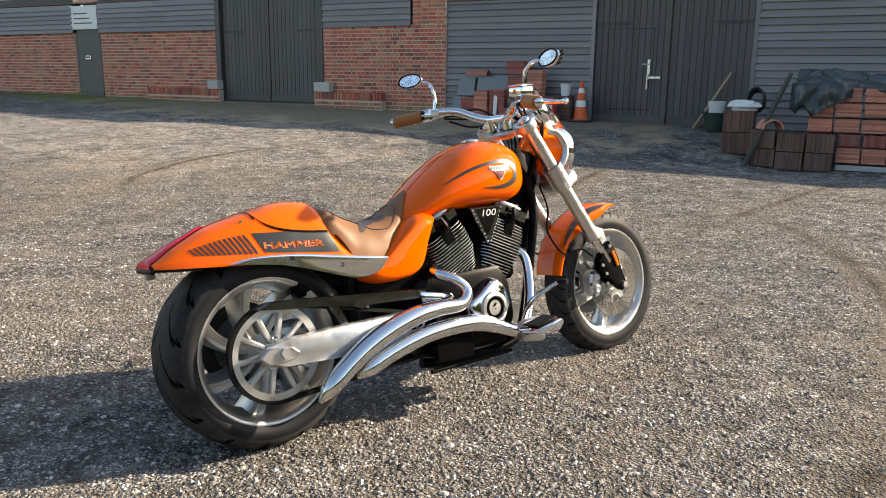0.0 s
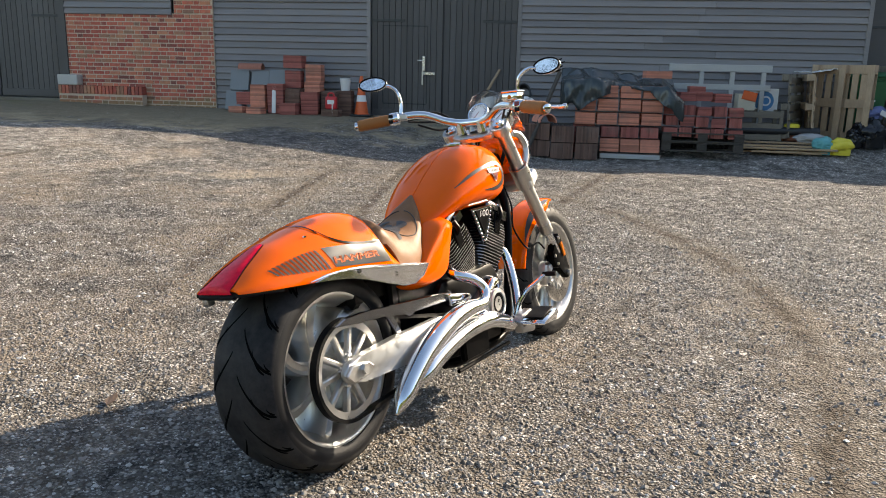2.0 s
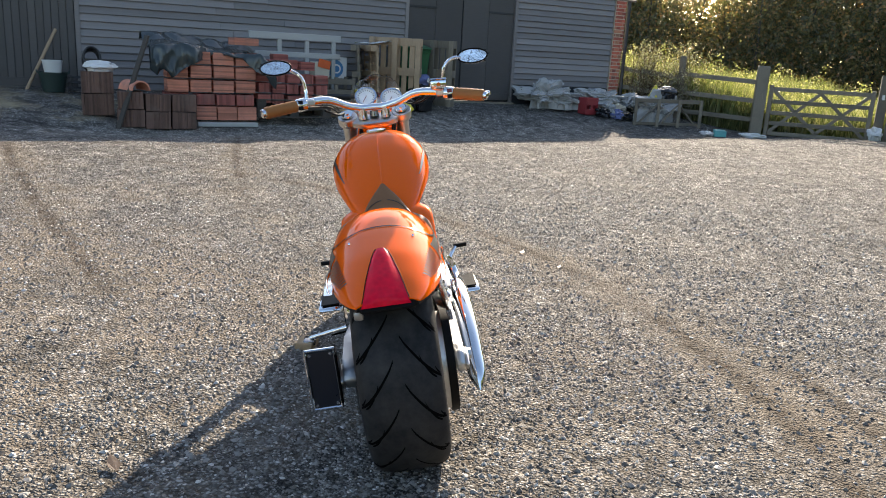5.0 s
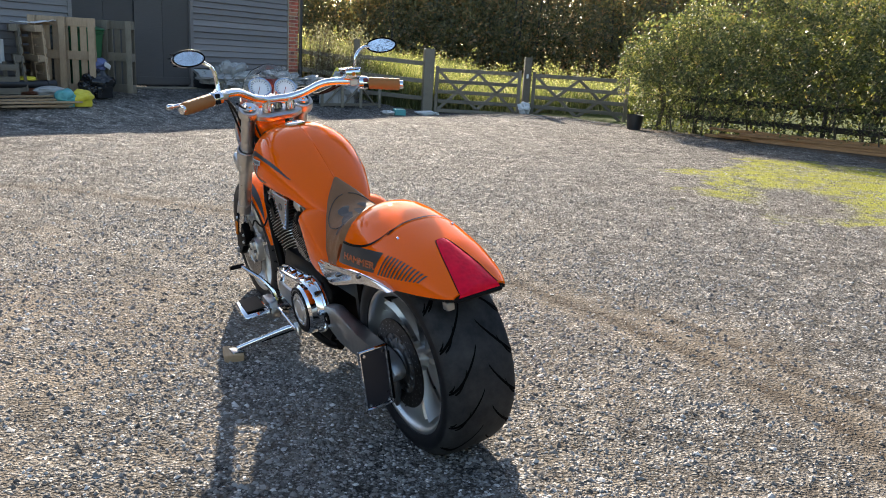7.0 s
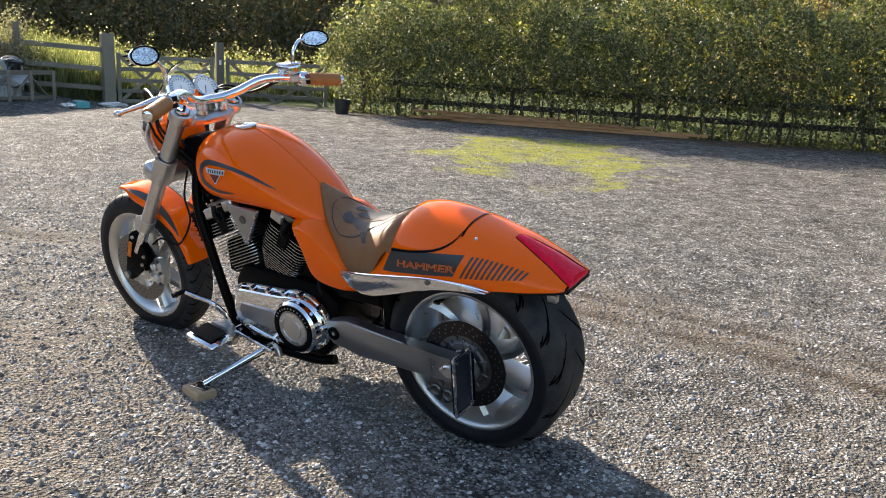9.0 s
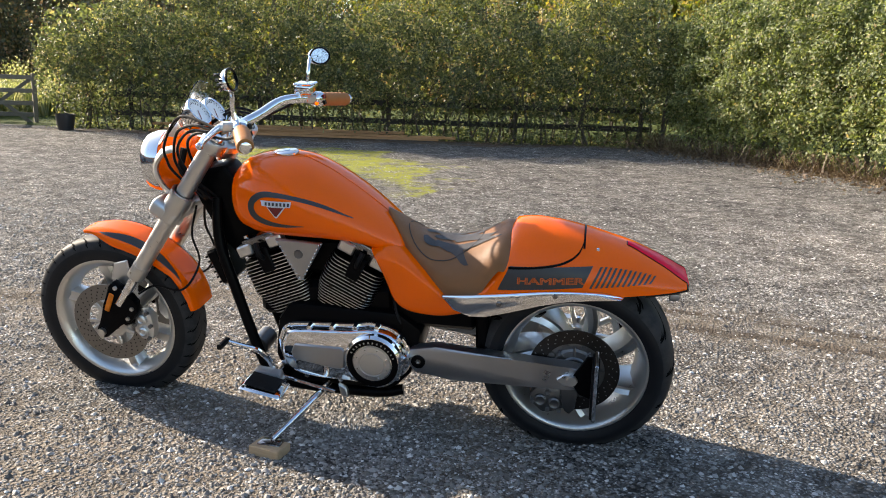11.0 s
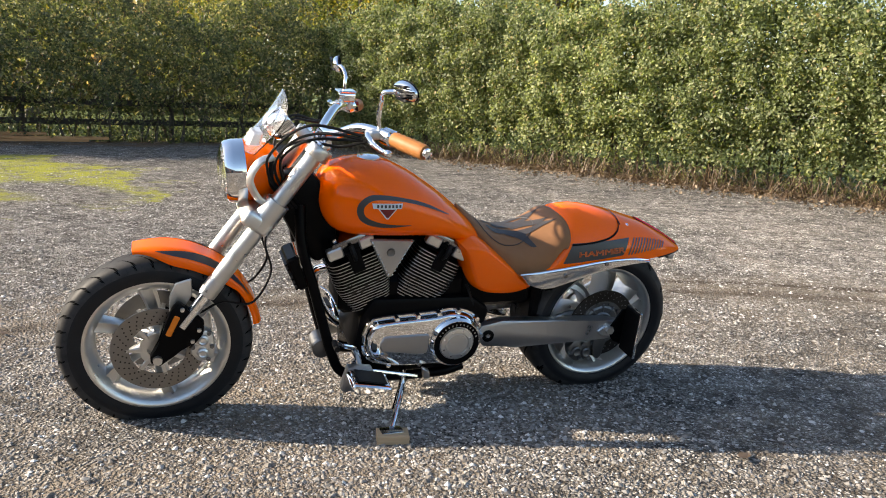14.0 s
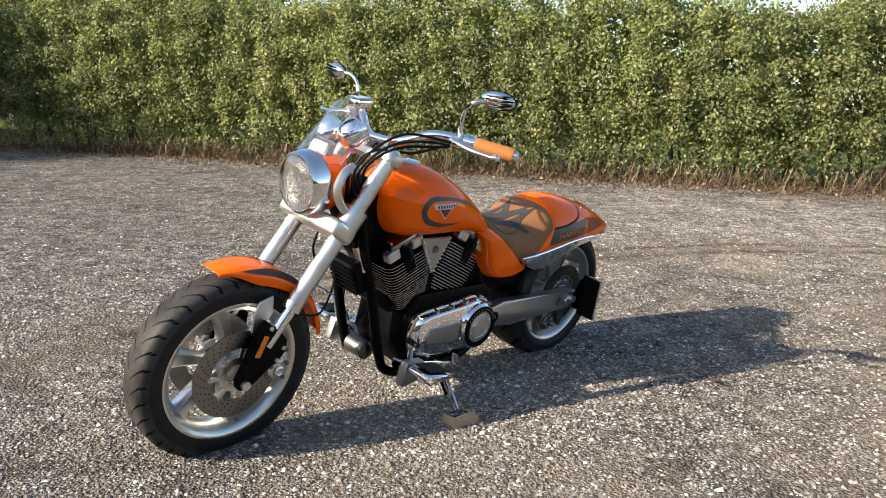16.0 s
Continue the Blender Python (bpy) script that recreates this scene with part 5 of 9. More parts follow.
def on_tail(x, z, side, lift):
    """A point just proud of the tail's flank."""
    e = 0.003
    y = tail_y(x, z)
    nz = -(tail_y(x, min(z + e, tail_t(x))) - tail_y(x, z - e)) / (2 * e)
    nx = -(tail_y(x + e, z) - tail_y(x - e, z)) / (2 * e)
    n = Vector((nx, 1, nz)).normalized()
    return Vector((x + n.x * lift, side * (y + n.y * lift), z + n.z * lift))


def decal_strip(rows, place, bm=None):
    """Skins rows of (x, z) points laid on a surface by place()."""
    bm = bm or bmesh.new()
    vs = [[bm.verts.new(place(x, z)) for x, z in r] for r in rows]
    for a, b in zip(vs, vs[1:]):
        for i in range(len(a) - 1):
            bm.faces.new((a[i], a[i + 1], b[i + 1], b[i]))
    return bm


def quad_rows(p, n=10, m=5):
    """Rows between the corners p0 p1 (low) and p3 p2 (high)."""
    p = [Vector((x, z)) for x, z in p]
    return [[tuple(p[0].lerp(p[1], i / n).lerp(p[3].lerp(p[2], i / n), j / m)) for i in range(n + 1)] for j in range(m + 1)]


def letters(text, size, place, material, name, parent, bold=0.0, line=0.0):
    """Raised lettering from the built-in font, laid on a surface by place(u, v)."""
    cu = bpy.data.curves.new("letters", "FONT")
    cu.body, cu.size, cu.align_x, cu.align_y, cu.offset = text, size, "CENTER", "CENTER", bold
    if line:
        cu.fill_mode, cu.bevel_depth, cu.bevel_resolution, cu.resolution_u = "NONE", line, 0, 4
    ob = new("letters", cu)
    bpy.context.view_layer.update()
    me = bpy.data.meshes.new_from_object(ob.evaluated_get(bpy.context.evaluated_depsgraph_get()))
    bpy.data.objects.remove(ob)
    bpy.data.curves.remove(cu)
    for v in me.vertices:
        v.co = place(v.co.x, v.co.y)
    me.materials.clear()
    me.name = name
    return part(name, me, material, parent)


for side in (1, -1):
    pl = lambda x, z, s=side: on_tail(x, z, s, 0.0016)
    bp("side_panel_decal", decal_strip(quad_rows([(0.268, 0.598), (0.010, 0.624), (-0.018, 0.686), (0.232, 0.674)], 14, 6), pl), "decal", tail, "dark graphite panel with orange lettering")
    letters("HAMMER", 0.027, lambda u, v, s=side: on_tail(0.108 - s * u * 1.85, 0.638 + 0.10 * s * u + v, s, 0.0030), K["ink_orange"], "lettering", tail, 0.0, 0.0010)
    for k in range(12):
        f = k / 11
        xb = -0.010 - 0.175 * f
        zb = 0.622 + 0.012 * f
        zt = 0.683 - 0.030 * f ** 1.6
        xt = xb - 0.030 * (1 - 0.45 * f)
        w = 0.0075
        bp("stripe", decal_strip(quad_rows([(xb, zb), (xb - w, zb), (xt - w, zt), (xt, zt)], 1, 5), pl), "decal", tail)
    edge = spline([(0.236, 0, 0.668), (0.15, 0, 0.676), (0.075, 0, 0.690), (0.030, 0, 0.713), (0.010, 0, 0.744)], 24)
    rows = [[(p.x, p.z - 0.0035), (p.x, p.z + 0.0035)] for p in edge]
    bp("cowl_seam", decal_strip(rows, lambda x, z, s=side: on_tail(x, min(z, tail_t(x) - 0.004), s, 0.0026)), "black", tail)
    bp("tail_screw", lathe([(-0.002, 0.0), (-0.002, 0.006), (0.004, 0.005), (0.004, 0.0)], 12, "y", m=Matrix.Translation(on_tail(-0.03, 0.722, side, 0.0))), "chrome", tail)
    # chrome strip below the tail
    st = bp("chrome_strip", dome_panel([(0.445, 0.560), (0.347, 0.570), (0.23, 0.586), (0.12, 0.603), (0.03, 0.611), (-0.05, 0.611), (-0.115, 0.600), (-0.03, 0.592), (0.05, 0.581), (0.13, 0.561), (0.235, 0.527), (0.31, 0.505), (0.36, 0.503), (0.41, 0.522)], side * 0.172, side * 0.200, 0.045, 4), "strip", None, "curved chrome trim strip under the tail")
    bp("strip_edge", tube([(0.440, side * 0.184, 0.560), (0.347, side * 0.194, 0.570), (0.23, side * 0.197, 0.586), (0.12, side * 0.197, 0.602), (0.03, side * 0.196, 0.609), (-0.05, side * 0.192, 0.609), (-0.110, side * 0.182, 0.600)], [0.003, 0.006, 0.007, 0.006, 0.005, 0.004, 0.002], 10, 40), "chrome", st)
    for x, z in ((0.261, 0.556), (0.089, 0.597)):
        bp("trim_bolt", lathe([(side * 0.198, 0.0), (side * 0.198, 0.009), (side * 0.206, 0.007), (side * 0.206, 0.0)], 12, "y", m=Matrix.Translation((x, 0, z))), "black_chrome", st)
def settle(ob):
    """The tail narrows behind the seat and sits a little to the left of the wheel's line."""
    for o in [ob, *ob.children_recursive]:
        for v in o.data.vertices:
            e = float(smooth01((0.48 - v.co.x) / 0.35))
            v.co.y = v.co.y * (1 - 0.07 * e) + 0.015 * e


# seam across the top of the cowl
bp("cowl_seam", decal_strip([[(0.008, y), (0.014, y)] for y in np.linspace(-0.115, 0.115, 25)], lambda x, y: (x, y, tail_z(x, y) + 0.0026)), "black", tail)


def tail_lamp():
    bm = bmesh.new()
    loops = []
    for k in range(13):
        f = (k / 12) ** 1.6
        x = -0.122 - 0.185 * f
        w = 0.016 + 0.050 * f ** 0.8
        loops.append([Vector((x, 0.004 + w * j, tail_z(max(x, -0.304), 0.004 + w * j) + 0.006 * (1 - abs(j) ** 4))) for j in np.linspace(-1, 1, 9)])
    loops.append([Vector((-0.3125, p.y * 1.04, 0.5 * (p.z + 0.608))) for p in loops[-1]])
    loops.append([Vector((-0.3115, p.y * 1.06, 0.607)) for p in loops[-1]])
    vs = [[bm.verts.new(p) for p in lp] for lp in loops]
    for a, b in zip(vs, vs[1:]):
        for i in range(8):
            bm.faces.new((a[i], a[i + 1], b[i + 1], b[i]))
    return bm


lamp = bp("tail_lamp", tail_lamp(), "red", tail, "deep red pointed tail lamp lens")
bp("lamp_surround", tube([Vector((-0.120 - 0.187 * f, 0.004 + sg * (0.016 + 0.052 * f ** 0.8), tail_z(max(-0.120 - 0.187 * f, -0.304), 0.004 + sg * (0.016 + 0.052 * f ** 0.8)) + 0.001)) for sg, fs in ((1, np.linspace(1, 0, 16) ** 1.6), (-1, np.linspace(0, 1, 16) ** 1.6)) for f in fs], 0.0014, 6), "black", tail)
bp("under_tray", shell(np.linspace(-0.18, -0.308, 9), lambda x: tail_w(max(x, -0.305)) - 0.003, lambda x: tail_b(max(x, -0.305)) + 0.005, lambda x: tail_b(max(x, -0.305)) - 0.008, 0.010, 6.0), "plastic", None, "black plastic under-tail lip")
bp("tray_end", box(-0.313, -0.080, 0.591, -0.298, 0.080, 0.606, 0.005), "plastic")
bp("plate_lamp", box(-0.285, 0.075, 0.566, -0.255, 0.102, 0.592, 0.006, seg=2), "grey_arm")

for o in [tail] + [c for c in bike.children if c.name.split(".")[0] in ("chrome_strip", "under_tray", "tray_end", "plate_lamp")]:
    settle(o)

seat_w = smooth_table([(0.655, 0.012), (0.61, 0.062), (0.55, 0.105), (0.47, 0.150), (0.38, 0.170), (0.30, 0.174), (0.24, 0.168), (0.225, 0.158), (0.19, 0.150)])
seat_t = smooth_table([(0.655, 0.785), (0.61, 0.752), (0.55, 0.706), (0.48, 0.684), (0.42, 0.684), (0.36, 0.702), (0.30, 0.729), (0.265, 0.748), (0.246, 0.754), (0.230, 0.748), (0.19, 0.730)])
seat_b = smooth_table([(0.655, 0.760), (0.61, 0.705), (0.55, 0.640), (0.49, 0.575), (0.43, 0.540), (0.36, 0.535), (0.335, 0.552), (0.30, 0.612), (0.27, 0.655), (0.25, 0.660), (0.235, 0.620), (0.19, 0.590)])


def seat_z(x, y):
    u = min(abs(y) / seat_w(x), 0.999)
    return seat_b(x) + (seat_t(x) - seat_b(x)) * (1 - u ** 2.6) ** (1 / 2.6)


seat = bp("seat", shell(np.linspace(0.655, 0.20, 28), seat_w, seat_t, seat_b, 0.02, 2.6), "tan", None, "tan leather seat with dark flame inlays", angle=60)


def flame(x0, y0, x1, y1, w, bend):
    rows = []
    d = Vector((x1 - x0, y1 - y0))
    nrm = Vector((-d.y, d.x)).normalized()
    for k in range(13):
        t = k / 12
        c = Vector((x0, y0)) + d * t + nrm * bend * math.sin(t * math.pi * 1.6)
        hw = 1.35 * w * (math.sin(min(1, t * 1.6 + 0.15) * math.pi * 0.5) * (1 - t) ** 0.7 + 0.002)
        rows.append([tuple(c + nrm * hw * j) for j in (-1, 0, 1)])
    return rows


for x0, y0, x1, y1, w, bend in ((0.50, 0.0, 0.285, 0.018, 0.034, 0.020), (0.49, 0.030, 0.30, 0.090, 0.024, -0.018), (0.49, -0.030, 0.30, -0.090, 0.024, 0.018), (0.46, 0.068, 0.36, 0.128, 0.020, 0.014), (0.46, -0.068, 0.36, -0.128, 0.020, -0.014), (0.43, 0.025, 0.262, 0.060, 0.016, 0.016), (0.43, -0.025, 0.262, -0.060, 0.016, -0.016), (0.53, 0.020, 0.44, 0.072, 0.022, -0.014), (0.53, -0.020, 0.44, -0.072, 0.022, 0.014)):
    bp("flame_inlay", decal_strip(flame(x0, y0, x1, y1, w, bend), lambda x, y: (x, y, seat_z(x, y) + 0.0022)), "dark_leather", seat)
bp("seat_piping", tube([(x, y, seat_z(x, y) + 0.001) for x, y in [(0.585 - 0.19 * (1 - math.cos(a)) / 2 * 1.3, 0.118 * math.sin(a)) for a in np.linspace(0.1, 6.18, 40)]], 0.0018, 5), "dark_leather", seat)
settle(seat)

tank_w = smooth_table([(1.180, 0.050), (1.165, 0.105), (1.13, 0.148), (1.07, 0.178), (0.98, 0.193), (0.90, 0.195), (0.82, 0.184), (0.74, 0.164), (0.66, 0.134), (0.60, 0.104), (0.555, 0.062)])
tank_t = smooth_table([(1.180, 0.868), (1.165, 0.905), (1.13, 0.935), (1.07, 0.953), (1.00, 0.957), (0.93, 0.945), (0.85, 0.908), (0.76, 0.850), (0.68, 0.790), (0.60, 0.722), (0.555, 0.660)])
tank_b = smooth_table([(1.180, 0.800), (1.165, 0.755), (1.13, 0.715), (1.07, 0.698), (0.98, 0.694), (0.85, 0.694), (0.75, 0.688), (0.66, 0.662), (0.60, 0.640), (0.555, 0.622)])


def tank_split(x):
    t, b = tank_t(x), tank_b(x)
    return t, b, b + (t - b) * 0.42


def tank_y(x, z):
    t, b, c = tank_split(x)
    u = min(abs((z - c) / ((t - c) if z > c else (c - b))), 0.999)
    n = 2.25 if z > c else 2.6
    return tank_w(x) * (1 - u ** n) ** (1 / n)


def tank():
    bm = bmesh.new()
    loops = []
    for x in np.concatenate([np.linspace(1.180, 1.10, 9), np.linspace(1.08, 0.555, 24)]):
        t, b, c = tank_split(x)
        lp = []
        for k in range(36):
            a = 2 * math.pi * k / 36
            ca, sa = math.cos(a), math.sin(a)
            n = 2.25 if sa > 0 else 2.6
            lp.append((x, math.copysign(abs(ca) ** (2 / n), ca) * tank_w(x), c + math.copysign(abs(sa) ** (2 / n), sa) * ((t - c) if sa > 0 else (c - b))))
        loops.append(lp)
    return rings(bm, loops)


tk = bp("fuel_tank", tank(), "paint", None, "glossy orange teardrop fuel tank", angle=60)


def on_tank(x, z, side, lift=0.0015):
    e = 0.004
    y = tank_y(x, z)
    n = Vector((-(tank_y(x + e, z) - tank_y(x - e, z)) / (2 * e), 1, -(tank_y(x, z + e) - tank_y(x, z - e)) / (2 * e))).normalized()
    return Vector((x + n.x * lift, side * (y + n.y * lift), z + n.z * lift))


SWOOSH = [(0.735, 0.790, 0.001), (0.834, 0.834, 0.005), (0.925, 0.858, 0.006), (1.010, 0.864, 0.0085), (1.048, 0.848, 0.0105), (1.062, 0.822, 0.011), (1.050, 0.792, 0.011), (1.012, 0.774, 0.0095), (0.955, 0.767, 0.006), (0.885, 0.769, 0.001)]
for side in (1, -1):
    mid = spline([(x, 0, z) for x, z, w in SWOOSH], 46)
    wid = [p.x for p in spline([(w, 0, 0) for x, z, w in SWOOSH], 46)]
    rows = []
    for k, p in enumerate(mid):
        t = (mid[min(k + 1, 45)] - mid[max(k - 1, 0)]).normalized()
        rows.append([(p.x - t.z * wid[k] * j, p.z + t.x * wid[k] * j) for j in (-1, -0.3, 0.3, 1)])
    bp("swoosh_decal", decal_strip(rows, lambda x, z, s=side: on_tank(x, z, s)), "decal", tk, "dark curved swoosh on the tank's flank")
    bd = bp("tank_badge", decal_strip(quad_rows([(1.020, 0.829), (0.924, 0.829), (0.920, 0.846), (1.024, 0.846)], 10, 2), lambda x, z, s=side: on_tank(x, z, s, 0.004)), "pale", tk, "pale metal winged badge")
    bp("badge_wedge", decal_strip(quad_rows([(0.975, 0.794), (0.969, 0.794), (0.940, 0.829), (1.004, 0.829)], 6, 4), lambda x, z, s=side: on_tank(x, z, s, 0.004)), "pale", bd)
    bp("badge_field", decal_strip(quad_rows([(0.9738, 0.7985), (0.9702, 0.7985), (0.9450, 0.8275), (0.9990, 0.8275)], 6, 4), lambda x, z, s=side: on_tank(x, z, s, 0.0055)), "badge_red", bd)
    for k in range(7):
        x = 1.008 - k * 0.0125
        bp("badge_bar", decal_strip(quad_rows([(x, 0.832), (x - 0.007, 0.832), (x - 0.007, 0.842), (x, 0.842)], 1, 1), lambda x, z, s=side: on_tank(x, z, s, 0.0055)), "decal", bd)
cap = bp("filler_cap", lathe([(0.0, 0.0), (0.0, 0.040), (0.006, 0.040), (0.010, 0.034), (0.010, 0.012), (0.013, 0.010), (0.013, 0.0)], 40, "z", m=Matrix.Translation((1.0, 0, 0.953))), "chrome", tk, "chrome filler cap")
bp("tank_rib", tube([(x, 0, tank_t(x) + 0.0002) for x in np.linspace(0.96, 0.66, 14)], 0.002, 5), "paint", tk)


COVER = [tuple(p.xz) for p in spline([(0.695, 0, 0.690), (0.655, 0, 0.600), (0.622, 0, 0.515), (0.575, 0, 0.476), (0.50, 0, 0.462), (0.42, 0, 0.464), (0.35, 0, 0.490), (0.40, 0, 0.530), (0.455, 0, 0.580), (0.53, 0, 0.640), (0.60, 0, 0.690), (0.65, 0, 0.705)], 48)]
for side in (1, -1):
    bp("side_cover", dome_panel(COVER, side * 0.06, side * 0.172, 0.32, 7), "paint", None, "glossy orange side cover below the tank", angle=60)
bp("under_seat_box", box(0.34, -0.11, 0.40, 0.64, 0.11, 0.62, 0.02), "black")
bp("rear_subframe", box(0.12, -0.10, 0.46, 0.40, 0.10, 0.56, 0.02), "black")
bp("mudguard_inner", box(0.30, -0.12, 0.33, 0.345, 0.12, 0.52, 0.01), "black")

# ---- engine ----
eng = bp("crankcase", slab([(1.03, 0.40), (1.05, 0.26), (1.00, 0.16), (0.63, 0.162), (0.56, 0.235), (0.52, 0.40), (0.60, 0.46), (0.98, 0.47)], -0.135, 0.135, 0.02, seg=2), "black", None, "black engine crankcase")


def cylinder(bx, bz, lean, name):
    """One finned cylinder with its head; lean in degrees forwards."""
    m = Matrix.Translation((bx, 0, bz)) @ Matrix.Rotation(radians(lean), 4, "Y")
    cy = bp(name, lathe([(-0.02, 0.055), (0.17, 0.055)], 24, "z", m=m), "black", None, "black engine cylinder with bright-edged cooling fins")
    n = 18
    for k in range(n):
        z = 0.012 + k * 0.0118
        f = 0.82 + 0.18 * min(1.0, k / 8) - 0.06 * max(0.0, (k - 14) / 4)
        bm = box(-0.099 * f, -0.136 * f, z, 0.099 * f, 0.136 * f, z + 0.0030)
        es = [e for e in bm.edges if abs(e.verts[0].co.z - e.verts[1].co.z) > 0.002]
        bmesh.ops.bevel(bm, geom=es, offset=0.035, segments=4, affect="EDGES", profile=0.5)
        for fc in bm.faces:
            fc.material_index = 0 if abs(fc.normal.z) > 0.5 else 1
        bmesh.ops.transform(bm, matrix=m, verts=bm.verts)
        fin = bp("fin", bm, "black", cy, smooth=False)
        fin.data.materials.append(K["fin_edge"])
    head = bp("head", box(-0.074, -0.115, 0.222, 0.074, 0.115, 0.268, 0.016, m=m, seg=2), "black", cy)
    rc = bp("rocker_cover", box(-0.064, -0.124, 0.262, 0.064, 0.124, 0.296, 0.014, m=m, seg=2), "black_chrome", cy, "polished dark rocker cover")
    for sy in (-1, 1):
        for sx in (-1, 1):
            bp("head_bolt", lathe([(0.29, 0.0), (0.29, 0.009), (0.303, 0.008), (0.303, 0.0)], 8, "z", m=m @ Matrix.Translation((sx * 0.045, sy * 0.10, 0))), "chrome", cy)
    for sy in (-1, 1):
        for x0, x1 in ((-0.086, -0.030), (0.030, 0.086)):
            bp("head_trim", box(x0, min(sy * 0.092, sy * 0.130), 0.238, x1, max(sy * 0.092, sy * 0.130), 0.278, 0.005, m=m), "satin" if sy > 0 else "black_chrome", cy, "bright machined head block" if sy > 0 else "")
        bp("plug_recess", box(-0.024, min(sy * 0.128, sy * 0.139), 0.165, 0.024, max(sy * 0.128, sy * 0.139), 0.252, 0.004, m=m), "black", cy)
        bp("plug_cap", tube([m @ Vector((0.0, sy * 0.132, 0.215)), m @ Vector((0.0, sy * 0.150, 0.240)), m @ Vector((0.0, sy * 0.140, 0.275))], 0.009, 8, 8), "plastic", cy)
    return cy


cylinder(0.975, 0.425, 22, "front_cylinder")
cylinder(0.835, 0.425, -27, "rear_cylinder")
for side in (1, -1):
    wd = bp("badge_plate", slab([(1.022, 0.700), (0.858, 0.698), (0.930, 0.552), (0.945, 0.552)] if side < 0 else [(1.012, 0.700), (0.848, 0.692), (0.926, 0.554), (0.940, 0.554)], side * 0.122, side * 0.138, 0.004), "grey_arm" if side > 0 else "black_chrome", None, "triangular riveted metal plate between the cylinders")
    if side < 0:
        bp("plate_field", slab([(0.998, 0.692), (0.882, 0.690), (0.936, 0.590)], -0.141, -0.138, 0.0), "black", wd)
        letters("100", 0.036, lambda u, v: Vector((0.942 + u * 1.45 + v * 0.25, -0.1425, 0.672 + v)), K["pale"], "number", wd)
    else:
        bp("boss", lathe([(0.137, 0.016), (0.142, 0.014), (0.140, 0.010), (0.141, 0.0)], 20, "y", m=Matrix.Translation((0.932, 0, 0.650))), "cast_dark", wd)
    for k in range(9):
        for q0, q1 in (((1.010, 0.688), (0.945, 0.564)), ((0.868, 0.686), (0.930, 0.564))):
            x, z = q0[0] + (q1[0] - q0[0]) * k / 8 - (0.009 if side > 0 else 0.0), q0[1] + (q1[1] - q0[1]) * k / 8
            bp("rivet", lathe([(side * 0.137, 0.0045), (side * 0.141, 0.0032), (side * 0.1425, 0.0)], 6, "y", m=Matrix.Translation((x, 0, z))), "chrome", wd)
bp("lower_shroud", box(0.62, -0.105, 0.40, 1.10, 0.105, 0.54, 0.02), "black")
bp("inlet_block", box(0.80, -0.07, 0.55, 1.02, 0.07, 0.69, 0.02), "black")

PRIM = [tuple(p.xz) for p in spline([(1.016, 0, 0.338), (0.990, 0, 0.388), (0.93, 0, 0.402), (0.76, 0, 0.412), (0.68, 0, 0.422), (0.60, 0, 0.395), (0.560, 0, 0.32), (0.588, 0, 0.245), (0.665, 0, 0.205), (0.76, 0, 0.208), (0.90, 0, 0.212), (0.985, 0, 0.235), (1.016, 0, 0.285), (1.016, 0, 0.338)], 60)][:-1]
pc = bp("primary_cover", dome_panel(PRIM, 0.120, 0.188, 0.14, 6), "chrome", None, "chrome primary drive cover", angle=50)
bp("cover_rim", tube([(x, 0.150, z) for x, z in PRIM + PRIM[:1]], 0.007, 6), "chrome", pc)
bp("cover_panel", slab([(0.965, 0.312), (0.955, 0.285), (0.80, 0.262), (0.78, 0.27), (0.775, 0.335), (0.785, 0.345), (0.95, 0.345)], 0.182, 0.194, 0.004), "grey_arm", pc, "grey inset panel")
for x, z in ((0.975, 0.386), (0.90, 0.402), (0.82, 0.408), (0.74, 0.414), (0.665, 0.420), (0.590, 0.385), (0.565, 0.315), (0.60, 0.240), (0.68, 0.208), (0.80, 0.213), (0.92, 0.218), (1.0, 0.26)):
    bp("cover_bolt", lathe([(0.150, 0.0), (0.150, 0.010), (0.178, 0.009), (0.178, 0.0)], 8, "y", m=Matrix.Translation((x, 0, z))), "chrome", pc)
cl = bp("clutch_cover", lathe([(0.165, 0.100), (0.200, 0.098), (0.210, 0.090), (0.212, 0.070), (0.208, 0.066), (0.208, 0.0)], 56, "y", m=Matrix.Translation((0.675, 0, 0.308))), "chrome", pc, "round chrome clutch cover with a dark lettered ring", angle=30)
bp("clutch_ring", lathe([(0.209, 0.089), (0.2135, 0.087), (0.2135, 0.068), (0.209, 0.067)], 56, "y", m=Matrix.Translation((0.675, 0, 0.308)), closed=True), "black", cl)
bp("clutch_disc", lathe([(0.207, 0.064), (0.214, 0.062), (0.216, 0.046), (0.2125, 0.044), (0.2125, 0.040), (0.216, 0.038), (0.216, 0.0)], 48, "y", m=Matrix.Translation((0.675, 0, 0.308))), "alu", cl)
for k in range(13):
    a = radians(160 - k * 11)
    m = Matrix.Translation((0.675, 0, 0.308)) @ Matrix.Rotation(-a, 4, "Y")
    bp("text_bar", box(0.0745, 0.2130, -0.0022, 0.0805, 0.2145, 0.0022, m=m), "fin_edge", cl, smooth=False)
for k in range(8):
    a = radians(22 + 45 * k)
    bp("face_bolt", lathe([(0.2135, 0.0), (0.2135, 0.004), (0.2165, 0.0035), (0.2165, 0.0)], 6, "y", m=Matrix.Translation((0.675 + 0.054 * math.cos(a), 0, 0.308 + 0.054 * math.sin(a)))), "chrome", cl)
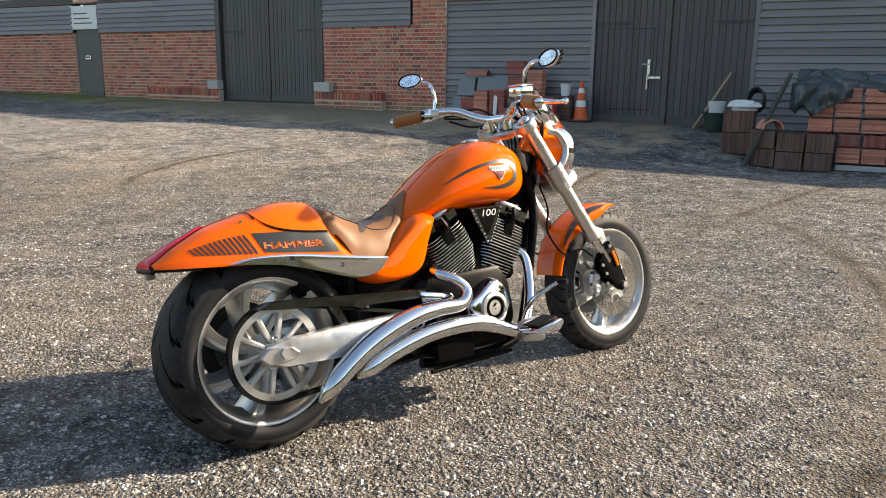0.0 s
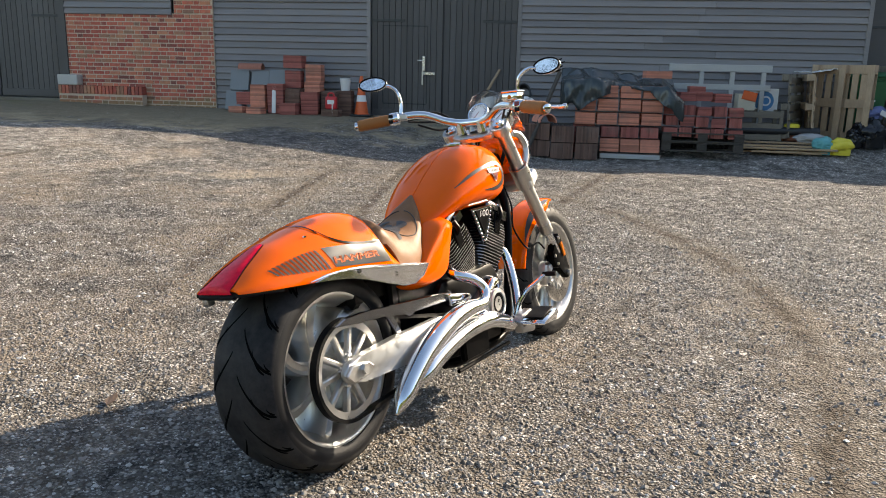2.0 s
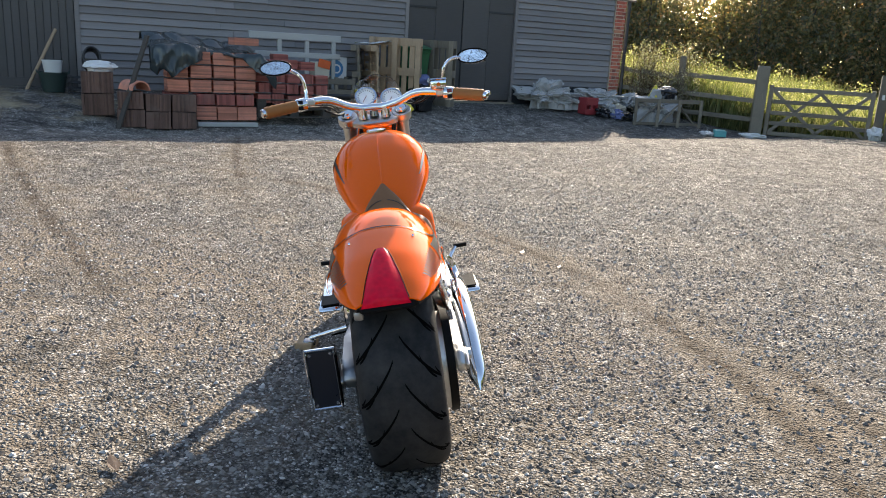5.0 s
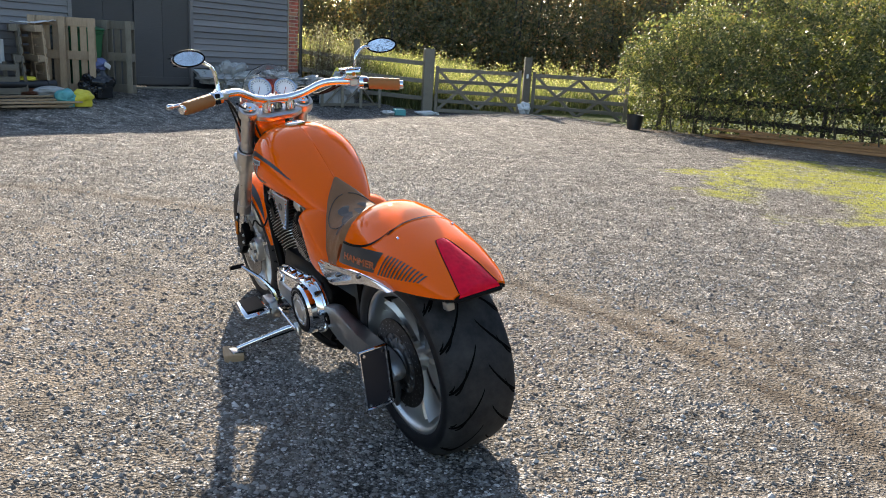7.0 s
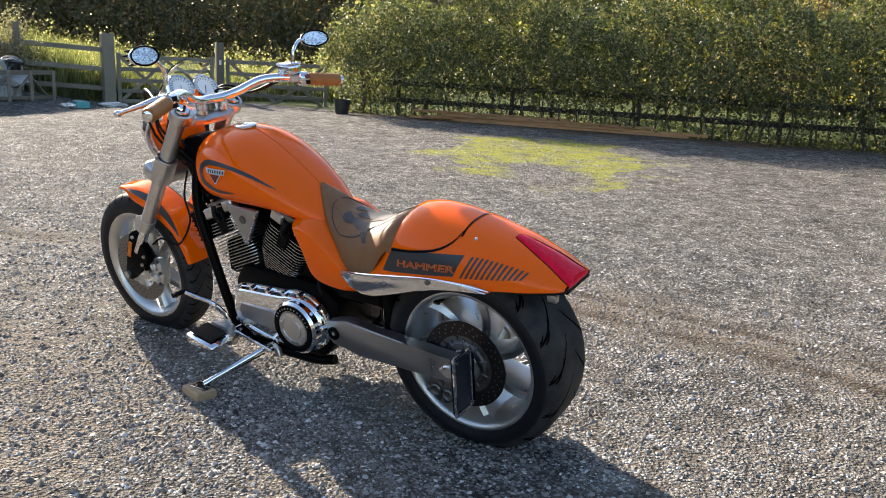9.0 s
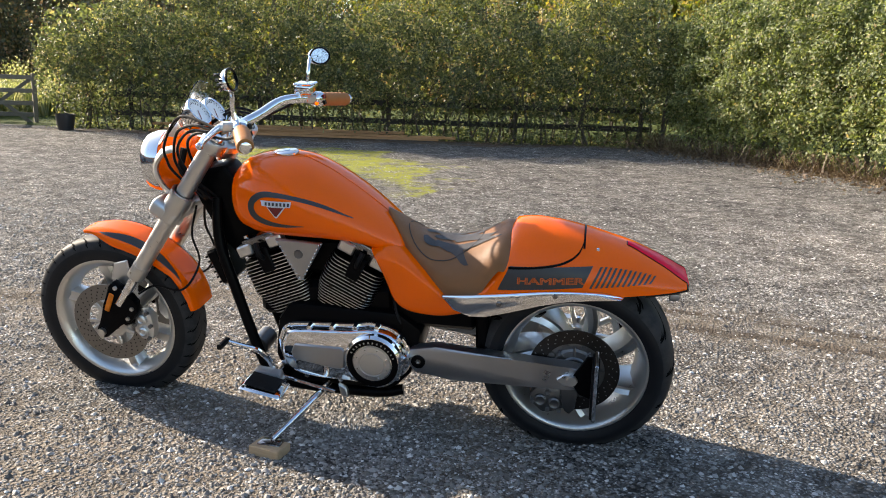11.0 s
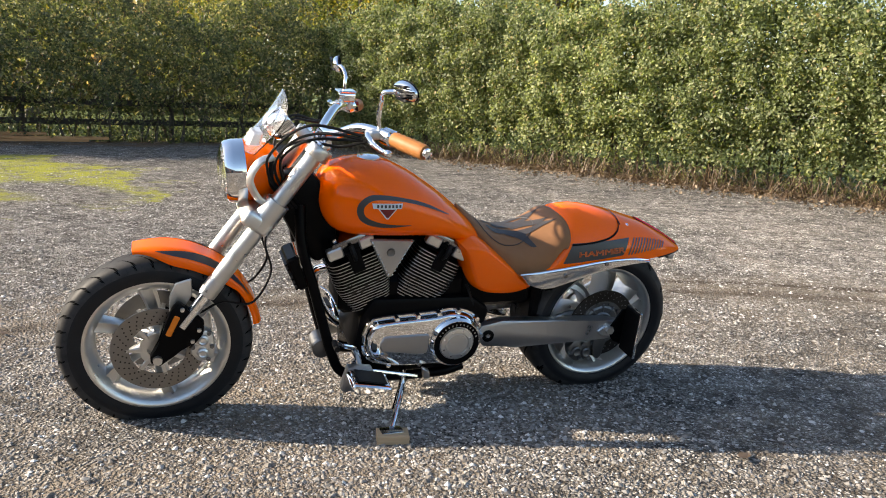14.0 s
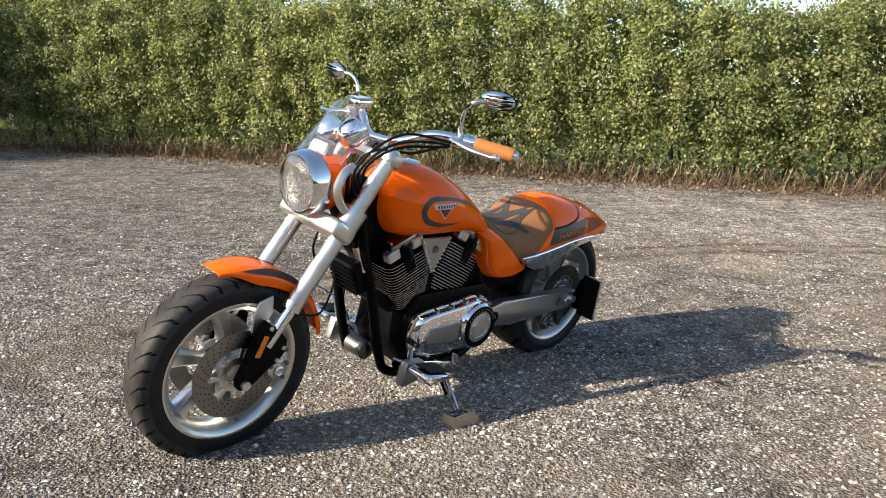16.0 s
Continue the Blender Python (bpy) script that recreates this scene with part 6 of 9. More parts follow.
cc = bp("cam_cover", dome_panel([tuple(p.xz) for p in spline([(1.00, 0, 0.32), (0.97, 0, 0.40), (0.91, 0, 0.425), (0.84, 0, 0.38), (0.78, 0, 0.34), (0.80, 0, 0.27), (0.86, 0, 0.225), (0.95, 0, 0.235), (1.00, 0, 0.32)], 40)][:-1], -0.125, -0.180, 0.2, 5), "chrome", None, "chrome cam cover")
bp("cam_cap", lathe([(-0.178, 0.062), (-0.190, 0.060), (-0.192, 0.046), (-0.188, 0.044), (-0.188, 0.0)], 40, "y", m=Matrix.Translation((0.899, 0, 0.315))), "alu", cc)
bp("cap_ring", lathe([(-0.187, 0.043), (-0.190, 0.042), (-0.190, 0.030), (-0.187, 0.029)], 40, "y", m=Matrix.Translation((0.899, 0, 0.315)), closed=True), "black", cc)
letters("6", 0.045, lambda u, v: Vector((0.899 + u, -0.1905, 0.315 + v)), K["black"], "number", cc, 0.002)

# ---- exhaust ----
ex = bp("exhaust_upper", tube([(0.70, -0.10, 0.50), (0.655, -0.15, 0.478), (0.70, -0.20, 0.452), (0.738, -0.225, 0.405), (0.70, -0.235, 0.362), (0.60, -0.235, 0.362), (0.50, -0.235, 0.352), (0.40, -0.235, 0.325), (0.30, -0.235, 0.283), (0.22, -0.235, 0.233), (0.150, -0.235, 0.180), (0.105, -0.235, 0.140)], [0.018, 0.019, 0.020, 0.021, 0.024, 0.029, 0.033, 0.035, 0.035, 0.034, 0.031, 0.006], 20, 50), "chrome", None, "long curved chrome exhaust pipe", angle=60)
bp("exhaust_lower", tube([(1.10, -0.06, 0.52), (1.15, -0.10, 0.48), (1.13, -0.14, 0.36), (1.06, -0.18, 0.24), (0.98, -0.205, 0.215), (0.88, -0.212, 0.250), (0.77, -0.214, 0.280), (0.64, -0.214, 0.284), (0.52, -0.214, 0.272), (0.40, -0.214, 0.242), (0.31, -0.214, 0.208), (0.26, -0.214, 0.182)], [0.018, 0.019, 0.020, 0.021, 0.023, 0.028, 0.033, 0.034, 0.034, 0.033, 0.030, 0.006], 20, 50), "chrome", None, "long curved chrome exhaust pipe", angle=60)
bp("pipe_bracket", box(0.60, -0.20, 0.16, 0.78, -0.17, 0.25, 0.008), "black")
bp("chrome_cover", slab([(0.56, 0.425), (0.70, 0.400), (0.72, 0.385), (0.70, 0.372), (0.57, 0.375)], -0.185, -0.150, 0.010, seg=2), "chrome")

# ---- frame ----
for side in (1, -1):
    bp("down_tube", tube([(1.24, side * 0.05, 0.80), (1.235, side * 0.085, 0.66), (1.19, side * 0.10, 0.50), (1.12, side * 0.105, 0.25), (1.07, side * 0.11, 0.165), (0.95, side * 0.115, 0.140), (0.70, side * 0.115, 0.138), (0.60, side * 0.10, 0.150)], 0.0188, 12, 40), "black", None, "black frame tube")
bp("cross_rod", tube([(0.98, -0.17, 0.135), (0.60, -0.16, 0.125)], 0.008, 8), "black")
nk = bp("steering_neck", slab([(1.30, 0.90), (1.20, 0.92), (1.12, 0.80), (1.10, 0.62), (1.18, 0.58), (1.25, 0.66), (1.32, 0.80)], -0.055, 0.055, 0.02, seg=2), "black", None, "black steering neck")
bp("frame_spine", tube([(1.22, 0, 0.80), (0.90, 0, 0.72), (0.55, 0, 0.60)], 0.035, 10, 12), "black")
RGM = Matrix.Translation((1.245, 0, 0.562)) @ Matrix.Rotation(radians(24), 4, "Y") @ Matrix.Translation((-1.228, 0, -0.535))
rg = bp("regulator", box(1.205, -0.05, 0.47, 1.250, 0.095, 0.60, 0.008, m=RGM), "black", None, "finned black regulator box")
for k in range(6):
    bp("regulator_fin", box(1.250, -0.045, 0.48 + k * 0.02, 1.259, 0.09, 0.486 + k * 0.02, m=RGM), "black", rg, smooth=False)
# bright sleeve at the top of the left down tube
bp("ignition_cap", tube([(1.248, 0.060, 0.675), (1.222, 0.088, 0.588)], 0.020, 14), "chrome", None, "bright metal sleeve on the frame tube")
bp("oil_filter", lathe([(-0.045, 0.0), (-0.045, 0.036), (0.045, 0.036), (0.05, 0.02), (0.05, 0.0)], 24, "y", m=Matrix.Translation((1.145, 0.02, 0.245))), "cast_dark", None, "dark grey oil filter")
bp("wire_loom", tube([(0.62, 0.11, 0.50), (0.60, 0.13, 0.44), (0.57, 0.12, 0.38)], 0.006, 8, 12), "plastic")

for side in (1, -1):
    pg = bp("foot_peg", slab([(1.10, 0.240), (1.087, 0.258), (0.955, 0.232), (0.950, 0.216), (1.075, 0.212)], side * 0.247, side * 0.352, 0.006), "chrome", None, "chrome foot board with a black rubber pad", smooth=True)
    bp("peg_pad", slab([(1.075, 0.262), (1.073, 0.267), (0.968, 0.245), (0.969, 0.239)], side * 0.260, side * 0.340, 0.002), "plastic", pg)
    bp("peg_plate", slab([(1.086, 0.256), (1.108, 0.168), (1.094, 0.156), (0.990, 0.172), (0.984, 0.200), (0.996, 0.246)], side * 0.198, side * 0.236, 0.007, seg=2), "grey_arm", None, "wedge-shaped grey peg bracket")
    bp("peg_mount", tube([(1.02, side * 0.11, 0.19), (1.01, side * 0.20, 0.205), (1.01, side * 0.25, 0.222)], [0.028, 0.024, 0.018], 12, 10), "black_chrome")
    lv = bp("foot_lever", tube([(1.03, side * 0.19, 0.235), (1.046, side * 0.20, 0.282), (1.070, side * 0.228, 0.330), (1.102, side * 0.25, 0.352), (1.146, side * 0.28, 0.382)], [0.011, 0.0105, 0.0095, 0.009, 0.0085], 10, 18), "chrome", None, "chrome foot lever")
    bp("lever_pad", tube([(1.148, side * 0.272, 0.384), (1.150, side * 0.330, 0.386)], 0.010, 10), "plastic", lv)
bp("linkage_rod", tube([(1.02, 0.205, 0.228), (0.815, 0.20, 0.178)], 0.006, 8), "chrome")
bp("bell_crank", slab([(0.80, 0.215), (0.77, 0.20), (0.765, 0.165), (0.79, 0.165)], 0.190, 0.208, 0.004), "satin")
sd = bp("side_stand", tube([(0.855, 0.145, 0.175), (0.875, 0.22, 0.165), (0.925, 0.33, 0.132), (0.962, 0.405, 0.108)], [0.014, 0.012, 0.011, 0.010], 12, 14), "chrome", None, "chrome side stand")
bp("stand_foot", box(0.925, 0.385, 0.086, 1.005, 0.438, 0.106, 0.007, m=Matrix.Translation((0.965, 0.41, 0.1)) @ Matrix.Rotation(radians(10), 4, "X") @ Matrix.Translation((-0.965, -0.41, -0.1)), seg=2), "black_chrome", sd)
bp("stand_spring", tube([(0.87, 0.19, 0.155), (0.93, 0.31, 0.122)], 0.007, 8), "black", sd)

# ---- front end ----
FK = Vector((1.705 - 1.205, 0, 0.30 - 1.0)).normalized()
for side in (1, -1):
    y = side * 0.118
    leg = bp("fork_leg", tube([(1.190, y, 1.020), (1.548, y, 0.520)], 0.0285, 24), "satin", None, "satin silver fork tube")
    bp("fork_collar", tube([(1.520, y, 0.559), (1.552, y, 0.514)], 0.0305, 24), "satin", leg)
    bp("fork_slider", tube([(1.545, y, 0.524), (1.632, y, 0.402)], 0.0205, 20), "chrome", leg, "chrome inner fork tube")
    bp("axle_casting", slab([(1.640, 0.494), (1.662, 0.472), (1.688, 0.405), (1.700, 0.345), (1.736, 0.302), (1.734, 0.272), (1.702, 0.262), (1.668, 0.292), (1.640, 0.326), (1.594, 0.334), (1.564, 0.372), (1.560, 0.418), (1.590, 0.436), (1.612, 0.466)], y - 0.018, y + 0.017, 0.008, seg=2), "black", leg, "black fork bottom casting")
    for x, z in ((1.578, 0.392), (1.600, 0.352), (1.630, 0.470)):
        bp("casting_bolt", lathe([(y + side * 0.014, 0.0), (y + side * 0.014, 0.008), (y + side * 0.024, 0.007), (y + side * 0.024, 0.0)], 8, "y", m=Matrix.Translation((x, 0, z))), "satin", leg)
    bp("fender_stay", slab([(1.672, 0.440), (1.668, 0.500), (1.650, 0.545), (1.598, 0.560), (1.596, 0.500), (1.630, 0.445)], side * 0.081, side * 0.090, 0.003), "white_alu", leg, "silver mudguard stay")
    bp("reflector", slab([(1.668, 0.375), (1.686, 0.382), (1.654, 0.452), (1.637, 0.444)], y + side * 0.017, y + side * 0.026, 0.003), "amber", leg, "amber fork reflector")
    bp("axle_end", lathe([(y, 0.0), (y, 0.016), (y + side * 0.030, 0.015), (y + side * 0.030, 0.0)], 20, "y", m=Matrix.Translation((1.712, 0, 0.290))), "satin", leg)
    bp("fork_cap", lathe([(0, 0.0), (0, 0.026), (0.008, 0.024), (0.008, 0.012), (0.014, 0.010), (0.014, 0.0)], 24, "z", m=Matrix.Translation((1.188, y, 1.022)) @ Matrix.Rotation(radians(-35.6), 4, "Y")), "chrome", leg)
    dsc = part("brake_disc", lathe([(side * 0.074, 0.092), (side * 0.074, 0.152), (side * 0.079, 0.152), (side * 0.079, 0.092)], 72, "y", m=Matrix.Translation((FX, 0, RZ)), closed=True), K["disc"], front, "drilled steel brake disc", True)
    # black dots painted in place of the dark inside the holes
    part("disc_drilling", drilled((0.103, 0.114, 0.126, 0.139), 28, 0.0028, side * 0.0794, FX), K["black"], front)
    part("disc_carrier", lathe([(side * 0.070, 0.035), (side * 0.070, 0.060), (side * 0.078, 0.060), (side * 0.078, 0.035)], 40, "y", m=Matrix.Translation((FX, 0, RZ)), closed=True), K["alu"], front, "", True)
    for k in range(7):
        a = 2 * math.pi * k / 7
        part("carrier_arm", box(0.05, side * 0.076 - 0.003, -0.008, 0.104, side * 0.076 + 0.003, 0.008, 0.002, m=Matrix.Translation((FX, 0, RZ)) @ Matrix.Rotation(-a, 4, "Y")), K["alu"], front, "", True)
    bc = bp("brake_caliper", slab([(1.532, 0.258), (1.524, 0.300), (1.530, 0.352), (1.552, 0.374), (1.590, 0.366), (1.604, 0.330), (1.606, 0.282), (1.580, 0.250)], side * 0.060, side * 0.104, 0.012, seg=2), "white_alu", None, "bright silver front brake caliper")
    for x, z in ((1.566, 0.338), (1.566, 0.288)):
        bp("piston_boss", lathe([(side * 0.100, 0.021), (side * 0.112, 0.019), (side * 0.116, 0.013), (side * 0.113, 0.009), (side * 0.113, 0.0)], 20, "y", m=Matrix.Translation((x, 0, z))), "white_alu", bc)
    for x, z in ((1.536, 0.312), (1.598, 0.312), (1.545, 0.362), (1.548, 0.262)):
        bp("caliper_bolt", lathe([(side * 0.100, 0.0), (side * 0.100, 0.008), (side * 0.112, 0.007), (side * 0.112, 0.0)], 8, "y", m=Matrix.Translation((x, 0, z))), "cast_dark", bc)
    bp("pad_window", box(1.545, side * 0.066 - 0.004, 0.30, 1.60, side * 0.066 + 0.004, 0.325, 0.002), "black", bc)
    bp("caliper_bracket", slab([(1.580, 0.400), (1.650, 0.400), (1.668, 0.330), (1.640, 0.300), (1.592, 0.320)], side * 0.084, side * 0.104, 0.005), "black")
    bp("brake_hose", tube([(1.575, side * 0.085, 0.43), (1.50, side * 0.09, 0.47), (1.40, side * 0.085, 0.46), (1.335, side * 0.06, 0.56), (1.355, side * 0.05, 0.66), (1.335, side * 0.03, 0.76)], 0.0042, 6, 40), "plastic")
clampm = Matrix.Translation((1.395, 0, 0.772)) @ Matrix.Rotation(radians(-35.6), 4, "Y")
lc = bp("lower_clamp", box(-0.055, -0.158, -0.030, 0.048, 0.158, 0.030, 0.018, m=clampm, seg=3), "white_alu", None, "satin silver lower fork clamp")
for side in (1, -1):
    bp("clamp_ring", lathe([(-0.055, 0.034), (-0.055, 0.042), (0.055, 0.042), (0.055, 0.034)], 28, "z", m=Matrix.Translation((1.355, side * 0.118, 0.790)) @ Matrix.Rotation(radians(-35.6), 4, "Y"), closed=True), "satin", lc)
upm = Matrix.Translation((1.185, 0, 0.992)) @ Matrix.Rotation(radians(-35.6), 4, "Y")
uc = bp("upper_clamp", slab([(-0.030, -0.100), (-0.046, -0.055), (-0.046, 0.055), (-0.030, 0.100), (0.016, 0.100), (0.026, 0.050), (0.026, -0.050), (0.016, -0.100)], -0.014, 0.014, 0.008, m=upm @ Matrix.Rotation(radians(90), 4, "X"), seg=2), "satin", None, "satin silver top clamp")
for side in (1, -1):
    bp("clamp_boss", lathe([(-0.020, 0.029), (-0.020, 0.040), (-0.014, 0.043), (0.014, 0.043), (0.020, 0.040), (0.020, 0.029)], 28, "z", m=Matrix.Translation((1.198, side * 0.118, 1.002)) @ Matrix.Rotation(radians(-35.6), 4, "Y"), closed=True), "satin", uc)
for side in (1, -1):
    bp("bar_riser", tube([(1.165, side * 0.050, 1.000), (1.155, side * 0.050, 1.045)], [0.022, 0.018], 14), "chrome", None, "chrome handlebar riser")
bp("key_switch", lathe([(0, 0.0), (0, 0.020), (0.022, 0.018), (0.022, 0.0)], 20, "z", m=Matrix.Translation((1.175, 0, 1.005))), "black_chrome")

hlm = Matrix.Translation((1.370, -0.010, 0.907)) @ Matrix.Rotation(radians(4), 4, "Y")
hl = bp("headlight_shell", lathe([(-0.072, 0.0), (-0.072, 0.030), (-0.062, 0.060), (-0.036, 0.086), (0.004, 0.100), (0.052, 0.1045), (0.052, 0.098), (-0.05, 0.080)], 48, "x", m=hlm), "paint", None, "orange headlight shell", angle=50)
bp("headlight_rim", lathe([(0.050, 0.098), (0.050, 0.1075), (0.085, 0.108), (0.108, 0.104), (0.116, 0.099), (0.114, 0.093), (0.06, 0.092)], 56, "x", m=hlm, closed=True), "chrome", hl, "chrome headlight rim", angle=50)
bp("reflector_bowl", lathe([(0.030, 0.0), (0.032, 0.03), (0.050, 0.06), (0.085, 0.088), (0.103, 0.0945)], 40, "x", m=hlm), "bowl", hl, "bright ribbed reflector", angle=60)
hg = bp("headlight_glass", lathe([(0.108, 0.0965), (0.122, 0.085), (0.131, 0.060), (0.135, 0.030), (0.136, 0.0), (0.132, 0.0), (0.131, 0.030), (0.127, 0.058), (0.118, 0.083), (0.105, 0.0955)], 48, "x", m=hlm), "glass", hl, "domed clear headlight glass", angle=60)
hg.visible_shadow = False
bp("bulb", lathe([(0.03, 0.0), (0.03, 0.012), (0.075, 0.013), (0.082, 0.0)], 16, "x", m=hlm), "pale", hl)
for side in (1, -1):
    bp("headlight_bracket", tube([(1.345, side * 0.118, 0.82), (1.39, side * 0.122, 0.85), (1.415, side * 0.118, 0.91), (1.385, side * 0.112, 0.965), (1.34, side * 0.10, 0.98)], 0.015, 8, 20, flat=0.6), "satin", None, "curved silver headlight bracket")


def windscreen(off):
    loops = []
    for k in range(11):
        t = k / 10
        x = 1.435 - 0.148 * t - 0.012 * math.sin(t * math.pi)
        z = 0.985 + 0.192 * t
        w = 0.118 * (1 - (max(0, t - 0.35) / 0.66) ** 2.4) ** 0.5 if t < 1 else 0.012
        loops.append([(x + 0.008 - 0.5 * (w * j) ** 2 / 0.118 * 0.75 + off * 0.8, w * j - 0.018, z + off * 0.6) for j in np.linspace(-1, 1, 15)])
    return loops


def screen_mesh():
    bm = bmesh.new()
    a, b = windscreen(0.0), windscreen(0.0035)
    return rings(bm, [p + q[::-1] for p, q in zip(a, b)])


ws = bp("windscreen", screen_mesh(), "glass", None, "small clear plastic fly screen", angle=60)
ws.visible_shadow = False
# silver plate added in place of the glare at the screen's foot
bp("screen_plate", slab([(1.425, 0.985), (1.395, 1.045), (1.36, 1.04), (1.375, 0.985)], -0.060, 0.030, 0.008), "satin", None, "silver plate standing in for glare on the fly screen")
for side in (1, -1):
    gm = Matrix.Translation((1.296, side * 0.056 - 0.028, 1.069 + side * 0.009)) @ Matrix.Rotation(radians(-52), 4, "Y")
    gg = bp("gauge", lathe([(-0.055, 0.0), (-0.055, 0.030), (-0.035, 0.044), (0.012, 0.050), (0.020, 0.049), (0.020, 0.042), (0.010, 0.041), (0.010, 0.0)], 40, "z", m=gm), "chrome", None, "chrome round gauge with a white dial", angle=40)
    bp("dial", lathe([(0.0105, 0.041), (0.0125, 0.041), (0.0125, 0.0)], 40, "z", m=gm), "face", gg)
    for k in range(15):
        a = radians(-120 + k * 17)
        bp("dial_mark", box(0.031, -0.0011, 0.0125, 0.038, 0.0011, 0.0135, m=gm @ Matrix.Rotation(a, 4, "Z")), "black", gg, smooth=False)
    bp("needle", box(-0.006, -0.0012, 0.0135, 0.032, 0.0012, 0.0150, m=gm @ Matrix.Rotation(radians(150), 4, "Z")), "badge_red", gg, smooth=False)

ROLL = Matrix.Translation((1.155, 0, 1.04)) @ Matrix.Rotation(radians(2.2), 4, "X") @ Matrix.Translation((-1.155, 0, -1.04))
bar = bp("handlebar", tube([(0.99, 0.335, 1.080), (1.035, 0.265, 1.092), (1.085, 0.185, 1.092), (1.13, 0.11, 1.060), (1.155, 0.05, 1.045), (1.158, 0.0, 1.044), (1.155, -0.05, 1.045), (1.13, -0.11, 1.060), (1.085, -0.185, 1.092), (1.035, -0.268, 1.092), (0.985, -0.350, 1.079)], 0.0165, 20, 60), "chrome", None, "swept-back chrome handlebar", at=ROLL)
for side in (1, -1):
    a, b = (Vector((1.004, 0.312, 1.083)), Vector((0.940, 0.430, 1.068))) if side > 0 else (Vector((0.990, -0.340, 1.080)), Vector((0.935, -0.455, 1.064)))
    g = bp("grip", tube([a.lerp(b, k / 12) for k in range(13)], [0.0225, 0.0250, 0.0228, 0.0252, 0.0230, 0.0255, 0.0230, 0.0255, 0.0230, 0.0255, 0.0230, 0.0250, 0.0220], 20), "grip", bar, "orange-tan leather grip")
    bp("bar_end", tube([b, b + (b - a).normalized() * 0.014, b + (b - a).normalized() * 0.018], [0.017, 0.017, 0.009], 16), "chrome", bar)
    sw = bp("switch_housing", tube([a.lerp(b, -0.36), a.lerp(b, -0.30), a.lerp(b, -0.06), a.lerp(b, 0.0)], [0.018, 0.027, 0.027, 0.021], 14), "chrome", bar, "chrome switch housing")
    for k in range(2):
        bp("switch", box(-0.008, -0.010, 0.0, 0.008, 0.010, 0.008, 0.002, m=Matrix.Translation(a.lerp(b, -0.18) + Vector((-0.024, 0, 0.010 - 0.022 * k))) @ Matrix.Rotation(radians(-80), 4, "Y")), "plastic" if k or side > 0 else "badge_red", sw)
    perch = a.lerp(b, -0.45)
    bp("lever_perch", box(-0.016, -0.020, -0.014, 0.055, 0.020, 0.014, 0.006, m=Matrix.Translation(perch) @ Matrix.Rotation(radians(side * 29 if side > 0 else -29), 4, "Z")), "satin", bar)
    bp("lever", tube([perch + Vector((0.040, side * 0.005, 0.0)), perch + Vector((0.050, side * 0.045, -0.004)), perch + Vector((0.048, side * 0.110, -0.014)), perch + Vector((0.036, side * 0.175, -0.020)), perch + Vector((0.031, side * 0.190, -0.020)), perch + Vector((0.027, side * 0.202, -0.020)), perch + Vector((0.025, side * 0.208, -0.020))], [0.013, 0.011, 0.0085, 0.0075, 0.0105, 0.0105, 0.006], 12, 30), "chrome", bar, "chrome hand lever")
    if side < 0:
        bp("reservoir", box(-0.030, -0.034, 0.018, 0.034, 0.034, 0.052, 0.007, m=Matrix.Translation(perch + Vector((0.01, 0.01, 0))), seg=2), "chrome", bar, "chrome brake fluid reservoir")
        bp("reservoir_lid", box(-0.033, -0.037, 0.052, 0.037, 0.037, 0.060, 0.004, m=Matrix.Translation(perch + Vector((0.01, 0.01, 0)))), "chrome", bar)
        bp("sight_glass", lathe([(-0.032, 0.0), (-0.032, 0.008), (-0.028, 0.008), (-0.028, 0.0)], 12, "x", m=Matrix.Translation(perch + Vector((0.01, 0.01, 0.035)))), "amber", bar)
    # flame-backed oval mirror
    c = Vector((0.994, 0.374, 1.240)) if side > 0 else Vector((1.024, -0.430, 1.224))
    tilt = Matrix.Translation(c) @ Matrix.Rotation(radians(side * 14), 4, "Z") @ Matrix.Rotation(radians(14), 4, "Y")
    body = bmesh.new()
    rings(body, [[Vector((h, r * 0.064 * math.cos(t), r * 0.031 * math.sin(t))) for t in np.linspace(0, 2 * math.pi, 28, endpoint=False)] for h, r in ((-0.002, 0.98), (0.0, 1.0), (0.006, 1.0), (0.016, 0.85), (0.024, 0.5), (0.026, 0.1))])
    bmesh.ops.transform(body, matrix=tilt, verts=body.verts)
    mi = bp("mirror", body, "chrome", bar, "oval chrome mirror with flame-cut back")
    gl = bmesh.new()
    rings(gl, [[Vector((-0.0035, r * 0.064 * math.cos(t), r * 0.031 * math.sin(t))) for t in np.linspace(0, 2 * math.pi, 28, endpoint=False)] for r in (0.93, 0.3)], True, True)
    bmesh.ops.transform(gl, matrix=tilt, verts=gl.verts)
    bp("mirror_glass", gl, "mirror", mi, smooth=False)
    bp("mirror_rim", tube([tilt @ Vector((-0.004, 0.062 * math.cos(t), 0.0295 * math.sin(t))) for t in np.linspace(0, 2 * math.pi, 33)], 0.0032, 6), "black", mi)
    for k in range(4):
        z = -0.019 + 0.0125 * k
        bp("flame_slot", tube([tilt @ Vector((0.022, side * -0.03, z)), tilt @ Vector((0.028, side * 0.03, z * 1.1 + 0.004)), tilt @ Vector((0.018, side * (0.056 + 0.007 * (k % 3)), z * 1.15 + 0.004))], [0.0016, 0.0046, 0.0016], 6, 10), "black", mi)
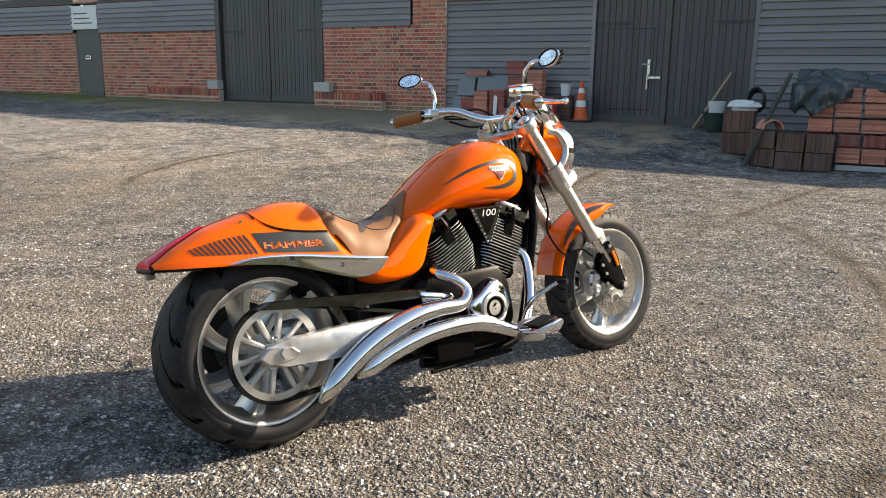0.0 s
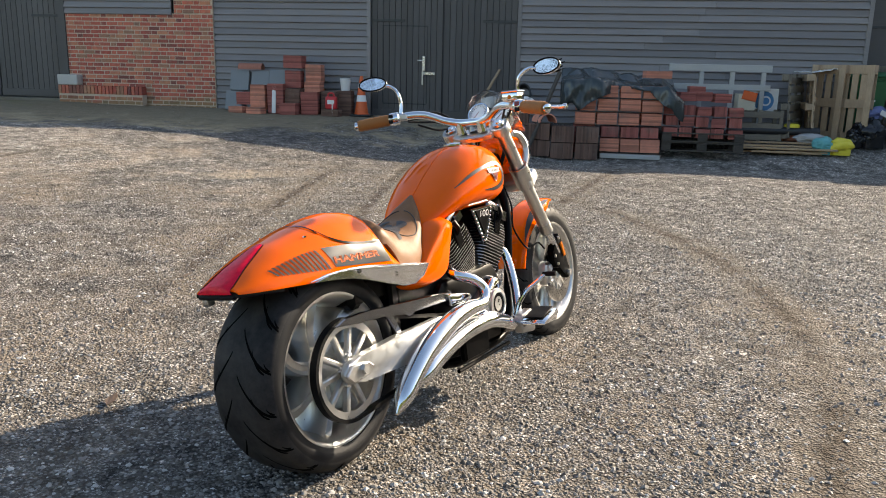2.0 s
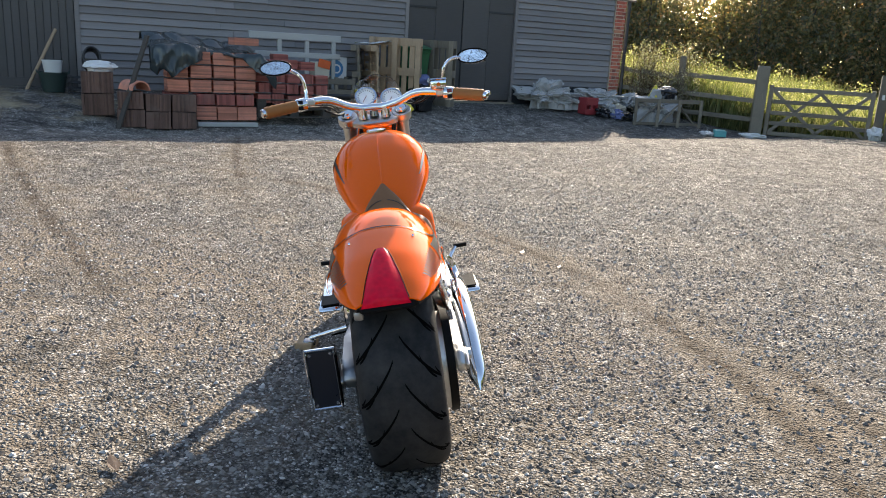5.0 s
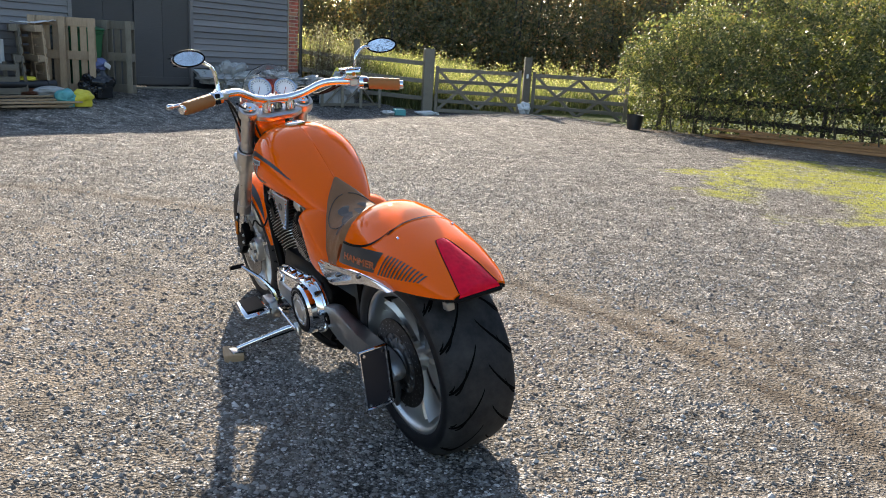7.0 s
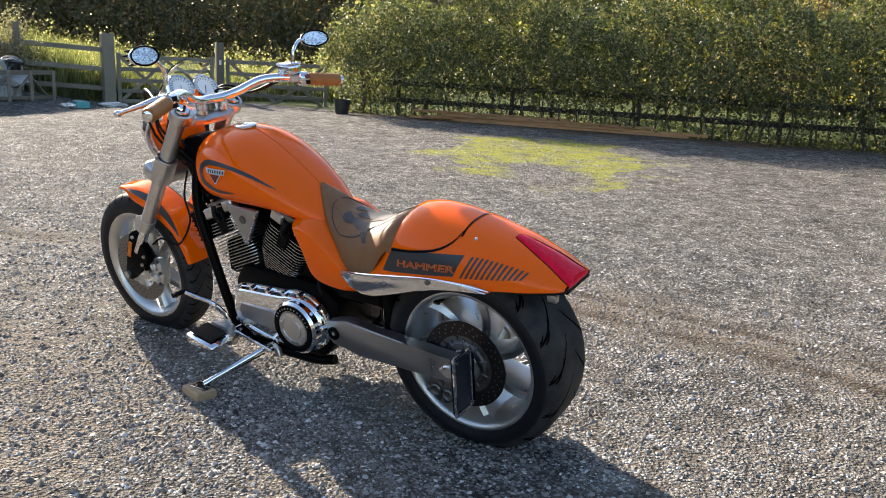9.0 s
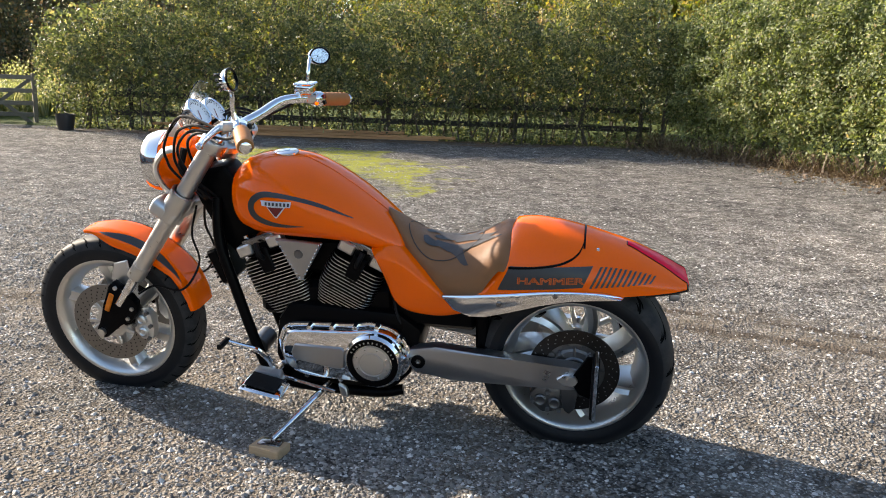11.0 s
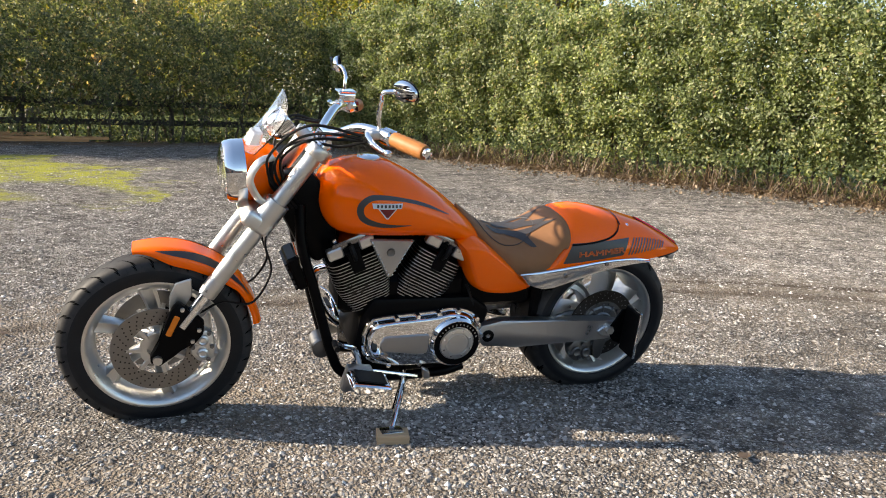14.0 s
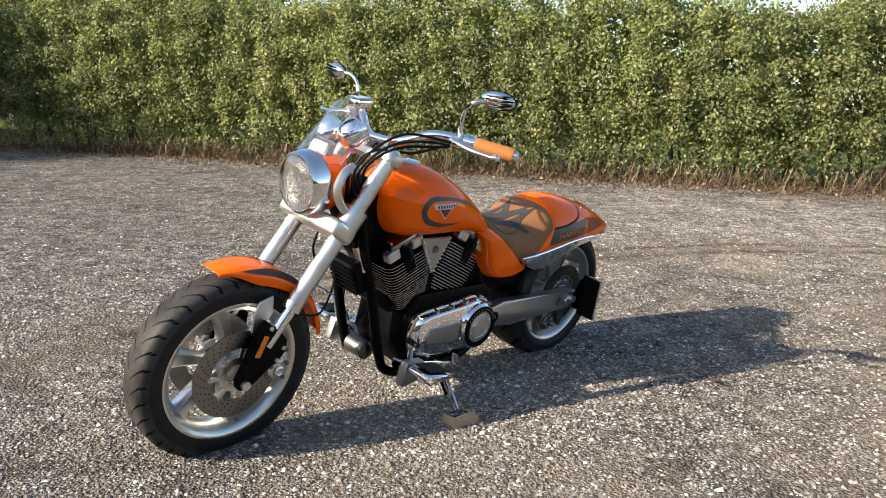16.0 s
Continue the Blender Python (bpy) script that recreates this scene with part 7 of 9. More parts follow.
    bp("mirror_stem", tube([perch + Vector((0.005, side * 0.012, 0.012)), perch + Vector((0.012, side * 0.012, 0.055)), perch + Vector((0.008, side * 0.022, 0.105)), perch + Vector((0.016, side * 0.060, 0.135)), c + Vector((0.018, -side * 0.03, -0.006))], [0.009, 0.008, 0.007, 0.007, 0.008], 10, 24), "chrome", mi, "curved chrome mirror stem")
for k, (yy, zz) in enumerate(((0.20, 1.04), (-0.22, 1.05), (-0.25, 1.05))):
    s = 1 if yy > 0 else -1
    bp("control_cable", tube([(1.06, yy, zz + 0.02), (1.14, yy * 0.75, zz - 0.01), (1.25, yy * 0.55, zz - 0.005 + 0.01 * k), (1.31, yy * 0.40, 0.99), (1.30, yy * 0.3, 0.90), (1.26, yy * 0.2, 0.80)], 0.0048, 7, 40), "plastic", None, "black control cable")
CABLES = (
    [(1.10, 0.285, 1.098), (1.187, 0.24, 1.112), (1.25, 0.21, 1.109), (1.31, 0.17, 1.064), (1.36, 0.14, 0.992), (1.362, 0.13, 0.947), (1.345, 0.12, 0.900), (1.27, 0.08, 0.80)],
    [(1.10, 0.285, 1.088), (1.16, 0.25, 1.092), (1.222, 0.20, 1.082), (1.287, 0.17, 1.052), (1.332, 0.13, 0.984), (1.335, 0.12, 0.93), (1.30, 0.10, 0.86), (1.25, 0.06, 0.79)],
    [(1.09, 0.27, 1.080), (1.15, 0.24, 1.074), (1.215, 0.20, 1.066), (1.27, 0.165, 1.040), (1.315, 0.135, 0.990), (1.318, 0.12, 0.94), (1.29, 0.09, 0.87), (1.24, 0.05, 0.80)])
for k, pts in enumerate(CABLES):
    bp("control_cable", tube(pts, 0.0046, 7, 44), "plastic", None, "black control cable")
bp("wire_bundle", tube([(1.335, 0.06, 0.97), (1.345, 0.075, 0.90), (1.315, 0.06, 0.85), (1.27, 0.05, 0.80)], 0.012, 8, 20), "plastic")


def fender():
    bm = bmesh.new()
    loops = []
    for k in range(34):
        a = radians(78.5 + 90.5 * k / 33)
        f = k / 33
        hw = 0.080 * (1 - 0.12 * abs(2 * f - 1) ** 3)
        r0 = 0.352 + 0.004 * math.sin(f * math.pi)
        hw *= 0.72 + 0.28 * float(smooth01(f / 0.22))
        drop = 0.050 * (0.45 + 0.55 * math.sin(min(1, f * 1.25 + 0.12) * math.pi) ** 0.6) if f < 0.95 else 0.024
        drop *= 0.25 + 0.75 * float(smooth01(f / 0.28))
        ring = []
        for j in np.linspace(-1, 1, 17):
            ring.append((hw * math.copysign(min(1, abs(j) * 1.25) ** 0.9, j), r0 - drop * max(0, abs(j) - 0.45) ** 1.5 / 0.55 ** 1.5))
        inner = [(y * 0.95, r - 0.005) for y, r in ring[::-1]]
        loops.append([(FX + r * math.cos(a), y, RZ + r * math.sin(a)) for y, r in ring + inner])
    return rings(bm, loops)


fd = bp("front_fender", fender(), "paint", None, "glossy orange front mudguard", angle=50)


def fender_point(a, v, side, lift=0.002):
    """v runs from the crown (0) to the lower edge (1) of the mudguard's flank."""
    f = (math.degrees(a) - 78.5) / 90.5
    hw = 0.080 * (1 - 0.12 * abs(2 * f - 1) ** 3)
    r0 = 0.352 + 0.004 * math.sin(f * math.pi)
    hw *= 0.72 + 0.28 * float(smooth01(f / 0.22))
    drop = 0.050 * (0.45 + 0.55 * math.sin(min(1, f * 1.25 + 0.12) * math.pi) ** 0.6) * (0.25 + 0.75 * float(smooth01(f / 0.28)))
    y = hw * min(1, v * 1.25) ** 0.9
    r = r0 - drop * max(0, v - 0.45) ** 1.5 / 0.55 ** 1.5
    return Vector((FX + (r + lift) * math.cos(a), side * (y + lift * 0.8), RZ + (r + lift) * math.sin(a)))


for side in (1, -1):
    rows = []
    for k in range(30):
        f = k / 29
        w = 0.13 * math.sin(math.pi * min(1, f * 1.05)) ** 0.7
        v0 = 0.72 - 0.10 * math.sin(f * math.pi)
        rows.append([(radians(90 + 62 * f), min(0.93, v0 + w * j)) for j in (-1, 0, 1)])
    bp("fender_swoosh", decal_strip(rows, lambda a, v, s=side: fender_point(a, v, s)), "decal", fd, "dark swoosh on the mudguard")

# number plate carrier on the left of the rear wheel
np_ = bp("plate_bracket", slab([(-0.06, 0.40), (-0.02, 0.40), (0.03, 0.31), (0.0, 0.26), (-0.06, 0.235)], 0.196, 0.204, 0.003), "black", None, "black bracket of the side-mounted plate")
bp("plate_back", box(-0.046, 0.200, 0.226, -0.036, 0.292, 0.416, 0.004), "plastic", np_)
bp("plate_face", box(-0.050, 0.206, 0.232, -0.0455, 0.287, 0.411, 0.002), "plate", np_, "plain dark number plate")
for b in ((0.198, 0.222, 0.295, 0.231), (0.198, 0.412, 0.295, 0.421), (0.198, 0.222, 0.207, 0.421), (0.286, 0.222, 0.295, 0.421)):
    bp("plate_frame", box(-0.054, b[0], b[1], -0.043, b[2], b[3], 0.003), "chrome", np_, "chrome plate surround")
for y in (0.215, 0.278):
    for z in (0.240, 0.403):
        bp("plate_screw", lathe([(-0.054, 0.0), (-0.054, 0.005), (-0.050, 0.005)], 10, "x", m=Matrix.Translation((0, y, z))), "chrome", np_)

blk = thing("wood_block", at_ground(-0.022, 3.505, 28), "small pale offcut of wood under the side stand", "block")
part("offcut", box(-0.055, -0.038, -0.004, 0.055, 0.038, 0.030, 0.003), M["wood_new"], blk)


# ---- things along the barn ----
def mat_tile(name, colour):
    """Fired clay that differs from tile to tile, stained and dusty."""
    m = Mat(name, 0.88)
    p = m.coords("World")
    c = m.mix(m.noise(7, 5, 0.7, p), tuple(v * 0.62 for v in colour), tuple(v * 1.2 for v in colour))
    c = m.mix(1.0, c, m.ramp(m.rand(), (0.0, 0.62), (0.5, 1.0), (1.0, 1.28)), "MULTIPLY")
    c = m.mix(m.ramp(m.noise(3.1, 4, 0.7, p), (0.54, 0.0), (0.72, 0.45)), c, (0.20, 0.15, 0.12))
    m.set("Base Color", c)
    m.bump(m.noise(50, 4, 0.7, p), 0.4, 0.003)
    return m.m


C = {
    "terracotta": mat_tile("terracotta", (0.62, 0.25, 0.165)),
    "red_tile": mat_tile("red_clay_tile", (0.36, 0.115, 0.092)),
    "brown_tile": mat_tile("brown_concrete_tile", (0.165, 0.094, 0.070)),
    "slate": plain("grey_slate", (0.22, 0.24, 0.25), 0.6, var=0.3, scale=10, bump=0.3),
    "tarp": plain("grey_green_tarpaulin", (0.036, 0.048, 0.050), 0.26, var=0.10, scale=8, bump=0.1),
    "sheet": plain("grey_dust_sheet", (0.40, 0.40, 0.39), 0.24, var=0.3, scale=8, bump=0.3),
    "grey_paint": plain("grey_painted_timber", (0.44, 0.44, 0.42), 0.7, var=0.25, scale=14, bump=0.3),
    "orange_pvc": plain("orange_pvc", (0.75, 0.13, 0.03), 0.5), "white_band": plain("white_reflective", (0.8, 0.8, 0.78), 0.4, var=0.1),
    "red_plastic": plain("red_plastic", (0.60, 0.03, 0.035), 0.4), "green_bin": plain("green_plastic", (0.020, 0.13, 0.045), 0.45),
    "black_bag": plain("black_polythene", (0.015, 0.016, 0.018), 0.25, scale=10, bump=0.3), "yellow": plain("yellow_sheet", (0.75, 0.62, 0.05), 0.5),
    "teal": plain("teal_sheet", (0.12, 0.42, 0.42), 0.5), "blue": plain("blue_paint", (0.06, 0.22, 0.45), 0.45), "dark_green": plain("dark_green_plastic", (0.02, 0.04, 0.035), 0.5),
    "maroon": plain("dull_red_plastic", (0.30, 0.035, 0.04), 0.5), "cream": plain("cream_card", (0.62, 0.55, 0.42), 0.7), "coil": plain("black_hose", (0.02, 0.02, 0.021), 0.45),
    "dead": mat_leaf("dead_weed_leaf", (0.0, (0.14, 0.13, 0.09)), (0.5, (0.28, 0.26, 0.19)), (1.0, (0.45, 0.43, 0.36)), glow=0.3),
    "purple": plain("bluish_print", (0.13, 0.16, 0.34), 0.5),
}


def at_barn(a, s, turn=0.0, lift=0.0):
    p = BARN @ Vector((a, -s, 0))
    return Matrix.Translation((p.x, p.y, float(ground_z(p.x, p.y)) + lift)) @ Matrix.Rotation(radians(BARN_YAW + turn), 4, "Z")


def pile(name, a, s, w, h, dpt, mat, piece, label, category, group, turn=0.0, lift=0.0, upright=False, rng=random):
    """A pile of flat pieces laid on one another, or stood on edge."""
    loose = 1.0 if "pack" in group or "stacked" in group else 0.25
    tilt = Matrix.Rotation(radians(rng.uniform(-7, 7) * loose), 4, "Z") @ Matrix.Rotation(radians(rng.uniform(-1.6, 1.6) * loose), 4, "Y")
    t = thing(name, at_barn(a, s, turn, lift) @ tilt, label, category, group)
    th = 0.022 if not upright else 0.026
    n = max(2, int((h if not upright else w) / th))
    shapes = []
    for k in range(3):
        b = box(-w / 2, -dpt / 2, 0, w / 2, dpt / 2, th - 0.0008, 0.0012) if not upright else box(0, -dpt / 2, 0, th - 0.0008, dpt / 2, h, 0.0012)
        me = mesh_of(b, piece)
        me.materials.append(mat)
        shapes.append(me)
    for k in range(n):
        ob = new(piece, shapes[k % 3])
        ob.parent = t
        j = rng.uniform(-0.004, 0.004)
        if upright:
            ob.matrix_basis = Matrix.Translation((-w / 2 + k * th, j, 0)) @ Matrix.Rotation(rng.uniform(-0.015, 0.015), 4, "Y")
        else:
            ob.matrix_basis = Matrix.Translation((j, rng.uniform(-0.004, 0.004), k * th)) @ Matrix.Rotation(rng.uniform(-0.008, 0.008), 4, "Z")
    return t


def rough_lump(rx, ry, h, rng, mat, detail=3, crease=0.25):
    """A slumped heap of cloth or a filled bag."""
    bm = bmesh.new()
    bmesh.ops.create_icosphere(bm, subdivisions=detail + 1, radius=1.0)
    o = Vector(rng.uniform(-50, 50, 3))
    for v in bm.verts:
        c = v.co.copy()
        n1 = noise.noise(c * 1.6 + o)
        n2 = abs(noise.noise(c * 3.7 + o * 2))
        n3 = abs(noise.noise(c * 8.0 + o))
        f = 1 + crease * n1 - crease * 0.7 * n2 - crease * 0.3 * n3
        z = c.z * f
        v.co = Vector((c.x * f * rx, c.y * f * ry, (z * 0.5 + 0.5) * h if z > -0.55 else 0.0))
    return bm


def pallet(name, m, label, mat, parent_group="pallets by the barn"):
    """A timber pallet lying flat, 1.2 by 1.0 m."""
    p = thing(name, m, label, "pallet", parent_group)
    for y in (-0.45, 0.0, 0.45):
        part("bottom_board", box(-0.6, y - 0.05, 0.0, 0.6, y + 0.05, 0.02, 0.003), mat, p)
        for x in (-0.53, 0.0, 0.53):
            part("block", box(x - 0.07, y - 0.05, 0.021, x + 0.07, y + 0.05, 0.098, 0.004), mat, p)
    for x in (-0.53, 0.0, 0.53):
        part("stringer", box(x - 0.07, -0.5, 0.099, x + 0.07, 0.5, 0.119, 0.003), mat, p)
    for k in range(7):
        x0 = -0.49 + k * 0.14
        part("deck_board", box(-0.6, x0, 0.12, 0.6, x0 + 0.10, 0.14, 0.003), mat, p)
    return p


def build_west_stacks():
    rng = random.Random(5)
    nr = np.random.default_rng(5)
    for a, s, w, h, lift, turn in ((-3.42, 0.30, 0.36, 0.36, 0.36, 0), (-3.02, 0.30, 0.34, 0.35, 0.37, 0), (-2.69, 0.30, 0.30, 0.35, 0.40, 0), (-3.52, 0.36, 0.32, 0.36, 0.0, 0), (-3.1, 0.32, 0.34, 0.36, 0.0, 0), (-2.72, 0.32, 0.34, 0.38, 0.0, 0)):
        t = thing("slate_stack", at_barn(a, s, turn, lift) @ Matrix.Rotation(radians(-14), 4, "X"), "grey roofing slates stood on edge against the boards", "slates", "stacked slates")
        for k in range(7):
            part("slate", box(-w / 2 + rng.uniform(-0.01, 0.01), -0.10 + k * 0.028, 0, w / 2, -0.10 + k * 0.028 + 0.016, h + rng.uniform(-0.015, 0.01), 0.002), C["slate"], t)
    rows = ((-2.33, 0.40, 0.36, 0.22, 0.80, "red_tile"), (-1.95, 0.40, 0.29, 0.31, 0.56, "terracotta"), (-2.32, 0.45, 0.29, 0.32, 0.45, "red_tile"), (-1.95, 0.45, 0.30, 0.18, 0.38, "terracotta"), (-3.19, 0.66, 0.26, 0.24, 0.14, "red_tile"), (-2.91, 0.66, 0.28, 0.46, 0.06, "terracotta"), (-2.58, 0.66, 0.29, 0.54, 0.0, "red_tile"), (-2.28, 0.60, 0.28, 0.44, 0.0, "brown_tile"), (-1.94, 0.70, 0.30, 0.40, 0.0, "red_tile"), (-3.25, 0.84, 0.28, 0.13, 0.0, "terracotta"), (-2.91, 0.84, 0.30, 0.12, 0.0, "terracotta"), (-2.28, 0.84, 0.30, 0.20, 0.0, "red_tile"), (-1.60, 0.56, 0.30, 0.42, 0.0, "brown_tile"), (-1.95, 0.44, 0.30, 0.40, 0.0, "brown_tile"), (-2.33, 0.42, 0.32, 0.45, 0.0, "brown_tile"))
    names = {"red_tile": "dark red clay roof tiles in an uneven pile", "terracotta": "orange clay roof tiles in an uneven pile", "brown_tile": "brown roof tiles in an uneven pile"}
    for a, s, w, h, lift, mat in rows:
        pile("tile_stack", a, s, w, h, 0.20, C[mat], "tile", names[mat], "roof tiles", "stacked roof tiles", rng.uniform(-6, 6), lift, rng=rng)
    t = thing("ridge_tile", at_barn(-3.22, 0.26, 3, 0.76), "orange half-round ridge tile lying on the slates", "ridge tile")
    bm = bmesh.new()
    rings(bm, [[(x, r * math.cos(q), r * math.sin(q)) for r in (0.11, 0.095) for q in (np.linspace(0, math.pi, 9) if r == 0.11 else np.linspace(math.pi, 0, 9))] for x in (-0.22, 0.22)])
    part("curved_tile", bm, C["terracotta"], t, smooth=True)
    # strip of white on the middle pile
    t = thing("white_batten", at_barn(-2.60, 0.79, 2, 0.02) @ Matrix.Rotation(radians(-6), 4, "X"), "short white batten standing against the tiles", "batten")
    part("batten", box(-0.035, -0.012, 0, 0.035, 0.012, 0.50, 0.003), M["white"], t)
    # red can
    t = thing("fuel_can", at_barn(-1.53, 0.78, 5, 0.12), "small red plastic can with a pale spout", "can")
    part("body", box(-0.10, -0.07, 0.0, 0.10, 0.07, 0.22, 0.03, seg=3), C["red_plastic"], t, smooth=True)
    part("handle", tube([(-0.06, 0, 0.215), (-0.05, 0, 0.27), (0.03, 0, 0.275), (0.05, 0, 0.215)], 0.013, 8, 14), C["red_plastic"], t, smooth=True)
    part("spout", tube([(0.03, -0.075, 0.10), (0.03, -0.085, -0.08)], 0.010, 8), M["white"], t, smooth=True)
    part("label", box(-0.06, -0.0725, 0.09, 0.06, -0.0705, 0.16), M["white"], t)
    t = thing("stone_pile", at_barn(-1.53, 0.78), "low pile of brown tiles under the can", "roof tiles", "stacked roof tiles")
    for k in range(5):
        part("tile", box(-0.16, -0.10, k * 0.023, 0.16, 0.10, k * 0.023 + 0.02, 0.003, m=Matrix.Rotation(rng.uniform(-0.1, 0.1), 4, "Z")), C["brown_tile"], t)
    t = thing("bucket", at_barn(-1.36, 0.48, 0, 0.44), "white plastic bucket on the tile pile", "bucket")
    part("body", lathe([(0.0, 0.0), (0.0, 0.075), (0.20, 0.095), (0.20, 0.100), (0.215, 0.100), (0.215, 0.088), (0.02, 0.068), (0.02, 0.0)], 24, "z"), M["white"], t, smooth=True)
    part("handle", tube([(0.098, 0, 0.19), (0.06, 0.03, 0.235), (-0.06, 0.03, 0.235), (-0.098, 0, 0.19)], 0.004, 6, 14), M["iron"], t)
    pile("tile_stack", -1.38, 0.48, 0.30, 0.44, 0.22, C["brown_tile"], "tile", "brown roof tiles in an uneven pile", "roof tiles", "stacked roof tiles", 3, 0.0, rng=rng)
    t = thing("traffic_cone", at_barn(-1.07, 0.46, 8), "orange traffic cone with two white bands", "traffic cone")
    part("base", box(-0.19, -0.19, 0, 0.19, 0.19, 0.035, 0.012, seg=2), C["coil"], t, smooth=True)
    part("cone", lathe([(0.034, 0.145), (0.05, 0.125), (0.70, 0.028), (0.705, 0.020), (0.66, 0.018)], 28, "z"), C["orange_pvc"], t, smooth=True)
    for z0, z1 in ((0.26, 0.37), (0.50, 0.58)):
        r = lambda z: 0.125 - (z - 0.05) / 0.65 * 0.097 + 0.0015
        part("band", lathe([(z0, r(z0)), (z1, r(z1))], 28, "z"), C["white_band"], t, "white reflective band", smooth=True)


def build_middle():
    rng = random.Random(8)
    nr = np.random.default_rng(8)
    t = thing("wooden_stake", Matrix.Identity(4), "weathered wooden stake leaning against the barn door", "stake")
    p0, p1 = BARN @ Vector((0.87, -0.54, 0.33)), BARN @ Vector((1.36, -0.06, 1.30))
    part("stake", tube([p0, p1], 0.024, 6), M["wood_pallet"], t)
    t = thing("tub", at_barn(1.27, 0.60), "dark green rubber tub with a white pot in it", "tub")
    part("body", lathe([(0.0, 0.0), (0.0, 0.15), (0.28, 0.205), (0.285, 0.215), (0.295, 0.215), (0.295, 0.195), (0.02, 0.14), (0.02, 0.0)], 28, "z"), C["dark_green"], t, smooth=True)
    for sg in (1, -1):
        part("handle", tube([(sg * 0.205, -0.05, 0.27), (sg * 0.225, -0.03, 0.315), (sg * 0.225, 0.03, 0.315), (sg * 0.205, 0.05, 0.27)], 0.010, 6, 10), C["dark_green"], t)
    t = thing("bucket", at_barn(1.27, 0.60, 0, 0.21), "white plastic bucket sitting in the dark tub", "bucket")
    part("body", lathe([(0.0, 0.0), (0.0, 0.11), (0.24, 0.140), (0.25, 0.146), (0.26, 0.146), (0.26, 0.13), (0.05, 0.10), (0.05, 0.0)], 24, "z"), M["white"], t, smooth=True)
    part("soil", lathe([(0.235, 0.133), (0.24, 0.0)], 20, "z"), C["dark_green"], t)
    t = thing("hose_coil", at_barn(1.83, 0.32, 0, 0.28) @ Matrix.Rotation(radians(78), 4, "X"), "black ribbed hose coiled against the boards", "hose")
    for k in range(7):
        part("turn", tube([((0.12) * math.cos(q), 0.17 * math.sin(q) + 0.18, k * 0.045) for q in np.linspace(0, 6.3, 25)], 0.017, 8), C["coil"], t, smooth=True)
    t = thing("hose_reel", at_barn(1.66, 0.72), "black wire crate with tangled hose", "crate")
    for z in (0.02, 0.10, 0.18, 0.26):
        part("wire_hoop", tube([(0.2 * math.cos(q), 0.16 * math.sin(q), z) for q in np.linspace(0, 6.3, 21)], 0.011, 6), C["coil"], t)
    for q in np.linspace(0, 6.28, 9)[:-1]:
        part("wire", tube([(0.2 * math.cos(q), 0.16 * math.sin(q), 0.0), (0.2 * math.cos(q), 0.16 * math.sin(q), 0.28)], 0.006, 6), C["coil"], t)
    t = thing("rubble_sack", at_barn(1.84, 1.74, 10, 0.62), "white plastic sack lying on the brown tiles", "sack")
    part("sack", rough_lump(0.24, 0.13, 0.15, nr, None), M["white"], t, smooth=True)
    # brown tile blocks at the front corner
    for a, s, h, w in ((1.80, 1.72, 0.62, 0.42), (2.20, 2.12, 0.50, 0.35), (2.56, 2.10, 0.50, 0.36), (2.92, 2.06, 0.50, 0.34)):
        for j in range(2):
            pile("tile_stack", a, s, w, h / 2 - 0.012, 0.26, C["brown_tile"], "tile", "dark brown concrete tiles banded into a block", "roof tiles", "banded tile blocks", rng.uniform(-3, 3), j * h / 2, upright=True, rng=rng)
    t = thing("dark_board", Matrix.Identity(4), "long dark board leaning on the tile stack", "board")
    q0, q1 = BARN @ Vector((1.98, -2.36, -0.04)), BARN @ Vector((2.46, -2.04, 1.28))
    d = (q1 - q0)
    part("board", box(-0.040, -0.015, 0, 0.040, 0.015, d.length, 0.003), M["wood_dark"], t, at=Matrix.Translation(q0) @ d.to_track_quat("Z", "Y").to_matrix().to_4x4())
    t = thing("clay_pipe", at_barn(2.26, 2.06, 20, 0.50), "half-round pink clay pipe on the tiles", "pipe")
    bm = bmesh.new()
    rings(bm, [[(r * math.cos(q), y, r * math.sin(q)) for r in (0.14, 0.122) for q in (np.linspace(0, math.pi, 11) if r == 0.14 else np.linspace(math.pi, 0, 11))] for y in (-0.2, 0.2)])
    part("pipe", bm, C["terracotta"], t, smooth=True)
    # orange block stack: base plank, low row, thin tiles, three tall courses
    t = thing("timber_bearer", at_barn(3.58, 1.98), "pale timber bearer under the tile stack", "bearer")
    part("bearer", box(-0.45, -0.08, 0, 0.45, 0.08, 0.07, 0.005), C["grey_paint"], t)
    for k in range(3):
        a = 3.27 + 0.30 * k
        pile("tile_stack", a, 1.90, 0.285, 0.20, 0.26, C["terracotta"], "tile", "orange clay tiles banded into a block", "roof tiles", "orange tile stack", rng.uniform(-2, 2), 0.08, rng=rng)
        pile("tile_stack", a, 1.86, 0.285, 0.155, 0.26, C["red_tile"], "tile", "red clay tiles stood on edge in a row", "roof tiles", "orange tile stack", rng.uniform(-2, 2), 0.29, upright=True, rng=rng)
    for k, a in enumerate((2.87, 3.20, 3.54, 3.87)):
        for j in range(3):
            pile("tile_stack", a + rng.uniform(-0.01, 0.01), 1.80 + rng.uniform(-0.025, 0.025), 0.300, 0.195, 0.30, C["terracotta"], "tile", "orange clay tiles banded into a block", "roof tiles", "orange tile stack", rng.uniform(-2, 2), 0.46 + j * 0.205, upright=False, rng=rng)
    pile("tile_stack", 2.87, 1.72, 0.33, 0.44, 0.28, C["red_tile"], "tile", "red clay tiles banded into a block", "roof tiles", "orange tile stack", 0, 0.0, rng=rng)
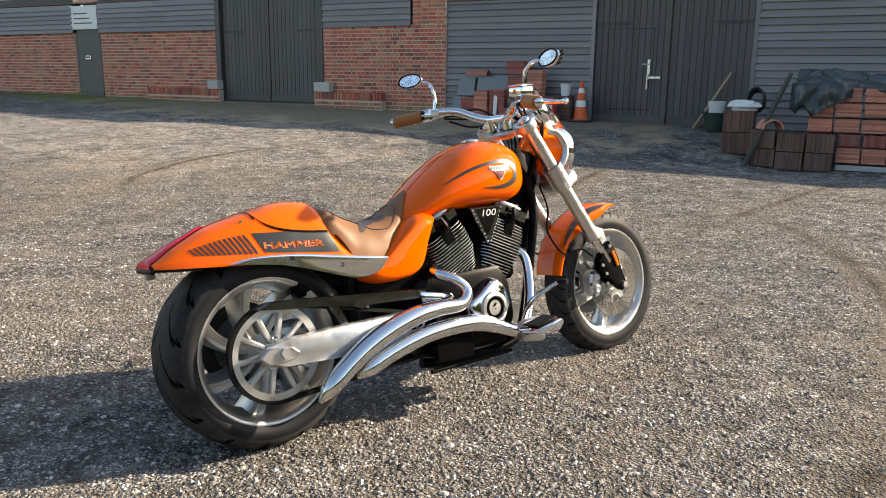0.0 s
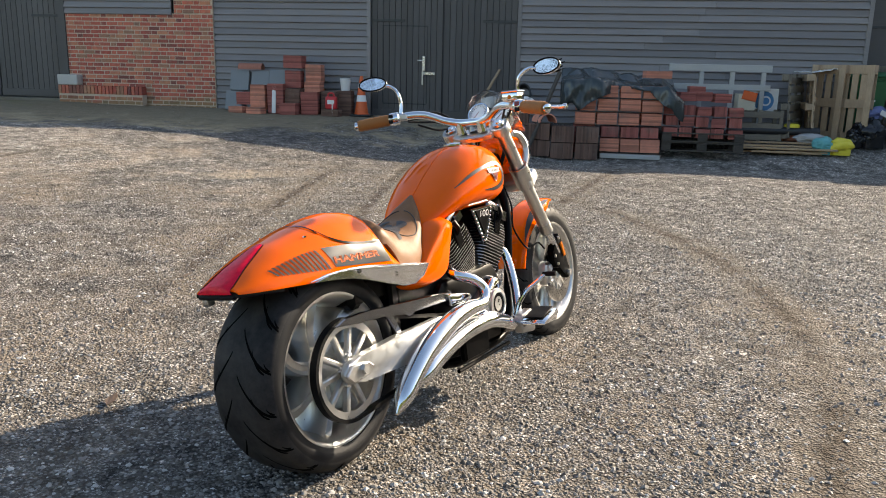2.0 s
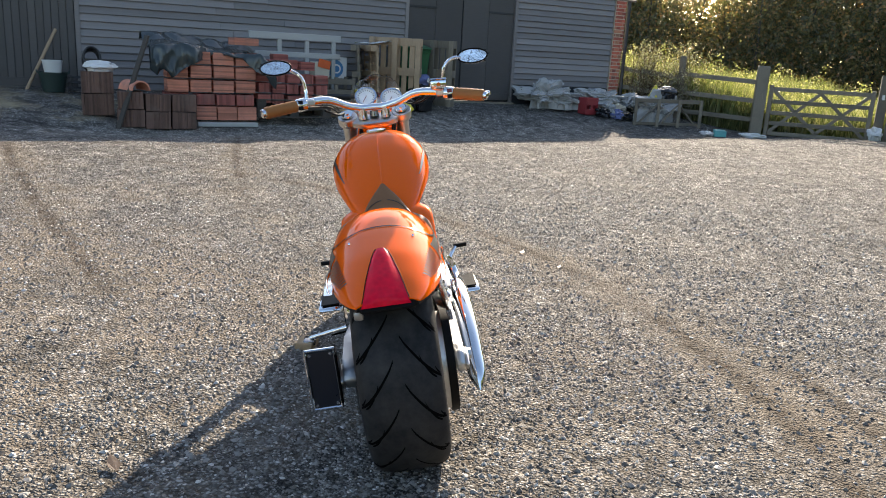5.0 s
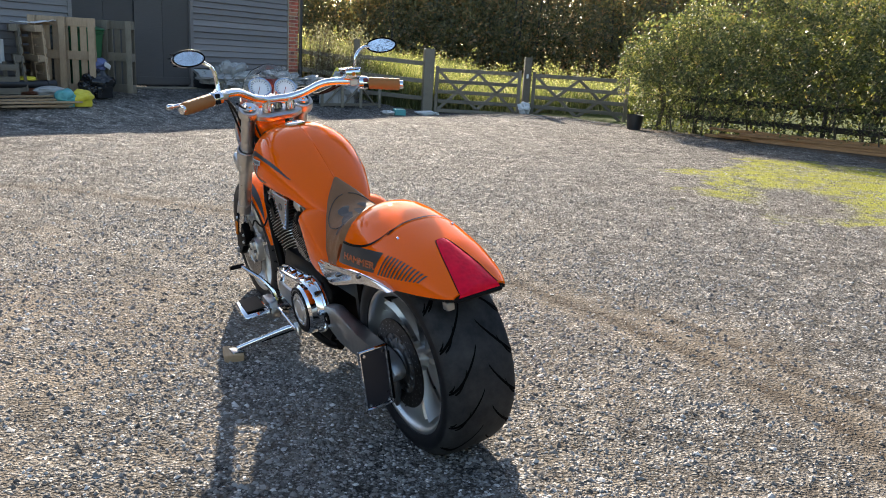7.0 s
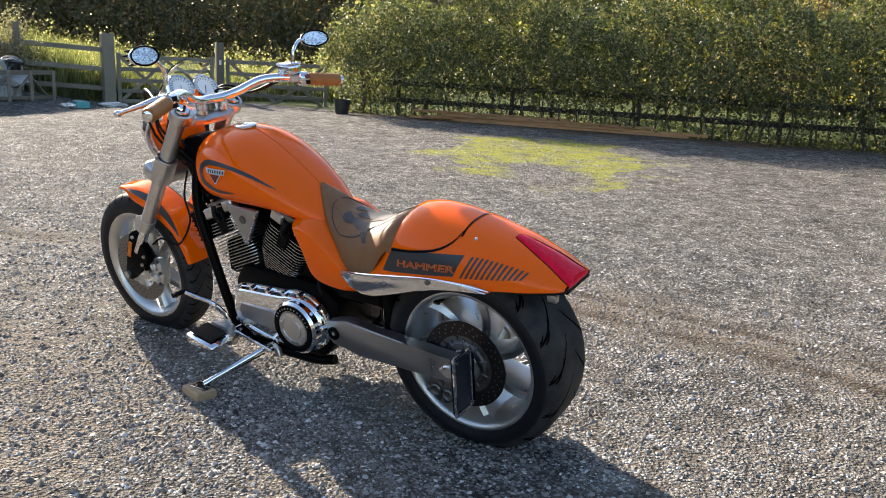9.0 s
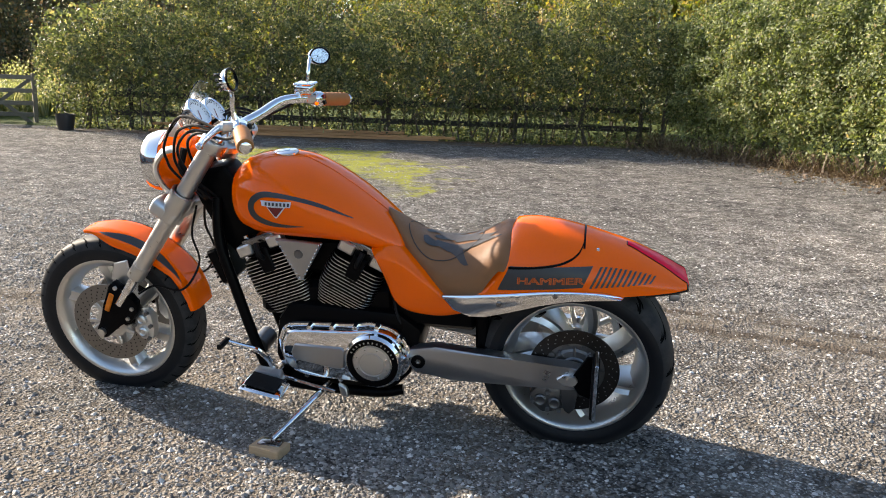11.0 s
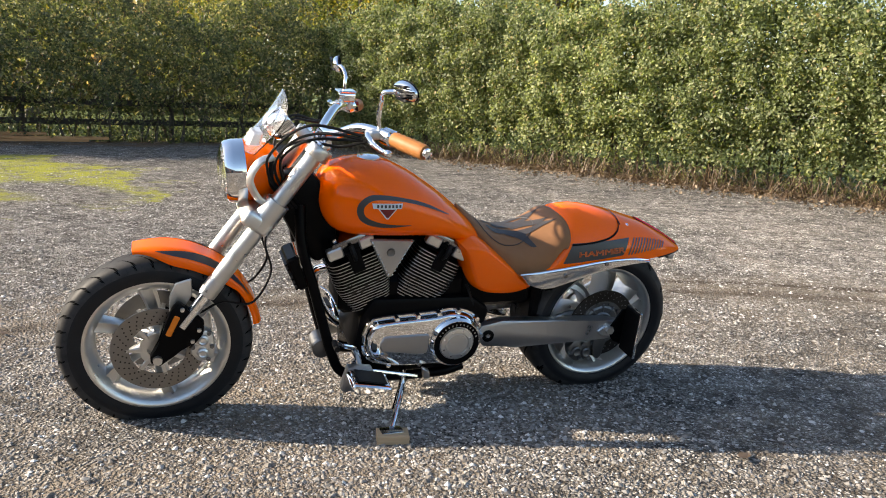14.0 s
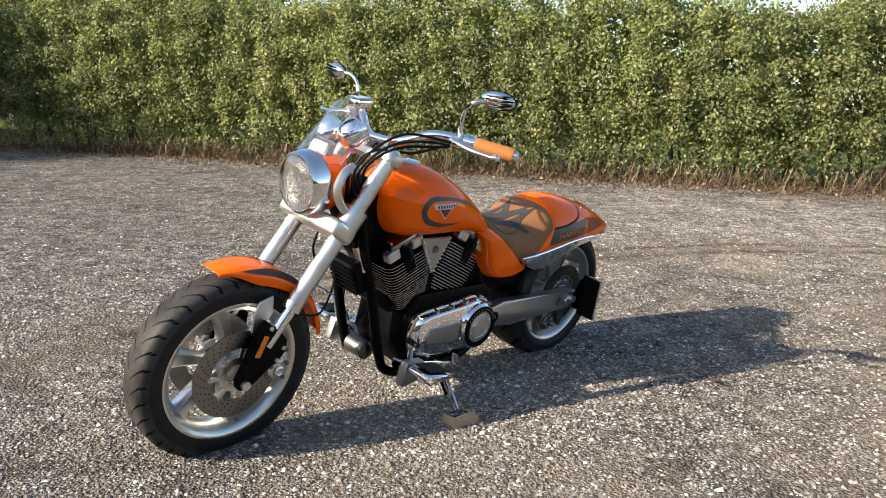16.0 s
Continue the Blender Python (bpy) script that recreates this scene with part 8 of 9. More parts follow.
    pile("tile_stack", 3.95, 1.5, 0.40, 0.12, 0.24, C["terracotta"], "tile", "orange clay tiles lying over the tarpaulin", "roof tiles", "orange tile stack", 8, 1.10, rng=rng)
    # tarpaulin thrown over the top
    t = thing("tarpaulin", BARN, "creased grey-green tarpaulin thrown over the stack", "tarpaulin")
    n, m2 = 96, 48
    bm = bmesh.new()
    vs = []
    for j in range(m2 + 1):
        row = []
        for i in range(n + 1):
            u, v = i / n, j / m2
            a = 2.48 + 1.85 * u
            s = 0.9 + 1.35 * v
            z = 1.14 + 0.06 * math.sin(u * 5 + 1)
            z += 0.06 * noise.noise((a * 2.0, s * 2.4, 0.3)) + 0.05 * abs(noise.noise((a * 3.5, s * 4, 2.0))) + 0.020 * abs(noise.noise((a * 9, s * 8, 5.0))) + 0.16 * math.exp(-((s - 1.1) / 0.22) ** 2)
            edge = 1.99 + 0.10 * math.sin(u * 9) + 0.06 * math.sin(u * 23)
            over = max(0.0, s - edge)
            hang = (0.20 + 0.24 * math.sin(u * 7.5 + 0.4) + 0.06 * math.sin(u * 17)) * (1 if u < 0.6 else 0.75)
            z -= min(over * 2.6, max(0.05, hang))
            s2 = min(s, edge + 0.03 + 0.07 * noise.noise((a * 7, z * 6, 4)) + 0.05 * abs(noise.noise((a * 15, z * 5, 1))))
            left, right = max(0.0, 2.66 - a), max(0.0, a - 4.05)
            z -= left * 0.3 + right * 0.9
            row.append(bm.verts.new((a, -s2, z)))
        vs.append(row)
    for j in range(m2):
        for i in range(n):
            bm.faces.new((vs[j][i], vs[j][i + 1], vs[j + 1][i + 1], vs[j + 1][i]))
    tp = part("sheet", bm, C["tarp"], t, smooth=True, angle=60)
    tp.modifiers.new("thick", "SOLIDIFY").thickness = 0.006
    # red brick packs on two pallets
    for k in range(2):
        pallet("pallet", at_barn(4.65, 1.45, rng.uniform(-1, 1), 0.02 + k * 0.141), "dark weathered timber pallet carrying red tiles", M["wood_dark"])
    for j in range(3):
        for k in range(5):
            pile("tile_stack", 4.18 + 0.235 * k + rng.uniform(-0.012, 0.012), 1.78 - 0.03 * j, 0.205, 0.145, 0.26, C["red_tile"], "tile", "dark red clay tiles banded into a small pack", "roof tiles", "red tile packs", rng.uniform(-6, 6), 0.31 + j * 0.157, upright=bool((j + k) % 2), rng=rng)
    for a, s, tr in ((4.40, 1.55, 10), (4.68, 1.50, -14), (4.93, 1.55, 4), (4.60, 1.2, 0)):
        pile("tile_stack", a, s, 0.25, 0.145, 0.20, C["red_tile"], "tile", "loose pack of dark red clay tiles", "roof tiles", "red tile packs", tr, 0.785, rng=rng)
    # grey ladder-like frame lying along the wall
    t = thing("trestle", BARN @ Matrix.Translation((0, -0.80, 0)), "grey painted timber trestle with uprights", "trestle")
    part("rail", box(4.20, -0.03, 1.35, 5.80, 0.03, 1.46, 0.006), C["grey_paint"], t)
    part("rail", box(4.30, -0.03, 1.06, 5.80, 0.03, 1.15, 0.006), C["grey_paint"], t)
    for a in (4.72, 5.20, 5.68):
        part("upright", box(a - 0.035, -0.025, 0.30, a + 0.035, 0.025, 1.35, 0.005), C["grey_paint"], t)
    t = thing("painted_board", BARN @ Matrix.Translation((5.74, -0.72, 0.70)), "white board painted with a blue disc", "sign")
    part("panel", box(-0.24, -0.008, 0, 0.22, 0.008, 0.40, 0.002), M["white"], t)
    part("disc", lathe([(-0.0105, 0.0), (-0.0105, 0.155), (-0.0085, 0.155)], 32, "y", m=Matrix.Translation((0.0, 0, 0.20))), C["blue"], t)
    part("arc", lathe([(-0.0125, 0.055), (-0.0125, 0.080), (-0.0108, 0.080), (-0.0108, 0.055)], 24, "y", m=Matrix.Translation((0.03, 0, 0.20)), closed=True), M["white"], t)
    t = thing("cardboard_box", at_barn(5.42, 0.85, 8, 0.50), "torn cream and orange box", "box")
    part("box", box(-0.14, -0.10, 0, 0.14, 0.10, 0.26, 0.006), C["cream"], t)
    part("flap", box(-0.13, -0.115, 0.16, 0.10, -0.103, 0.30, 0.002, m=Matrix.Rotation(radians(12), 4, "Y")), C["orange_pvc"], t)
    t = thing("crate", at_barn(5.62, 0.95, 2, 0.02), "old slatted timber crate", "crate")
    for z in (0.05, 0.22, 0.40):
        part("slat", box(-0.33, -0.20, z, 0.33, -0.18, z + 0.09, 0.003), M["wood_old"], t)
        part("slat", box(-0.33, 0.18, z, 0.33, 0.20, z + 0.09, 0.003), M["wood_old"], t)
    for x in (-0.32, 0.0, 0.32):
        for y in (-0.175, 0.175):
            part("corner_post", box(x - 0.03, y - 0.015, 0, x + 0.03, y + 0.015, 0.52, 0.003), M["wood_old"], t)
    t = thing("flower_pot", at_barn(6.03, 0.95, 0, 0.14) @ Matrix.Rotation(radians(80), 4, "Y"), "terracotta pot lying on its side", "pot")
    part("pot", lathe([(0.0, 0.0), (0.0, 0.09), (0.20, 0.125), (0.20, 0.14), (0.25, 0.145), (0.25, 0.125), (0.03, 0.08), (0.03, 0.0)], 28, "z"), C["terracotta"], t, smooth=True)
    t = thing("yellow_bowl", at_barn(6.14, 1.02, 0, 0.30), "round yellow plastic bowl turned over", "bowl")
    part("bowl", lathe([(0, 0.0), (0, 0.12), (0.04, 0.12), (0.055, 0.09), (0.06, 0.0)], 24, "z"), C["yellow"], t, smooth=True)
    t = thing("drain_pipe", at_barn(5.9, 1.12, 0, 0.20), "long black plastic pipe lying on timber", "pipe")
    part("pipe", tube([(-0.75, 0, 0.06), (0.62, 0.05, 0.06)], 0.062, 18), C["coil"], t, smooth=True)
    part("collar", tube([(0.50, 0.045, 0.06), (0.64, 0.05, 0.06)], 0.072, 18), C["coil"], t, smooth=True)
    for k in range(9):
        a0, l = 5.95 + rng.uniform(-0.1, 0.12), rng.uniform(1.0, 1.5)
        t = thing("timber_length", at_barn(a0, 1.30 + 0.07 * (k % 4) + rng.uniform(-0.02, 0.02), rng.uniform(-6, 6), 0.02 + 0.05 * (k // 4) + 0.03 * (k % 2)), "length of pale sawn timber in a loose heap", "timber", "loose timber")
        part("length", box(-l / 2, -0.035, 0, l / 2, 0.035, 0.028, 0.003), M["wood_new"], t)
    t = thing("plastic_bag", at_barn(6.66, 1.38, 0), "crumpled yellow and teal plastic bag", "bag")
    part("yellow_half", rough_lump(0.22, 0.16, 0.26, nr, None), C["yellow"], t, smooth=True, at=Matrix.Translation((0.12, 0, 0)))
    part("teal_half", rough_lump(0.16, 0.14, 0.28, nr, None), C["teal"], t, smooth=True, at=Matrix.Translation((-0.12, 0, 0)))
    t = thing("cloth", at_barn(6.4, 1.2, 0, 0.12), "dirty pale cloth on the timber", "cloth")
    part("cloth", rough_lump(0.26, 0.10, 0.14, nr, None), C["sheet"], t, smooth=True)
    # pallets stood on edge
    def stood(a, s, turn, lean, label, mat):
        return pallet("pallet", at_barn(a, s, turn, 0.02) @ Matrix.Rotation(radians(90 - lean), 4, "X") @ Matrix.Translation((0, 0.5, 0)), label, mat)
    stood(6.20, 0.55, 66, 4, "weathered timber pallet stood on edge", M["wood_old"])
    stood(6.42, 0.50, 80, 3, "timber pallet stood on edge beside another", M["wood_pallet"])
    pallet("pallet", at_barn(6.88, 0.72, -38, 0.02) @ Matrix.Rotation(radians(90), 4, "Y") @ Matrix.Rotation(radians(-84), 4, "X") @ Matrix.Translation((-0.6, 0.0, 0.0)), "pale timber pallet stood upright, deck outwards", M["wood_pallet"])
    pallet("pallet", at_barn(7.70, 0.60, -64, 0.02) @ Matrix.Rotation(radians(90), 4, "Y") @ Matrix.Rotation(radians(-88), 4, "X") @ Matrix.Translation((-0.6, 0.0, 0.0)), "brown timber pallet stood upright by the bin", M["wood_old"])
    t = thing("plastic_sheet", at_barn(6.52, 0.55, 0, 1.06), "scrap of white sheet draped on the pallets", "sheet")
    bm = bmesh.new()
    g = [[bm.verts.new((-0.30 + 0.6 * i / 10, -0.14 + 0.28 * j / 5, 0.03 * noise.noise((i * 0.6, j * 0.7, 1)) + 0.10 * max(0, i / 10 - 0.45) + 0.01)) for i in range(11)] for j in range(6)]
    for j in range(5):
        for i in range(10):
            bm.faces.new((g[j][i], g[j][i + 1], g[j + 1][i + 1], g[j + 1][i]))
    sh = part("sheet", bm, M["white"], t, smooth=True)
    sh.modifiers.new("thick", "SOLIDIFY").thickness = 0.008
    t = thing("wheelie_bin", at_barn(7.36, 0.36, -4), "green plastic wheeled bin with a closed lid", "bin")
    bm = bmesh.new()
    rings(bm, [[(x * w, y * d, z) for x, y in ((-1, -1), (1, -1), (1, 1), (-1, 1))] for z, w, d in ((0.06, 0.22, 0.24), (0.95, 0.28, 0.33), (0.96, 0.295, 0.345), (1.0, 0.295, 0.345))])
    bmesh.ops.bevel(bm, geom=list(bm.edges), offset=0.015, segments=2, affect="EDGES")
    part("body", bm, C["green_bin"], t, smooth=True)
    part("lid", slab([(-0.36, 1.0), (0.34, 1.0), (0.36, 1.05), (0.0, 1.09), (-0.37, 1.03)], -0.30, 0.30, 0.012, m=Matrix.Rotation(radians(90), 4, "Z")), C["green_bin"], t, smooth=True)
    for x in (-0.26, 0.26):
        part("wheel", lathe([(-0.025, 0.0), (-0.025, 0.10), (0.025, 0.10), (0.025, 0.0)], 24, "x", m=Matrix.Translation((x, 0.26, 0.10))), C["coil"], t, smooth=True)
    part("crest", box(-0.10, -0.334, 0.62, 0.10, -0.322, 0.65, m=Matrix.Identity(4)), M["white"], t)
    t = thing("refuse_bag", at_barn(7.35, 0.92, 0), "full black polythene bag", "bag")
    part("bag", rough_lump(0.27, 0.22, 0.48, nr, None, 3, 0.35), C["black_bag"], t, smooth=True)
    t = thing("refuse_bag", at_barn(7.12, 0.98, 0), "smaller black polythene bag", "bag")
    part("bag", rough_lump(0.16, 0.15, 0.30, nr, None, 3, 0.35), C["black_bag"], t, smooth=True)
    t = thing("printed_sack", at_barn(7.42, 0.86, 30, 0.44), "blue and white printed sack on the bag", "sack")
    part("sack", rough_lump(0.19, 0.13, 0.20, nr, None), C["purple"], t, smooth=True)
    part("print", box(-0.10, -0.15, 0.04, 0.08, -0.135, 0.12, 0.003, m=Matrix.Rotation(radians(20), 4, "Y")), M["white"], t)


def build_east():
    rng = random.Random(3)
    nr = np.random.default_rng(3)
    for a, s, rx, ry, h in ((10.42, 0.48, 0.52, 0.34, 0.60), (10.95, 0.50, 0.42, 0.32, 0.46), (11.85, 0.50, 0.60, 0.34, 0.50), (12.45, 0.60, 0.40, 0.30, 0.40)):
        t = thing("dust_sheet", at_barn(a, s, rng.uniform(-8, 8)), "grey plastic dust sheet heaped over materials", "sheet", "sheeted heaps")
        part("sheet", rough_lump(rx * 1.15, ry * 1.1, h * 0.95, nr, None, 4, 0.75), C["sheet"], t, smooth=True, angle=25)
    t = thing("plastic_crate", at_barn(11.30, 0.86, 6), "dull red plastic crate tipped on its side", "crate")
    for b in ((-0.24, -0.15, 0, 0.24, 0.15, 0.025), (-0.24, -0.15, 0, -0.215, 0.15, 0.36), (0.215, -0.15, 0, 0.24, 0.15, 0.36), (-0.214, 0.125, 0.026, 0.214, 0.15, 0.36), (-0.214, -0.15, 0.026, 0.214, -0.13, 0.12), (-0.214, -0.15, 0.20, 0.214, -0.13, 0.36), (-0.05, -0.149, 0.121, 0.05, -0.131, 0.199)):
        part("side", box(*(v * q for v, q in zip(b, (0.72, 0.8, 0.95) * 2)), 0.004), C["maroon"], t)
    for k, (a, s, rx, ry, h, mat, lab) in enumerate(((11.55, 1.05, 0.26, 0.18, 0.20, "black_bag", "crumpled black bag among rubbish"), (11.85, 1.15, 0.20, 0.16, 0.20, "purple", "crumpled bluish sack among rubbish"), (12.05, 1.22, 0.26, 0.16, 0.16, "black_bag", "low crumpled black bag"), (11.75, 0.95, 0.24, 0.18, 0.30, "sheet", "pale crumpled paper sack"), (12.0, 0.95, 0.22, 0.16, 0.26, "cream", "torn cream paper sack"))):
        t = thing("rubbish_sack", at_barn(a, s, rng.uniform(0, 90)), lab, "sack", "rubbish by the barn corner")
        part("sack", rough_lump(rx, ry, h, nr, None, 3, 0.5), C[mat], t, smooth=True)
    # hurdle of grey timber with things piled behind
    t = thing("timber_hurdle", at_barn(12.75, 1.68, -10), "grey weathered timber hurdle with diagonal braces", "hurdle")
    part("rail", box(-0.80, -0.02, 0.50, 0.80, 0.02, 0.58, 0.004), M["wood_old"], t)
    part("rail", box(-0.80, -0.02, 0.04, 0.80, 0.02, 0.10, 0.004), M["wood_old"], t)
    for x in (-0.78, -0.25, 0.25, 0.78):
        part("upright", box(x - 0.035, -0.045, 0, x + 0.035, -0.021, 0.58, 0.004), M["wood_old"], t)
    for x0, x1 in ((-0.74, -0.30), (-0.22, 0.20), (0.72, 0.30)):
        d = Vector((x1 - x0, 0, 0.42))
        part("brace", box(-0.03, -0.065, 0, 0.03, -0.046, d.length, 0.003), M["wood_old"], t, at=Matrix.Translation((x0, 0, 0.09)) @ d.to_track_quat("Z", "Y").to_matrix().to_4x4())
    t = thing("rubbish_sack", at_barn(12.72, 1.32, 0, 0.0), "large pale plastic sack behind the hurdle", "sack", "rubbish by the barn corner")
    part("sack", rough_lump(0.60, 0.26, 0.62, nr, None, 4, 0.6), C["sheet"], t, smooth=True, angle=25)
    t = thing("yellow_funnel", at_barn(12.58, 1.36, 0, 0.52), "pointed yellow plastic object on the sacks", "funnel")
    part("cone", lathe([(0, 0.0), (0, 0.10), (0.24, 0.035), (0.27, 0.0)], 18, "z", m=Matrix.Rotation(radians(14), 4, "Y")), C["yellow"], t, smooth=True)
    t = thing("black_bundle", at_barn(12.98, 1.36, 0, 0.50), "rounded black bundle on the sacks", "bundle")
    part("bundle", rough_lump(0.28, 0.18, 0.26, nr, None, 3, 0.25), C["black_bag"], t, smooth=True)
    t = thing("green_crate", at_ground(14.35, 5.75, 20), "small green plastic crate on the ground", "crate")
    part("crate", box(-0.20, -0.12, 0, 0.20, 0.12, 0.13, 0.01), C["teal"], t)
    for x, y, r, lab in ((14.15, 5.95, 0.24, "white crumpled plastic by the hurdle"), (14.9, 5.2, 0.26, "flat white scrap of plastic on the ground"), (15.75, 3.05, 0.20, "knotted white carrier bag at the gate post")):
        t = thing("plastic_scrap", at_ground(x, y, rng.uniform(0, 90)), lab, "plastic", "plastic scraps")
        part("scrap", rough_lump(r, r * 0.6, 0.26 if r < 0.22 else 0.10, nr, None, 3, 0.5), M["white"], t, smooth=True)


def rail(parent, name, p, q, h, w, mat):
    p, q = Vector(p), Vector(q)
    d = q - p
    return part(name, box(0, -w / 2, -h / 2, d.length, w / 2, h / 2, 0.006), mat, parent, at=Matrix.Translation(p) @ d.to_track_quat("X", "Z").to_matrix().to_4x4())


def build_fence():
    wood = M["wood_old"]
    f = thing("fence", Matrix.Identity(4), "weathered grey post and rail fence", "fence")
    pts = [(14.75, 8.35), (15.28, 7.0), (15.60, 5.45)]
    for x, y in pts[:2]:
        z = float(ground_z(x, y))
        part("post", box(x - 0.06, y - 0.06, z - 0.3, x + 0.06, y + 0.06, z + 1.36, 0.01), wood, f)
    for z in (0.30, 0.70, 1.10):
        for p, q in zip(pts, pts[1:]):
            rail(f, "rail", (*p, z + 0.08 if p[1] > 7.5 else z + 0.02), (*q, z - 0.06), 0.10, 0.04, wood)
    gp = thing("gate_post", at_ground(15.62, 5.35, 20), "stout square timber gate post", "post", "gate posts")
    part("post", box(-0.12, -0.12, -0.3, 0.12, 0.12, 1.46, 0.015), wood, gp)
    gp = thing("gate_post", at_ground(16.05, 3.05, 10), "timber gate post between two gates", "post", "gate posts")
    part("post", box(-0.085, -0.085, -0.3, 0.085, 0.085, 1.30, 0.012), wood, gp)
    part("notice", box(-0.10, -0.02, 0.82, -0.088, 0.03, 0.92, 0.002), M["white"], gp)
    for p, q in (((15.66, 5.18), (16.0, 3.18)), ((15.98, 2.92), (15.05, 0.75))):
        g = thing("field_gate", Matrix.Identity(4), "five-barred weathered timber field gate with cross braces", "gate", "field gates")
        L = Vector((q[0] - p[0], q[1] - p[1], 0)).length
        at = lambda u, z: (p[0] + (q[0] - p[0]) * u, p[1] + (q[1] - p[1]) * u, z)
        for z in (-0.02, 0.20, 0.42, 0.66, 0.92):
            rail(g, "bar", at(0.02, z), at(0.98, z), 0.085, 0.03, wood)
        for u in (0.02, 0.98):
            x, y, _ = at(u, 0)
            part("stile", box(x - 0.04, y - 0.04, -0.10, x + 0.04, y + 0.04, 1.0, 0.006), wood, g)
        for u0, u1 in ((0.03, 0.52), (0.97, 0.48), (0.52, 0.03), (0.48, 0.97)):
            rail(g, "brace", at(u0, -0.02 if u0 < u1 and u0 < 0.4 or u0 > 0.9 else 0.0), at(u1, 0.92), 0.07, 0.025, wood)
    # rails that run through the shaded hedge
    f = thing("fence", Matrix.Identity(4), "old fence rails running through the hedge", "fence")
    for z in (0.38, 0.72):
        rail(f, "rail", (13.25, -0.15, z - 0.02), (6.95, -8.15, z + 0.06), 0.10, 0.04, M["wood_dark"])
    for k in range(5):
        x, y = 13.05 - 1.5 * k, -0.40 - 1.9 * k
        part("post", box(x - 0.035, y - 0.035, -0.3, x + 0.035, y + 0.035, 0.95, 0.008), M["wood_dark"], f)
    # long planks lying along the hedge foot
    for k, (x0, y0, x1, y1, z) in enumerate(((12.55, -0.55, 10.3, -3.55, 0.0), (11.9, -1.25, 9.2, -4.75, 0.0), (12.3, -0.75, 9.9, -3.85, 0.045), (11.3, -2.15, 9.0, -5.0, 0.045), (12.0, -1.05, 9.6, -4.25, 0.09), (12.45, -0.6, 10.6, -3.1, 0.135))):
        t = thing("long_plank", Matrix.Identity(4), "long orange-brown larch plank lying along the hedge", "plank", "planks by the hedge")
        rail(t, "plank", (x0, y0, float(ground_z(x0, y0)) + 0.03 + z), (x1, y1, float(ground_z(x1, y1)) + 0.03 + z), 0.045, 0.16, M["wood_plank"])
    t = thing("bucket", at_ground(13.1, 0.75), "black plastic bucket at the hedge end", "bucket")
    part("body", lathe([(0.0, 0.0), (0.0, 0.13), (0.28, 0.17), (0.29, 0.17), (0.28, 0.155), (0.03, 0.12), (0.03, 0.0)], 24, "z"), C["coil"], t, smooth=True)



def build_bramble():
    """Pale dead weeds and brambles at the barn's corner."""
    rng = np.random.default_rng(31)
    for a, s, r, h in ((13.35, 0.25, 0.40, 1.55), (13.75, 0.70, 0.38, 1.15), (14.3, 0.3, 0.45, 1.7)):
        t = thing("bramble", at_barn(a, s), "pale dead bramble and seeded weeds by the barn corner", "shrub", "weeds by the barn corner")
        bm = bmesh.new()
        tips = []
        for k in range(70):
            q = rng.normal(size=2) * r * 0.4
            e = q + rng.normal(size=2) * r * 0.7
            z = h * rng.uniform(0.45, 1.0)
            tube([(q[0], q[1], 0), ((q[0] + e[0]) / 2, (q[1] + e[1]) / 2, z * 0.65), (e[0], e[1], z)], [0.006, 0.005, 0.002], 4, 5, bm, False)
            for f in np.linspace(0.35, 1.0, 12):
                tips.append((q[0] + (e[0] - q[0]) * f, q[1] + (e[1] - q[1]) * f, z * (f ** 0.8)))
        ob = part("stem", bm, M["litter"], t)
        ob["kind"] = "stuff"
        c = np.array(tips)[rng.integers(len(tips), size=2600)] + rng.normal(size=(2600, 3)) * 0.045
        c[:, 2] = np.maximum(c[:, 2], 0.02)
        ob = part("foliage", leaf_mesh("foliage", c, 0.030, C["dead"], rng), None, t)
        ob["kind"] = "stuff"


build_west_stacks()
build_bramble()
build_middle()
build_east()
build_fence()


